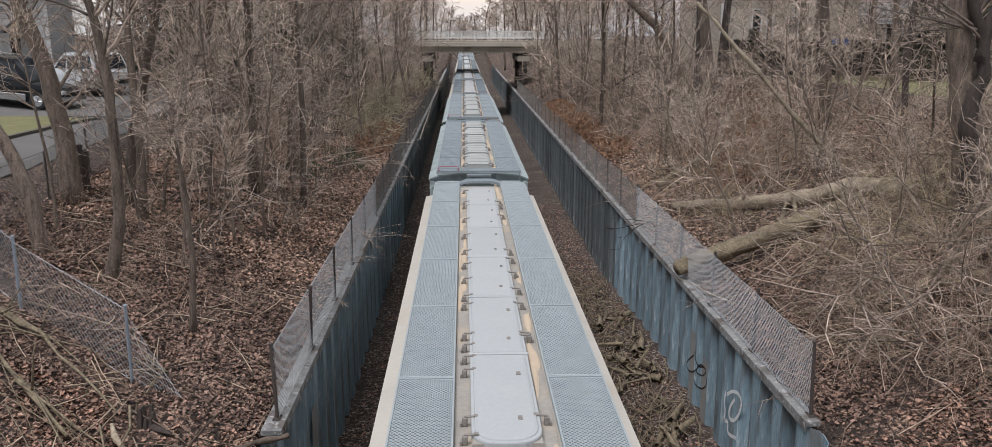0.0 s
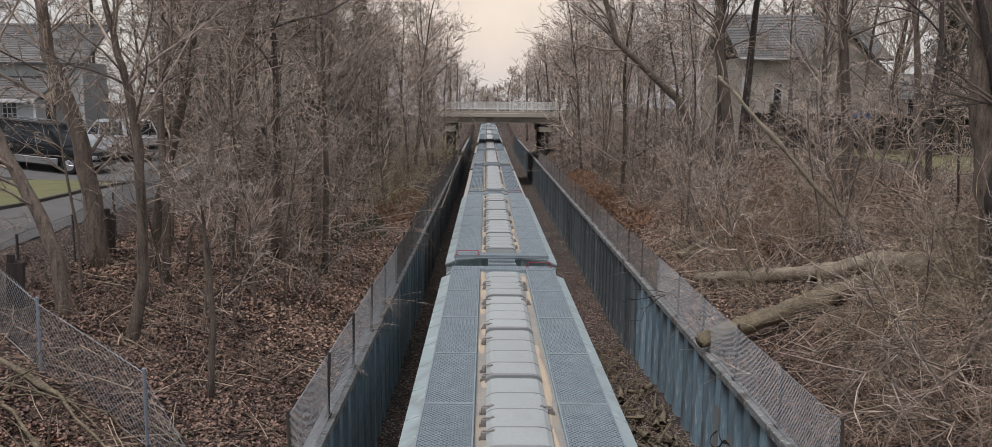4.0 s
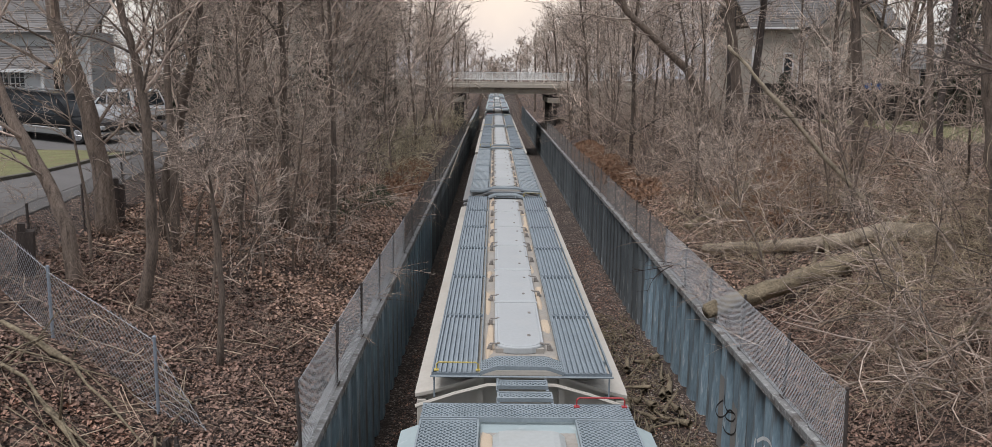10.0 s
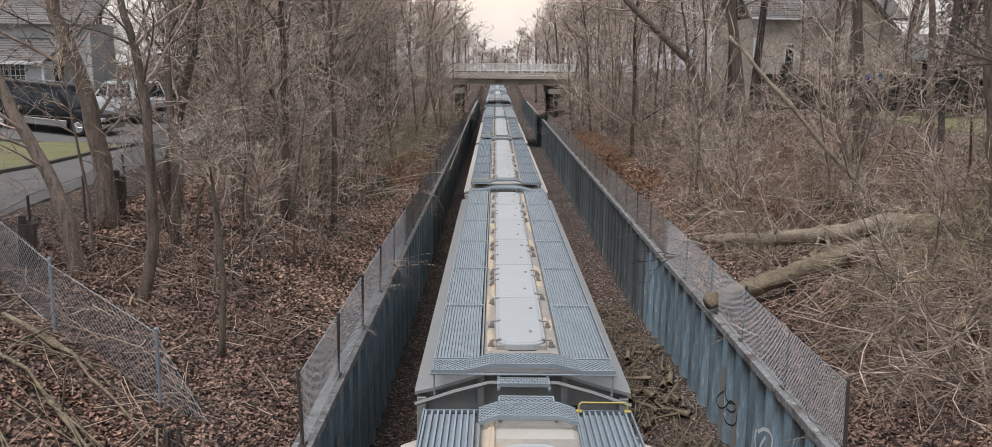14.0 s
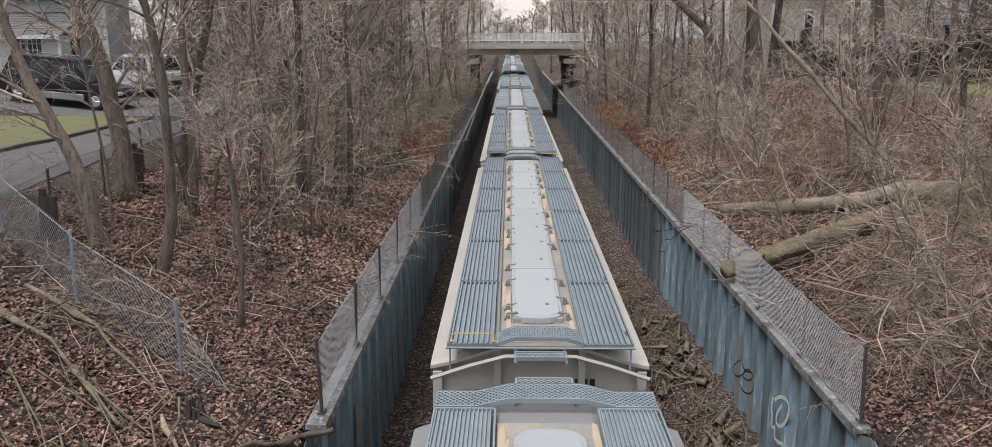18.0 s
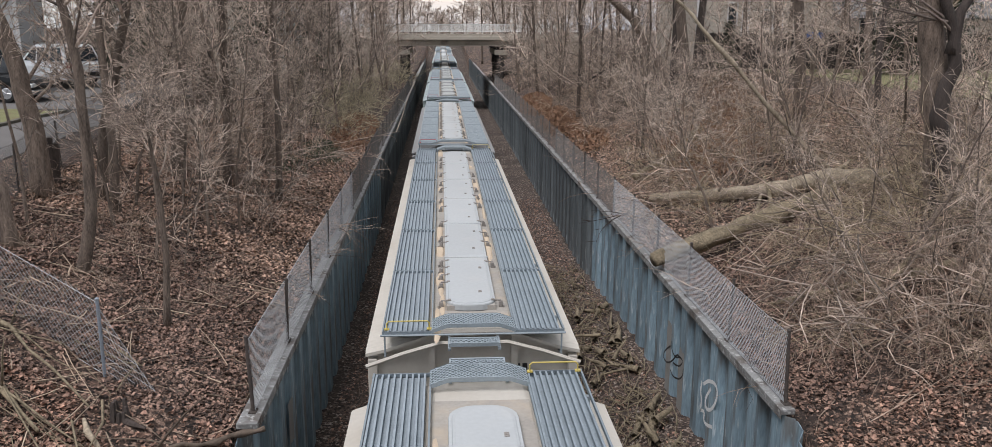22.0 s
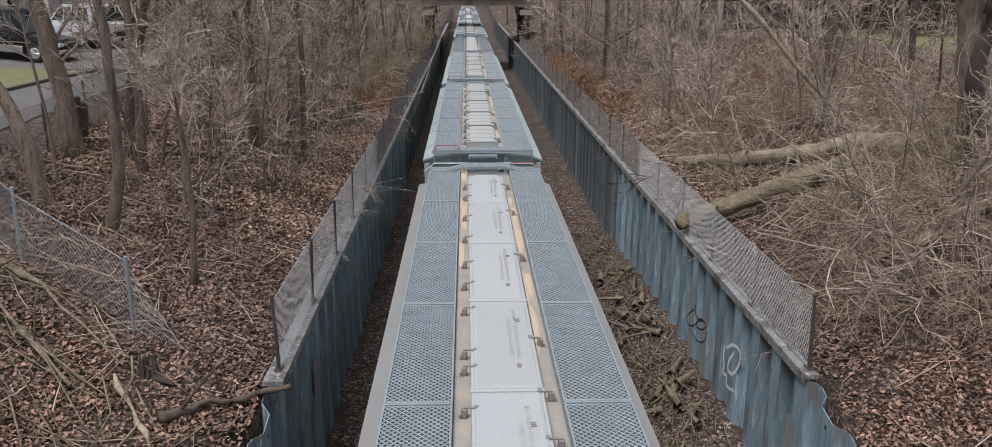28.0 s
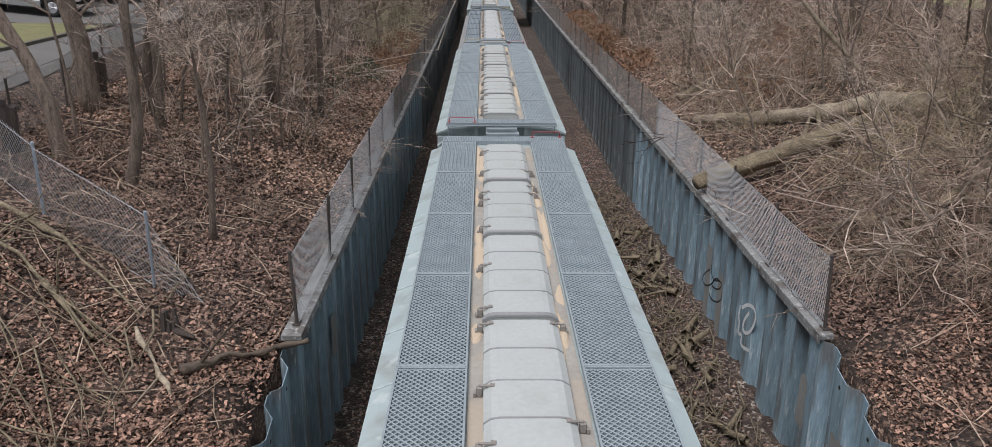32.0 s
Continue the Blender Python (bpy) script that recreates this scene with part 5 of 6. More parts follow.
for x, y, f in ((9.6, 13.2, 0.8), (11.0, 13.6, 1.0), (12.2, 14.6, 1.0), (8.2, 17.4, 0.7), (9.7, 17.9, 0.9), (7.3, 23.5, 0.7), (8.6, 24.6, 0.9), (10.2, 25.8, 1.0), (11.8, 24.0, 1.0), (7.4, 28, 0.8), (9.4, 29.5, 1.1),
                (12.4, 28.2, 1.1), (8.0, 33, 1.0), (10.8, 33.5, 1.2), (-7.0, 21.5, 0.7), (-6.0, 25.8, 0.8), (-8.6, 24.2, 0.9), (-7.4, 29.5, 1.0), (-6.2, 33, 1.0)):
    put_shrub("cane", x, y, rng, f, f)
for x, y in spots(22, 6.6, 13, 12.8, 17, 0.5, rng, taken):
    put_shrub(rng.choice(("heap", "thicket", "tan")), x, y, rng, 0.4, 0.7)
for x, y in spots(16, 6.6, 12, 23, 34, 0.7, rng, taken):
    put_shrub(rng.choice(("heap", "tan")), x, y, rng, 0.5, 0.9)


for x, y, f in ((10.9, 20.4, 0.7), (11.4, 21.1, 0.8), (10.2, 20.5, 0.55), (11.0, 22.3, 0.8), (9.3, 20.6, 0.5), (9.9, 19.6, 0.6), (11.6, 19.2, 0.7)):
    put_shrub("thicket", x, y, rng, f, f)


# ---- fallen wood ----
def log_piece(name, pts, radii, mat, seed, label, stubs=3):
    rng = random.Random(seed)
    line = []
    for a, b in zip(pts, pts[1:]):
        for k in range(4):
            line.append(Vector(a).lerp(Vector(b), k / 4) + Vector((rng.uniform(-1, 1), rng.uniform(-1, 1), rng.uniform(-1, 1))) * 0.03)
    line.append(Vector(pts[-1]))
    n = len(line)
    rad = [radii[0] + (radii[1] - radii[0]) * i / (n - 1) + rng.uniform(-0.02, 0.02) for i in range(n)]
    ob = thing(name, label, "fallen log")
    fine, fr = [], []
    for i in range(n - 1):
        for k in range(4):
            fine.append(line[i].lerp(line[i + 1], k / 4))
            fr.append(rad[i] + (rad[i + 1] - rad[i]) * k / 4)
    tr = Shape().tube(fine, fr, 16)
    ax = (line[-1] - line[0]).normalized()
    for i, p in enumerate(tr.v):
        c = fine[min(len(fine) - 1, i // 16)]
        out = Vector(p) - c
        q = 1 + 0.28 * noise.noise(Vector((i % 16 * 0.9, i // 16 * 0.16, seed))) + 0.2 * noise.noise(Vector(p) * 5)
        tr.v[i] = tuple(c + out * q)
    part("trunk", tr, M[mat], ob, smooth=True)
    for _ in range(stubs):
        i = rng.randint(2, n - 2)
        d = side_way((line[i + 1] - line[i]).normalized(), rng, 1.0)
        d.z = abs(d.z)
        part("branch_stub", Shape().tube(bend(line[i], d, rng.uniform(0.4, 1.4), 3, rng, 0.2), [rad[i] * 0.4, rad[i] * 0.3, rad[i] * 0.22, rad[i] * 0.1], 6), M[mat], ob, smooth=True)
    return ob


def lifted(pts, r):
    return [(x, y, ground_z(x, y) + r + dz) for x, y, dz in pts]


log_piece("fallen_log", [(4.72, 20.95, 3.36), (6.4, 21.4, 3.84), (8.0, 21.85, 4.3), (9.9, 22.35, 4.78)], (0.18, 0.26), "log_bark", 5,
          "fallen log with bark resting across the wall cap", 2)
log_piece("fallen_log", lifted([(6.25, 27.2, 0.15), (7.3, 25.4, 0.05), (8.7, 23.6, 0.0), (9.9, 22.6, 0.05), (10.75, 21.4, -0.05)], 0.19), (0.14, 0.29), "bare_wood", 6,
          "pale barkless fallen trunk lying on the bank", 3)
log_piece("leaning_dead_trunk", [on_ground(10.43, 23.9), (8.5, 24.2, 7.0), (6.64, 24.6, 9.1), (5.9, 24.8, 9.9)], (0.075, 0.035), "bare_wood", 7, "thin dead trunk leaning over the brush", 3)
log_piece("fallen_branch", lifted([(9.5, 33, 0.5), (8.0, 31.5, 0.3), (6.3, 30.2, 0.25)], 0.12), (0.16, 0.1), "log_bark", 8, "old fallen trunk in the brush", 2)
log_piece("fallen_branch", lifted([(-8.55, 14.71, 0.25), (-7.2, 14.2, 0.1), (-5.5, 12.9, 0.05)], 0.045), (0.05, 0.025), "log_bark", 9, "long fallen branch on dry leaves", 4)
log_piece("fallen_branch", lifted([(-8.9, 14.0, 0.15), (-7.5, 13.4, 0.1), (-5.9, 12.2, 0.05)], 0.05), (0.06, 0.03), "log_bark", 10, "long fallen branch on dry leaves", 4)
log_piece("fallen_branch", lifted([(-4.76, 12.14, 0.02), (-4.33, 12.56, 0.05)], 0.05) + [(-3.8, 12.95, 3.0), (-3.1, 13.16, 3.08)], (0.06, 0.032), "wet_bark", 11, "short thick branch on dry leaves beside the wall end", 1)
log_piece("fallen_branch", lifted([(-5.58, 12.72, 0.05), (-5.0, 12.0, 0.03), (-4.5, 11.4, 0.02)], 0.03), (0.04, 0.02), "bare_wood", 12, "pale crooked fallen branch on dry leaves", 2)
log_piece("fallen_branch", lifted([(9.0, 15.6, 0.3), (7.6, 16.8, 0.15), (6.2, 17.4, 0.05)], 0.06), (0.08, 0.04), "log_bark", 13, "crooked fallen branch in dry brush", 3)
log_piece("fallen_branch", lifted([(11.4, 16.4, 0.4), (9.4, 16.9, 0.2), (7.4, 16.2, 0.05)], 0.07), (0.09, 0.05), "log_bark", 14, "crooked fallen branch in dry brush", 3)

stump = thing("broken_stump", "short splintered dark stump at the fence foot", "stump", at=pose(*on_ground(-5.2, 13.0, -0.05)))
for i in range(9):
    a = i * 2 * math.pi / 9
    s = Shape().tube([(0.11 * math.cos(a), 0.11 * math.sin(a), -0.05), (0.1 * math.cos(a + 0.2), 0.1 * math.sin(a + 0.2), 0.22 + 0.13 * math.sin(i * 2.3))], [0.06, 0.03], 5)
    part("splinter", s, M["bark_dark"], stump)
part("root", Shape().tube([(0, 0, 0.05), (0.2, -0.1, 0.0), (0.42, -0.15, -0.05)], [0.07, 0.05, 0.02], 6), M["bark_dark"], stump)


# ---- loose litter ----
def leaves(name, label, n, area, seed, size=(0.05, 0.095), lift=0.035, mat="leaf"):
    """Curled dry leaves: each a small folded blade lying on the bank."""
    rng = random.Random(seed)
    v, f = [], []
    x0, x1, y0, y1 = area
    for _ in range(n):
        x, y = rng.uniform(x0, x1), rng.uniform(y0, y1)
        foot = (13.62 if x > -5.72 else 13.9 + (-5.72 - x) * 0.68) - y
        if x < -4.2 and 0.1 < foot < 1.0 + 0.3 * math.sin(x * 2.3) and rng.random() < 0.8:
            continue  # bare soil at the foot of the bank fence
        if not WALL_L < x < WALL_R and noise.noise(Vector((x * 0.8, y * 0.8, 21.0))) > 0.12 and rng.random() < 0.75:
            continue  # thin cover over bare soil
        z = ground_z(x, y) + rng.uniform(0.0, lift)
        a, w = rng.uniform(0, 6.283), rng.uniform(*size)
        ca, sa = math.cos(a) * w, math.sin(a) * w
        t1, t2, c = rng.uniform(-0.6, 0.6), rng.uniform(-0.6, 0.6), rng.uniform(0.05, 0.6) * w
        b = len(v)
        v += [(x - ca, y - sa, z - t1 * w + 0.008), (x + sa * 0.66, y - ca * 0.66, z + c + t2 * w), (x + ca, y + sa, z + t1 * w + 0.008), (x - sa * 0.66, y + ca * 0.66, z + c - t2 * w)]
        f += [(b, b + 1, b + 2), (b, b + 2, b + 3)]
    me = bpy.data.meshes.new(name)
    me.from_pydata(v, [], f)
    me.materials.append(M[mat])
    thing(name, label, "fallen leaves", kind="stuff", mesh=me)


leaves("fallen_leaves", "brown dry leaves strewn over the lower west bank", 60000, (-11.5, -3.6, 6.5, 13.4), 1, (0.02, 0.046), 0.045)
leaves("fallen_leaves", "leaves behind the bank fence, darkened for soil and fence shading", 68000, (-11.5, -3.6, 13.4, 21), 6, (0.02, 0.046), 0.045, "leaf_darkened")
leaves("fallen_leaves", "brown dry leaves strewn over the upper west bank", 95000, (-10.5, -3.65, 21, 44), 2, (0.03, 0.058), 0.07, "leaf_tan")
leaves("fallen_leaves", "brown dry leaves strewn over the lower east bank", 36000, (5.25, 13.5, 8, 13.2), 3, (0.02, 0.046), 0.045)
leaves("fallen_leaves", "darkened leaves under the brush of the east bank", 54000, (5.25, 13.5, 13.2, 22), 7, (0.02, 0.046), 0.045, "leaf_darkened")
leaves("fallen_leaves", "brown dry leaves strewn over the upper east bank", 60000, (5.3, 15, 22, 44), 4, (0.028, 0.055), 0.06, "leaf_tan")
leaves("fallen_leaves", "dead leaves and scraps along the track bed", 26000, (-3.1, 4.7, 12, 46), 5, (0.02, 0.042), 0.03)


def sticks(name, label, n, area, seed, length, r, mat, lift=0.08, along=None):
    rng = random.Random(seed)
    s = Shape()
    x0, x1, y0, y1 = area
    for _ in range(n):
        x, y = rng.uniform(x0, x1), rng.uniform(y0, y1)
        a = rng.uniform(0, 6.283) if along is None else along + rng.gauss(0, 0.5)
        d = Vector((math.cos(a), math.sin(a), rng.uniform(-0.1, 0.15)))
        L = rng.uniform(0.4, 1.0) * length
        pts = bend(Vector((x, y, 0)), d, L, 3, rng, 0.2)
        h = rng.uniform(0.0, lift)
        ok = [Vector((min(x1 + 0.1, max(x0 - 0.1, p.x)), p.y, ground_z(min(x1 + 0.1, max(x0 - 0.1, p.x)), p.y) + h + r * 0.6)) for p in pts]
        q = r * rng.uniform(0.4, 1.4)
        s.tube(ok, [q, q * 0.85, q * 0.65, q * 0.35], 4, False)
    thing(name, label, "fallen sticks", kind="stuff", mesh=s.mesh(name, M[mat], True))


sticks("fallen_sticks", "thin fallen sticks among the leaves of the west bank", 330, (-11, -3.8, 6.5, 21), 11, 1.5, 0.011, "twig_tan", 0.12)
sticks("fallen_sticks", "long sticks raked together on the west bank", 60, (-8.8, -5.4, 10.2, 14.5), 12, 2.8, 0.018, "log_bark", 0.25, -0.75)
sticks("fallen_sticks", "thin fallen sticks on the east bank", 420, (5.4, 13, 9, 32), 13, 1.8, 0.010, "twig_fine", 0.25)
sticks("brush_debris", "heap of broken branches beside the track", 800, (2.9, 4.62, 9, 32), 14, 1.2, 0.017, "log_bark", 0.3, 1.6)
sticks("brush_debris", "old logs and thick branches dumped beside the track", 44, (3.1, 4.5, 11, 26), 15, 1.3, 0.085, "log_bark", 0.25, 1.6)
sticks("fallen_sticks", "scattered sticks on the track bed", 120, (-3.0, -1.7, 12, 50), 16, 0.9, 0.012, "bark", 0.04)

# branches that hang over the walls
def overhang(base, d, L, r, count, seed, mat, droop):
    """A spray of thin arcs from one foot behind the wall."""
    rng = random.Random(seed)
    s = Shape()
    root = Vector(base)
    foot = Vector((base[0] + (-0.25 if base[0] < 0 else 0.3), base[1] + 0.3, ground_z(base[0] + (-0.25 if base[0] < 0 else 0.3), base[1] + 0.3) - 0.05))
    s.tube([foot, foot.lerp(root, 0.5) + Vector((0, 0, 0.08)), root], [r * 1.5, r * 1.3, r], 5, False)
    for _ in range(count):
        way = Vector((d[0], d[1] + rng.uniform(-0.35, 0.35), d[2] + rng.uniform(-0.2, 0.25))).normalized()
        pts = sway(root, way, L * rng.uniform(0.6, 1.1), 8, rng, 1.0, -droop * rng.uniform(0.6, 1.3), 0.07)
        q = r * rng.uniform(0.55, 1.0)
        s.tube(pts, [q * (1 - 0.1 * i) for i in range(9)], 4, False)
        for _ in range(4):
            p, w = along(pts, rng.uniform(0.3, 0.95))
            s.tube(sway(p, side_way(w, rng, rng.uniform(0.4, 0.9)), L * rng.uniform(0.12, 0.3), 3, rng, 0.6, -droop * 0.5, 0.1), [q * 0.5, q * 0.42, q * 0.34, q * 0.2], 3, False)
    thing("overhanging_branch", "thin bare branch hanging over the retaining wall", "branch", mesh=s.mesh("overhanging_branch", M[mat], True))


overhang((-3.62, 25.0, 3.35), (0.95, -0.25, 0.15), 1.7, 0.0125, 9, 501, "branch", 0.11)
overhang((-3.66, 22.3, 3.3), (0.95, -0.1, 0.1), 1.5, 0.011, 4, 502, "branch", 0.05)
overhang((-3.6, 19.6, 3.2), (0.9, -0.3, 0.0), 1.0, 0.009, 2, 503, "branch", 0.1)
overhang((-3.7, 33.0, 3.5), (0.95, 0.1, 0.1), 1.7, 0.011, 5, 504, "limb", 0.08)
overhang((5.2, 26.0, 3.42), (-0.98, 0.1, 0.0), 1.7, 0.022, 3, 505, "bark_dark", 0.05)
overhang((5.2, 22.6, 3.3), (-0.95, 0.1, 0.1), 1.2, 0.009, 4, 506, "branch", 0.1)
overhang((5.25, 18.6, 3.35), (-0.95, 0.2, 0.05), 1.5, 0.010, 3, 507, "branch", 0.03)


# ---- houses ----
M["siding_tan"] = material("tan_siding", (0.56, 0.51, 0.44), 0.8, 0, (0.47, 0.425, 0.365), 0.7, 20, 0.1, 0.6, rand=0.08)
M["siding_white"] = material("white_siding", (0.60, 0.61, 0.62), 0.75, 0, (0.5, 0.51, 0.52), 0.7, 20, 0.1, 0.6, rand=0.05)
M["shingle"] = material("grey_shingles", (0.20, 0.19, 0.185), 0.9, 0, (0.13, 0.125, 0.12), 1.5, 16, 0.3, 0.8, rand=0.15)
M["slate"] = material("blue_grey_slate", (0.10, 0.11, 0.135), 0.8, 0, (0.07, 0.075, 0.09), 1.5, 16, 0.3, 0.8)
M["trim_white"] = material("white_trim", (0.72, 0.72, 0.72), 0.6, 0, (0.62, 0.62, 0.62), 2, 20, 0)
M["window_glass"] = glass_material("window_glass")
M["board"] = material("dark_board_fence", (0.045, 0.036, 0.032), 0.9, 0, (0.025, 0.02, 0.018), 2, 20, 0.4, 0.8, rand=0.25)
M["black_paint"] = material("black_car_paint", (0.009, 0.01, 0.012), 0.3, 0, (0.016, 0.017, 0.019), 3, 30, 0)
M["silver_paint"] = material("silver_car_paint", (0.62, 0.64, 0.66), 0.3, 0.2, (0.58, 0.6, 0.62), 3, 30, 0)
M["trim_grey"] = material("grey_lower_trim", (0.25, 0.25, 0.245), 0.4, 0.3, (0.28, 0.29, 0.3), 3, 30, 0)
M["black_paint"].node_tree.nodes["Principled BSDF"].inputs["Specular IOR Level"].default_value = 0.2
M["tyre"] = material("tyre_rubber", (0.02, 0.02, 0.02), 0.9, 0, (0.03, 0.03, 0.03), 5, 30, 0.1)
M["rim"] = material("alloy_rim", (0.5, 0.5, 0.52), 0.35, 0.8, (0.4, 0.4, 0.42), 5, 30, 0)
M["tail_red"] = material("tail_light_red", (0.35, 0.02, 0.025), 0.3, 0, (0.25, 0.015, 0.02), 5, 30, 0)
M["headlamp"] = material("clear_headlamp", (0.6, 0.62, 0.64), 0.15, 0, (0.5, 0.52, 0.54), 5, 30, 0)
M["lamp_glow"] = glow_material("warm_porch_lamp", (1.0, 0.72, 0.38), 9.0)
M["blue_tarp"] = material("blue_tarpaulin", (0.03, 0.13, 0.42), 0.5, 0, (0.02, 0.09, 0.3), 4, 20, 0.2)
M["door_dark"] = material("dark_door", (0.035, 0.03, 0.03), 0.6, 0, (0.05, 0.045, 0.04), 4, 20, 0)
M["orange_leaf"] = material("rusty_clinging_leaves", (0.24, 0.135, 0.08), 0.85, 0, (0.12, 0.062, 0.036), 4, 20, 0, 0.8, rand=0.4)
M["ivy"] = material("ground_ivy", (0.06, 0.072, 0.036), 0.7, 0, (0.03, 0.04, 0.02), 4, 20, 0, 0.8, rand=0.4)


def siding(parent, x0, x1, y, z0, z1, mat, lap=0.19, gable=None):
    """A wall of lapped boards facing -y; gable: (apex x, apex z) cuts the boards to a triangle above z1."""
    part("wall", Shape().box(x0, y, z0, x1, y + 0.2, z1), M[mat], parent)
    z = z0
    while z < (gable[1] if gable else z1) - 0.02:
        a, b = x0, x1
        zt = min(z + lap, gable[1] if gable else z1)
        if gable and z >= z1 - 1e-6:
            t = (z - z1) / (gable[1] - z1)
            a, b = x0 + (gable[0] - x0) * t, x1 + (gable[0] - x1) * t
        if b - a > 0.1:
            part("siding_board", Shape().prism([(y - 0.028, z), (y - 0.004, z), (y - 0.004, zt), (y - 0.008, zt)], "x", a, b), M[mat], parent)
        z += lap
    if gable:
        part("gable_wall", Shape().prism([(x0, z1 + 0.002), (x1, z1 + 0.002), gable], "y", y, y + 0.2), M[mat], parent)


def roof_slab(parent, pts, mat, thick=0.12):
    """A roof plane from four corners, eave first, with courses of shingles."""
    a, b, c, d = (Vector(p) for p in pts)
    nrm = (b - a).cross(d - a).normalized()
    if nrm.z < 0:
        nrm = -nrm
    s = Shape()
    s.rows([[a, b], [d, c], [d - nrm * thick, c - nrm * thick], [a - nrm * thick, b - nrm * thick], [a, b]])
    s.face([a, d, d - nrm * thick, a - nrm * thick])
    s.face([b, c, c - nrm * thick, b - nrm * thick])
    roof = part("roof", s, M[mat], parent)
    n = max(4, int((d - a).length / 0.22))
    q = Shape()
    for i in range(n):
        u0, u1 = i / n, (i + 1.15) / n
        u1 = min(1, u1)
        e, f, g, h = a.lerp(d, u0), b.lerp(c, u0), b.lerp(c, u1), a.lerp(d, u1)
        q.face([e + nrm * 0.03, f + nrm * 0.03, g + nrm * 0.008, h + nrm * 0.008])
        q.face([e + nrm * 0.03, f + nrm * 0.03, f + nrm * 0.004, e + nrm * 0.004])
    sh = part("shingles", q, M[mat], roof)
    tagged(sh, kind="stuff")
    return roof


def window(parent, x, z, w, h, y, panes=2):
    win = part("window", Shape().box(x - 0.08, y - 0.06, z - 0.08, x, y - 0.03, z + h + 0.08).box(x + w, y - 0.06, z - 0.08, x + w + 0.08, y - 0.03, z + h + 0.08)
               .box(x, y - 0.06, z - 0.08, x + w, y - 0.03, z).box(x, y - 0.06, z + h, x + w, y - 0.03, z + h + 0.08), M["trim_white"], parent, "white window frame")
    for i in range(panes):
        a = x + i * w / panes
        part("pane", Shape().box(a + 0.01, y - 0.045, z, a + w / panes - 0.03, y - 0.035, z + h), M["window_glass"], win)
        if i:
            part("mullion", Shape().box(a - 0.03, y - 0.055, z, a + 0.01, y - 0.03, z + h), M["trim_white"], win)
    part("sill", Shape().box(x - 0.12, y - 0.1, z - 0.13, x + w + 0.12, y - 0.03, z - 0.082), M["trim_white"], win)
    return win


east = thing("house", "two-storey tan-sided house with a grey shingle roof behind a board fence", "house")
siding(east, 15.1, 18.0, 52.6, 6.3, 12.0, "siding_tan")
siding(east, 18.05, 23.2, 52.0, 6.3, 11.3, "siding_tan", gable=(20.6, 13.9))
part("side_wall", Shape().box(15.1, 52.81, 6.3, 15.3, 62, 12.0), M["siding_tan"], east)
part("back_wall", Shape().box(15.3, 61.8, 6.3, 23.2, 62, 12.0), M["siding_tan"], east)
part("corner_board", Shape().box(17.98, 51.95, 6.3, 18.12, 52.05, 11.3), M["trim_white"], east)
part("corner_board", Shape().box(15.05, 52.55, 6.3, 15.2, 52.65, 12.0), M["trim_white"], east)
roof_slab(east, [(14.7, 52.2, 11.95), (24, 52.2, 11.95), (24, 57.3, 15.0), (14.7, 57.3, 15.0)], "shingle")
roof_slab(east, [(24, 62.4, 11.95), (14.7, 62.4, 11.95), (14.7, 57.32, 15.0), (24, 57.32, 15.0)], "shingle")
roof_slab(east, [(17.7, 56.5, 11.1), (17.7, 51.6, 11.1), (20.6, 51.6, 14.05), (20.6, 56.5, 14.05)], "shingle")
roof_slab(east, [(23.5, 51.6, 11.1), (23.5, 56.5, 11.1), (20.62, 56.5, 14.05), (20.62, 51.6, 14.05)], "shingle")
part("gutter", Shape().box(14.7, 52.08, 11.82, 17.6, 52.2, 11.94, 0.02), M["trim_white"], east)
part("downpipe", Shape().tube([(17.85, 52.45, 11.9), (17.85, 52.5, 6.4)], 0.05, 8), M["trim_white"], east)
window(east, 19.0, 8.98, 1.12, 1.0, 52.0)
window(east, 17.0, 9.2, 0.5, 1.2, 52.6, 1)

annex = thing("house", "low white-sided building with a lit wall lamp behind the board fence", "house")
siding(annex, 25.0, 40.0, 56.0, 6.4, 9.7, "siding_tan")
part("side_wall", Shape().box(25.0, 56.21, 6.4, 25.2, 64, 9.7), M["siding_tan"], annex)
roof_slab(annex, [(24.6, 55.5, 9.6), (40.4, 55.5, 9.6), (40.4, 60, 11.4), (24.6, 60, 11.4)], "shingle")
window(annex, 27.0, 8.4, 1.0, 1.1, 56.0)
window(annex, 31.5, 8.4, 1.4, 1.1, 56.0)
lamp = part("wall_lamp", Shape().box(28.35, 55.86, 9.0, 28.5, 55.96, 9.25, 0.01), M["black_steel"], annex)
part("bulb", Shape().tube([(28.42, 55.84, 9.08), (28.42, 55.84, 9.14), (28.42, 55.84, 9.2)], [0.05, 0.09, 0.05], 8), M["lamp_glow"], lamp, "warm glowing bulb")

west = thing("house", "white-sided house with a grey shingle porch roof and lit lamp", "house")
siding(west, -36, -22.2, 42.0, 5.9, 9.0, "siding_white")
siding(west, -36, -20.9, 44.5, 5.9, 10.9, "siding_white")
part("side_wall", Shape().box(-21.1, 44.71, 5.9, -20.9, 47.2, 10.9), M["siding_white"], west)
roof_slab(west, [(-36.4, 41.5, 8.98), (-21.8, 41.5, 8.98), (-21.8, 44.4, 10.15), (-36.4, 44.4, 10.15)], "shingle")
roof_slab(west, [(-36.4, 43.9, 10.8), (-20.5, 43.9, 10.8), (-20.5, 47.2, 13.0), (-36.4, 47.2, 13.0)], "shingle")
part("porch_wall", Shape().box(-22.4, 42.21, 5.9, -22.2, 43.2, 9.0), M["siding_white"], west)
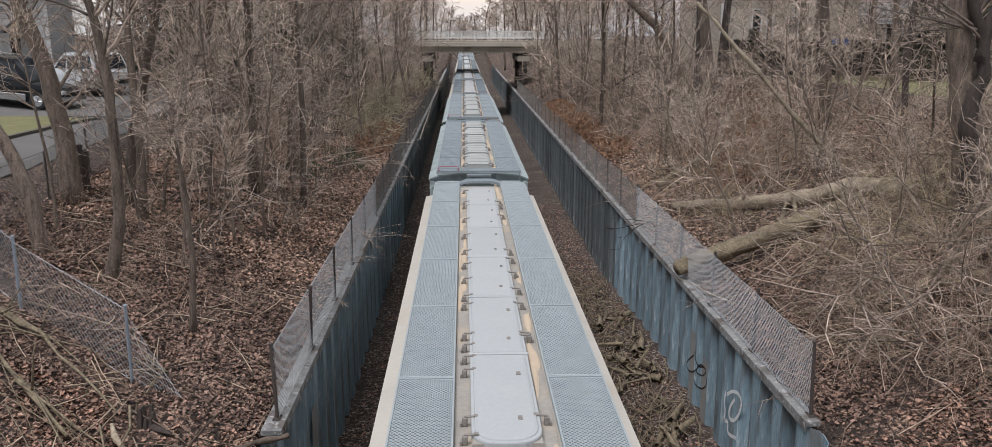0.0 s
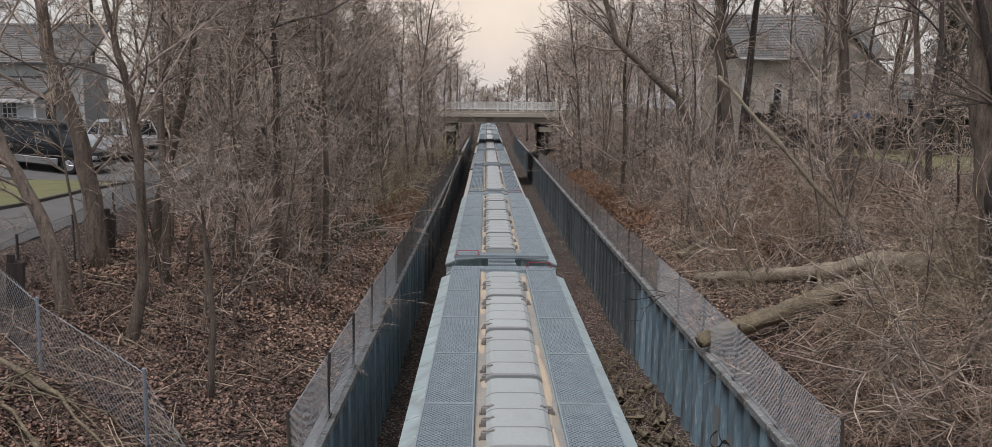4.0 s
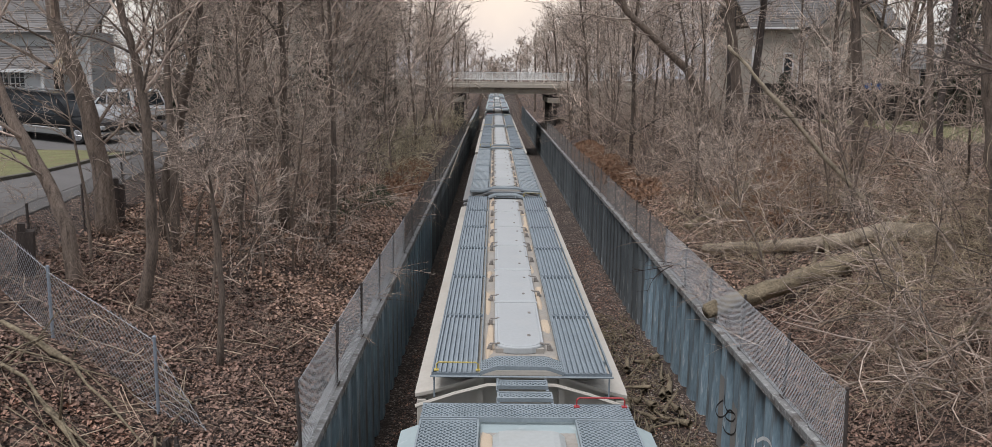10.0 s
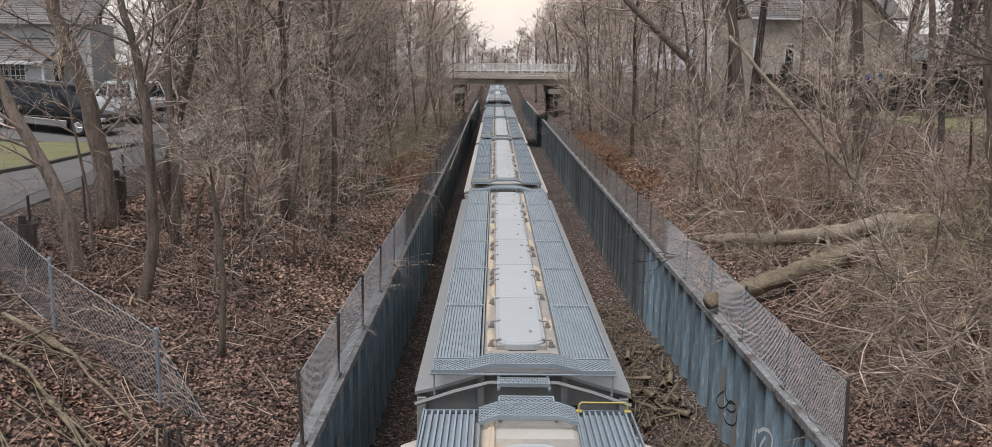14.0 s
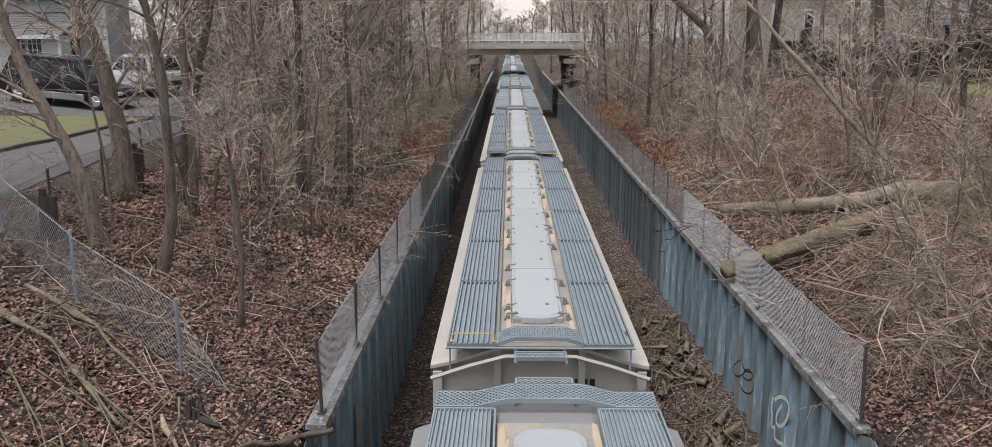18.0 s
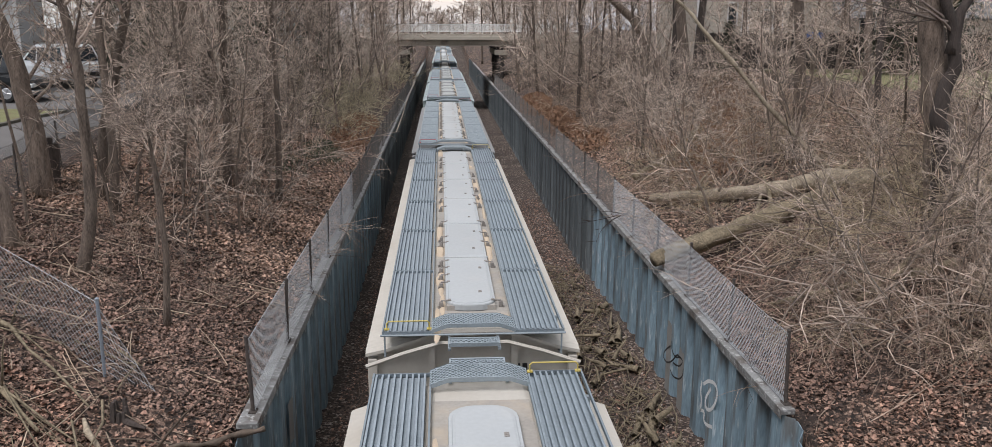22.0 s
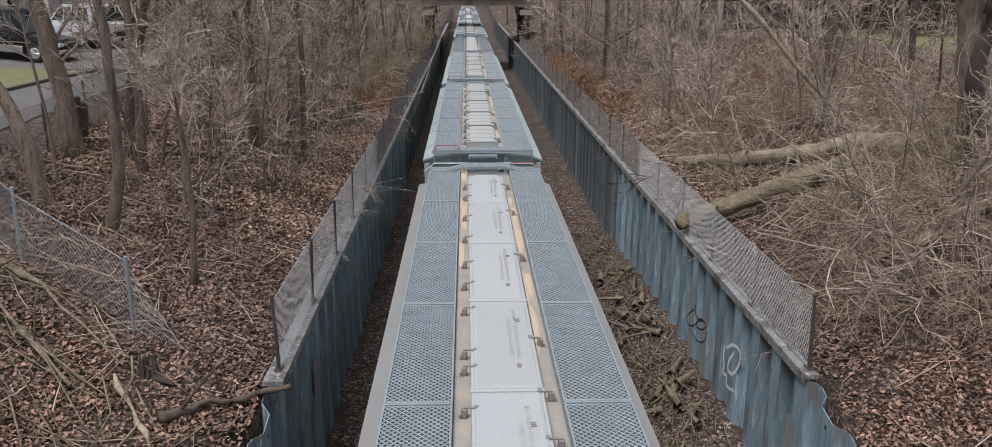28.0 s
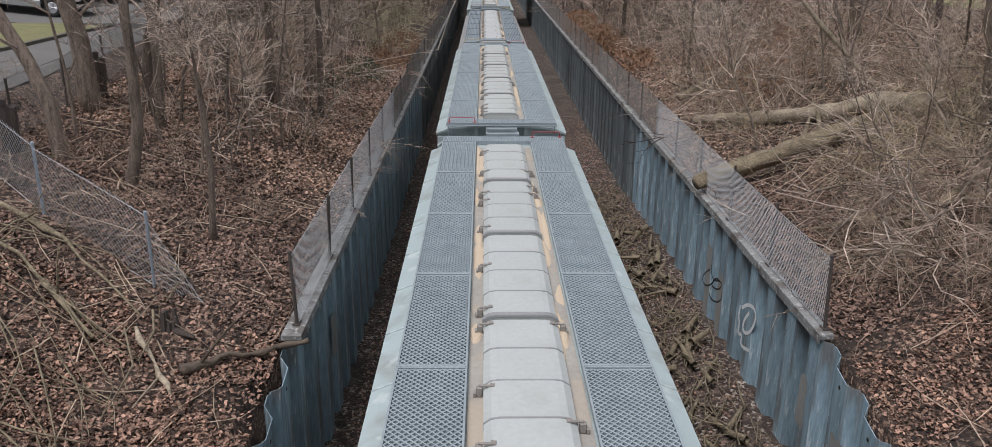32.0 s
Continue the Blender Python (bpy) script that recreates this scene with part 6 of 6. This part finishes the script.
part("fascia", Shape().box(-36.4, 41.4, 8.84, -21.8, 41.49, 9.0, 0.01), M["trim_white"], west)
part("porch_post", Shape().box(-21.98, 41.6, 5.9, -21.84, 41.74, 8.86, 0.01), M["trim_white"], west)
part("front_door", Shape().box(-23.2, 44.42, 6.2, -22.35, 44.466, 9.1), M["door_dark"], west)
for a in (-24.38, -23.6):
    w_ = window(west, a, 8.02, 0.66, 0.88, 42.0, 3)
    for z in (8.3, 8.6):
        part("muntin", Shape().box(a, 41.945, z, a + 0.66, 41.968, z + 0.03), M["trim_white"], w_)
part("corner_board", Shape().box(-21.05, 44.42, 5.95, -20.87, 44.47, 10.8), M["trim_white"], west)
wl_ = part("porch_lamp", Shape().box(-22.68, 44.36, 9.5, -22.52, 44.466, 9.7, 0.01), M["black_steel"], west)
part("bulb", Shape().tube([(-22.6, 44.28, 9.52), (-22.6, 44.28, 9.6), (-22.6, 44.28, 9.68)], [0.06, 0.12, 0.06], 8), M["lamp_glow"], wl_, "warm glowing bulb")

pale = thing("house", "pale tall house with a dark slate roof seen through trees", "house")
siding(pale, -18.4, -10.5, 54.0, 5.9, 14.0, "siding_tan", 0.3)
part("side_wall", Shape().box(-10.7, 54.21, 5.9, -10.5, 64, 14.0), M["siding_white"], pale)
roof_slab(pale, [(-18.9, 53.5, 13.9), (-10.0, 53.5, 13.9), (-10.0, 58, 18.0), (-18.9, 58, 18.0)], "slate")
dormer = part("dormer", Shape().prism([(-16.6, 14.3), (-15.0, 14.3), (-15.0, 15.6), (-15.8, 16.3), (-16.6, 15.6)], "y", 53.9, 57), M["trim_white"], pale)
window(pale, -17.2, 10.6, 1.0, 1.5, 54.0)
window(pale, -14.2, 10.6, 1.0, 1.5, 54.0)
window(pale, -14.2, 7.4, 1.2, 1.4, 54.0)

# board fence
bf = thing("board_fence", "tall dark weathered board fence along the yard", "fence")
bd = Shape().prism([(-0.075, 0), (0.075, 0), (0.075, 1.98), (0.04, 2.05), (-0.04, 2.05), (-0.075, 1.98)], "y", -0.011, 0.011).mesh("board", M["board"])
for i in range(150):
    x = 14.5 + i * 0.158
    part("board", bd, None, bf, at=pose(x, 50.0 + 0.01 * (i % 2), 6.62 + 0.015 * ((i * 7) % 3), 0, 0.4 * ((i * 5) % 3 - 1), 0))
for z in (7.0, 8.2):
    part("rail", Shape().box(14.4, 50.02, z, 38.2, 50.07, z + 0.09), M["board"], bf)
tarp = thing("blue_tarpaulin", "crumpled bright blue tarpaulin hung over the board fence", "tarpaulin", at=pose(21.3, 49.95, 8.62))
s = Shape()
rows = []
for j in range(5):
    rows.append([(-0.5 + 1.0 * i / 8, (-0.08, -0.07, 0, 0.06, 0.08)[j] + 0.03 * math.sin(i * 2.1 + j), (-0.22, 0.0, 0.12, 0.02, -0.2)[j] + 0.05 * math.sin(i * 1.7 + j * 2)) for i in range(9)])
part("cloth", s.rows(rows), M["blue_tarp"], tarp)


# ---- driveway ----
def draped(corners, lift, nu=30, nv=14):
    """A thin paved sheet that follows the ground between four corners."""
    a, b, c, d = (Vector((*p, 0)) for p in corners)
    rows = []
    for j in range(nv + 1):
        p, q = a.lerp(d, j / nv), b.lerp(c, j / nv)
        rows.append([(m.x, m.y, ground_z(m.x, m.y) + lift) for m in (p.lerp(q, i / nu) for i in range(nu + 1))])
    low = [[(x, y, z - 0.1) for x, y, z in r] for r in rows]
    s = Shape().rows(rows)
    s.rows([rows[0], low[0]]).rows([rows[-1], low[-1]]).rows([[r[-1] for r in rows], [r[-1] for r in low]])
    return s


def drive_z(x, y):
    """The drive climbs gently towards the house."""
    return 5.985 + 0.09 * max(0.0, -17.5 - x) + 0.05 * max(0.0, y - 36)


pv = Shape()
top = [[(-30 + 17.5 * i / 24, y, drive_z(-30 + 17.5 * i / 24, y)) for i in range(25)] for y in (33.2, 34.5, 36, 38, 40, 42, 44.4)]
low = [[(x, y, 5.6) for x, y, z in r] for r in top]
pv.rows(top).rows([top[0], low[0]]).rows([top[-1], low[-1]]).rows([[r[-1] for r in top], [r[-1] for r in low]]).rows([[r[0] for r in top], [r[0] for r in low]])
tagged(new("pavement_drive", pv.mesh("pavement_drive", M["asphalt"])), "worn grey asphalt driveway", "driveway", kind="structure")
rd = draped([(-14.3, 14), (-11.3, 14), (-12.3, 33.18), (-14.3, 33.18)], 0.035, 8, 40)
tagged(new("road", rd.mesh("road", M["asphalt"])), "worn grey asphalt lane with a low kerb", "road", kind="structure")
kb = draped([(-14.34, 14), (-14.2, 14), (-14.2, 33.18), (-14.34, 33.18)], 0.13, 2, 40)
tagged(new("kerb", kb.mesh("kerb", M["old_kerb"])), "low worn concrete kerb along the lane", "kerb", kind="structure")
lawn = draped([(-40, 14), (-14.36, 14), (-14.36, 33.18), (-40, 33.18)], 0.06, 40, 30)
tagged(new("lawn", lawn.mesh("lawn", M["grass"])), "pale winter lawn beside the driveway", "lawn", kind="structure")


# ---- parked vehicles ----
def vehicle(name, label, L, W, paint, at, roof_z=1.72, step=False, van=False):
    """A car along +x, nose at +L/2, standing on z = 0."""
    ob = thing(name, label, "car", group="parked cars", at=at)
    h = W / 2
    st = [(-L / 2, 0.45, 0.95, 0.86), (-L / 2 + 0.12, 0.32, 1.02, 0.96), (-L / 2 + 0.6, 0.28, 1.06, 1.0), (0, 0.26, 1.05, 1.0), (L / 2 - 1.5, 0.28, 1.05, 1.0), (L / 2 - 0.9, 0.28, 1.0, 0.98),
          (L / 2 - 0.25, 0.32, 0.9, 0.94), (L / 2, 0.42, 0.72, 0.8)]
    rows = []
    for x, lo, hi, w in st:
        rows.append([(x, -h * w * 0.92, lo), (x, -h * w, lo + 0.18), (x, -h * w, hi - 0.2), (x, -h * w * 0.95, hi - 0.04), (x, -h * w * 0.82, hi), (x, h * w * 0.82, hi), (x, h * w * 0.95, hi - 0.04),
                     (x, h * w, hi - 0.2), (x, h * w, lo + 0.18), (x, h * w * 0.92, lo)])
    s = Shape().rows(rows, True)
    s.face(rows[0])
    s.face(rows[-1])
    part("body", s, M[paint], ob, smooth=False)
    r0, r1 = -L / 2 + 0.16, L / 2 - 1.35
    cab = [(r0, 1.03), (r0 + 0.32, roof_z - 0.06), (r0 + 0.55, roof_z), (r1 - 1.0, roof_z), (r1 - 0.8, roof_z - 0.05), (r1 + 0.1, 1.02)]
    side = lambda z, out=0.0: h * 0.93 - (z - 1.0) * 0.2 + out
    g = Shape()
    ca, cb = [(x, -side(z), z) for x, z in cab], [(x, side(z), z) for x, z in cab]
    g.rows([ca, cb])
    g.face(ca)
    g.face(cb)
    part("cabin", g, M[paint], ob)
    zb, zt = 1.09, roof_z - 0.13
    back = lambda z: cab[0][0] + (cab[1][0] - cab[0][0]) * (z - cab[0][1]) / (cab[1][1] - cab[0][1])
    front = lambda z: cab[5][0] + (cab[4][0] - cab[5][0]) * (z - cab[5][1]) / (cab[4][1] - cab[5][1])
    m1, m2 = r0 + 1.15, r0 + 2.1
    for sgn in (-1, 1):
        for (b0, t0), (b1, t1) in (((back(zb) + 0.16, back(zt) + 0.16), (m1 - 0.05, m1 - 0.05)), ((m1 + 0.05, m1 + 0.05), (m2 - 0.05, m2 - 0.03)), ((m2 + 0.05, m2 + 0.07), (front(zb) - 0.2, front(zt) - 0.1))):
            q = [(b0, zb), (b1, zb), (t1, zt), (t0, zt)]
            part("side_window", Shape().rows([[(x, sgn * side(z, 0.008), z) for x, z in q], [(x, sgn * side(z, -0.02), z) for x, z in q]], True)
                 .face([(x, sgn * side(z, 0.008), z) for x, z in q]), M["window_glass"], ob)
    for nm, edge, off in (("windscreen", front, 0.012), ("rear_window", back, -0.012)):
        q = [(edge(zb) + off, -side(zb) + 0.1, zb), (edge(zb) + off, side(zb) - 0.1, zb), (edge(zt + 0.04) + off, side(zt) - 0.1, zt + 0.04), (edge(zt + 0.04) + off, -side(zt) + 0.1, zt + 0.04)]
        part(nm, Shape().rows([q, [(x - off * 2.5, y, z) for x, y, z in q]], True).face(q), M["window_glass"], ob)
    for sgn in (-1, 1):
        part("roof_rail", Shape().tube([(r0 + 0.6, sgn * (side(roof_z) - 0.1), roof_z), (r0 + 0.7, sgn * (side(roof_z) - 0.1), roof_z + 0.06), (r1 - 1.2, sgn * (side(roof_z) - 0.1), roof_z + 0.06), (r1 - 1.1, sgn * (side(roof_z) - 0.1), roof_z)], 0.02, 6), M["trim_grey"], ob)
    for x in (-L / 2 + 0.95, L / 2 - 0.95):
        for sgn in (-1, 1):
            w = part("wheel", Shape().tube([(0, -0.11, 0), (0, -0.09, 0), (0, 0.09, 0), (0, 0.11, 0)], [0.3, 0.345, 0.345, 0.3], 20), M["tyre"], ob, at=pose(x, sgn * (h - 0.1), 0.345))
            rim = Shape().tube([(0, sgn * 0.112, 0), (0, sgn * 0.122, 0)], [0.22, 0.2], 16)
            for k in range(5):
                a = k * 2 * math.pi / 5
                rim.tube([(0, sgn * 0.128, 0), (0.2 * math.cos(a), sgn * 0.124, 0.2 * math.sin(a))], 0.025, 4)
            part("rim", rim, M["rim"], w)
    for sgn in (-1, 1):
        part("tail_light", Shape().box(-L / 2 - 0.012, sgn * h * 0.86 - 0.13, 0.82, -L / 2 + 0.14, sgn * h * 0.86 + 0.09, 1.05, 0.02), M["tail_red"], ob, "red tail light")
        part("headlight", Shape().box(L / 2 - 0.18, sgn * h * 0.72 - 0.16, 0.66, L / 2 + 0.012, sgn * h * 0.72 + 0.16, 0.8, 0.02), M["headlamp"], ob, "clear headlight")
        part("mirror", Shape().box(r1 - 0.25, sgn * (h + 0.1) - 0.09, 1.05, r1 - 0.1, sgn * (h + 0.1) + 0.09, 1.2, 0.03), M[paint], ob)
        if step:
            part("side_step", Shape().box(-L / 2 + 1.38, sgn * (h + 0.01) - 0.03, 0.3, L / 2 - 1.42, sgn * (h + 0.01) + 0.03, 0.58, 0.02), M["trim_grey"], ob, "silver lower side panel")
    part("bumper", Shape().box(L / 2 - 0.1, -h * 0.85, 0.36, L / 2 + 0.06, h * 0.85, 0.56, 0.04), M["trim_grey" if step else paint], ob)
    part("bumper", Shape().box(-L / 2 - 0.06, -h * 0.88, 0.42, -L / 2 + 0.06, h * 0.88, 0.62, 0.04), M["black_steel"], ob)
    part("grille", Shape().box(L / 2 - 0.02, -h * 0.5, 0.58, L / 2 + 0.02, h * 0.5, 0.72, 0.01), M["black_steel"], ob)
    part("number_plate", Shape().box(-L / 2 - 0.02, -0.16, 0.68, -L / 2 - 0.005, 0.16, 0.8), M["trim_white"], ob, "plain plate")
    return ob


vehicle("suv", "black sport utility vehicle with silver lower trim parked on asphalt", 5.3, 1.95, "black_paint", pose(-19.0, 36.6, 6.165, 0, 5, -6), 1.92, True)
vehicle("suv", "silver-white sport utility vehicle parked on the driveway", 4.7, 1.9, "silver_paint", pose(-18.2, 41.6, 6.33, 0, 0, 147), 1.8)


# ---- evergreens, clinging leaves, ivy ----
def conifer(x, y, h, w, seed, label):
    rng = random.Random(seed)
    ob = thing("spruce_tree", label, "tree", at=pose(*on_ground(x, y, -0.1)))
    part("trunk", Shape().tube([(0, 0, 0), (0.05, 0, h * 0.5), (0, 0, h)], [0.2, 0.13, 0.02], 8), M["bark_dark"], ob)
    s = Shape()
    n = int(h * 13)
    for i in range(n):
        u = 0.08 + 0.92 * i / n
        z = h * u
        L = w * (1.04 - u) * rng.uniform(0.7, 1.15)
        a = i * 2.4 + rng.uniform(-0.3, 0.3)
        d = Vector((math.cos(a), math.sin(a), 0))
        pts = [Vector((0, 0, z)) + d * L * k / 4 + Vector((0, 0, -0.12 * L * (k / 4) ** 2 + 0.05 * k * (1 if u > 0.8 else 0))) for k in range(5)]
        s.tube(pts, [0.03, 0.022, 0.015, 0.01, 0.004], 3, False)
        for _ in range(int(40 + 40 * L)):
            k = rng.uniform(0.4, 3.99)
            q = pts[int(k)].lerp(pts[int(k) + 1], k - int(k))
            e = (d * rng.uniform(0.3, 1) + Vector((rng.uniform(-1, 1), rng.uniform(-1, 1), rng.uniform(-0.8, 0.25))) * 0.7).normalized() * rng.uniform(0.2, 0.48)
            o = e.cross(Vector((0, 0, 1))).normalized() * 0.024
            s.face([q - o, q + e * 0.6 - o * 1.4, q + e, q + e * 0.6 + o * 1.4, q + o])
    part("crown", s, M["needle"], ob)


conifer(-16.6, 46.5, 10, 2.8, 9, "brownish-green conifer behind the driveway")
conifer(-13.5, 44, 9, 2.6, 1, "dark green spruce between the houses")
conifer(-10.5, 50, 13, 2.6, 2, "tall dark spruce behind the bare trees")
conifer(-9.5, 62, 13, 2.6, 3, "tall dark spruce behind the bare trees")
conifer(24.6, 47, 12, 2.2, 4, "dark spruce beside the board fence")
conifer(27.5, 48.5, 12, 2.4, 5, "dark spruce beside the board fence")
conifer(24.3, 64, 14, 3.2, 8, "tall dark spruce behind the tan house")
conifer(29.5, 50.5, 13, 2.6, 10, "dark spruce beside the board fence")
conifer(14.2, 44, 3.2, 1.0, 6, "small dark spruce before the fence")


def clinging(name, label, spots_, mat, seed, up):
    rng = random.Random(seed)
    v, f = [], []
    for cx, cy, rx, ry, n in spots_:
        for _ in range(n):
            a, q = rng.uniform(0, 6.283), math.sqrt(rng.random())
            x, y = cx + rx * q * math.cos(a), cy + ry * q * math.sin(a)
            if WALL_L - 0.3 < x < WALL_R + 0.3:
                continue
            z = ground_z(x, y) + rng.uniform(0.02, up) * (1 - q * 0.6)
            e = Vector((rng.uniform(-1, 1), rng.uniform(-1, 1), rng.uniform(-1, 1))).normalized() * 0.075
            o = e.orthogonal().normalized() * 0.045
            b = len(v)
            p = Vector((x, y, z))
            v += [tuple(p - e), tuple(p + o), tuple(p + e), tuple(p - o)]
            f.append((b, b + 1, b + 2, b + 3))
    me = bpy.data.meshes.new(name)
    me.from_pydata(v, [], f)
    me.materials.append(M[mat])
    thing(name, label, "foliage", kind="stuff", mesh=me)


clinging("dead_leaf_brush", "rust-brown dead leaves clinging to brush", [(6.5, 50, 1.0, 5.5, 5200), (6.3, 62, 1.0, 6, 4000), (6.6, 41, 0.8, 3, 1200), (11.5, 38, 2.2, 4.5, 4200), (13.5, 44, 2.0, 3.5, 2200), (9.5, 32, 1.8, 3.5, 1500), (8.8, 29, 1.5, 2.0, 900), (-5.0, 47, 1.0, 8, 1600)], "orange_leaf", 3, 1.0)
leaves("fallen_leaves", "pale tan leaf drift above the west wall", 9000, (-5.6, -3.7, 19, 36), 21, (0.03, 0.058), 0.09, "leaf_tan")
clinging("ground_ivy", "green ivy patch on the west bank", [(-5.6, 38, 0.9, 3.5, 2200), (-6.4, 33, 0.8, 2.0, 700)], "ivy", 4, 0.12)


# ---- graffiti on the east wall: plain strokes of paint ----
def stroke(pts, w, mat, name, label, x):
    s = Shape()
    pts = [Vector((0, a, b)) for a, b in pts]
    for _ in range(2):
        cut = [pts[0]]
        for a, b in zip(pts, pts[1:]):
            cut += [a.lerp(b, 0.25), a.lerp(b, 0.75)]
        pts = cut + [pts[-1]]
    up, dn = [], []
    for i, p in enumerate(pts):
        d = (pts[min(i + 1, len(pts) - 1)] - pts[max(0, i - 1)]).normalized()
        n = Vector((0, -d.z, d.y)) * w / 2
        up.append(p + n)
        dn.append(p - n)
    s.strip(up, dn)
    o = thing(name, label, "graffiti", mesh=s.mesh(name, mat))
    o.matrix_basis = pose(x, 0, 0)


gx = WALL_R - 0.087
stroke([(17.25, 1.81), (17.31, 1.57), (17.2, 1.41), (17.23, 1.17)], 0.075, M["spray_white"], "graffiti", "faded white spray-painted curl on the steel wall", gx - 0.004)
stroke([(17.15, 1.79), (16.84, 2.01), (16.45, 2.12), (16.26, 2.01), (16.39, 1.68), (16.68, 1.41), (16.96, 1.37), (16.97, 1.58), (16.68, 1.9)], 0.075, M["spray_white"], "graffiti", "faded white spray-painted curl on the steel wall", gx - 0.004)
stroke([(17.23, 1.17), (16.97, 1.27), (17.0, 1.05), (16.83, 1.04), (16.45, 1.17)], 0.075, M["spray_white"], "graffiti", "faded white spray-painted curl on the steel wall", gx - 0.004)
stroke([(19.66, 1.64), (20.1, 1.36), (20.25, 1.13), (19.94, 1.1), (19.51, 1.3), (19.24, 1.52)], 0.042, M["ink"], "graffiti", "black spray-painted scrawl on the steel wall", gx - 0.006)
stroke([(19.56, 1.8), (19.53, 1.57), (19.19, 1.53), (18.86, 1.69), (18.61, 1.69), (18.81, 1.48), (19.17, 1.36), (19.46, 1.33), (19.12, 1.66), (18.76, 1.69)], 0.042, M["ink"], "graffiti", "black spray-painted scrawl on the steel wall", gx - 0.006)
stroke([(19.56, 1.08), (19.35, 1.0), (18.85, 1.14), (18.57, 1.35), (18.57, 1.53)], 0.042, M["ink"], "graffiti", "black spray-painted scrawl on the steel wall", gx - 0.006)
stroke([(55.2, 0.5), (54.8, 0.9), (55.3, 1.4), (54.6, 1.6), (54.2, 1.1), (54.5, 0.6), (54.0, 0.4)], 0.14, M["ink"], "graffiti", "black spray-painted tag on the steel wall", gx - 0.006)


def paint_patch(x, ya, za, yb, zb, seed, mat, label):
    """Rolled paint with a ragged outline, in the plane of the wall."""
    rng = random.Random(seed)
    edge = []
    for (a, b), (c, d) in zip([(ya, za), (yb, za), (yb, zb), (ya, zb)], [(yb, za), (yb, zb), (ya, zb), (ya, za)]):
        for k in range(6):
            edge.append((x, a + (c - a) * k / 6 + rng.uniform(-0.025, 0.025), b + (d - b) * k / 6 + rng.uniform(-0.05, 0.05)))
    thing("painted_patch", label, "paint patch", mesh=Shape().face(edge).mesh("painted_patch", M[mat]))


paint_patch(gx - 0.003, 18.56, 0.3, 18.95, 1.9, 7, "patch", "grey painted-over patch on the steel wall")
paint_patch(gx - 0.003, 19.61, 0.3, 20.0, 2.2, 1, "patch", "grey painted-over patch on the steel wall")
paint_patch(gx - 0.003, 13.55, 1.2, 13.85, 2.1, 3, "patch", "grey painted-over patch on the steel wall")
paint_patch(gx - 0.003, 12.05, 1.0, 12.5, 1.85, 4, "patch", "grey painted-over patch on the steel wall")
paint_patch(WALL_L + 0.088, 16.05, 1.2, 16.5, 2.05, 5, "patch", "pale painted-over patch on the steel wall")


# ---- motion of the train ----
TRAVEL = [(0, 0.0), (2, 10.02), (4, 20.07), (6, 30.20), (8, 40.23), (10, 50.12), (12, 60.01), (14, 70.02), (16, 80.05), (18, 90.09), (20, 100.19),
          (22, 110.30), (24, 120.38), (26, 130.33), (28, 140.22), (30, 150.08), (32, 160.01)]


def motions():
    for car, start in CARS:
        walk(car, [(t, pose(0, start - s, 0)) for t, s in TRAVEL])


motions()
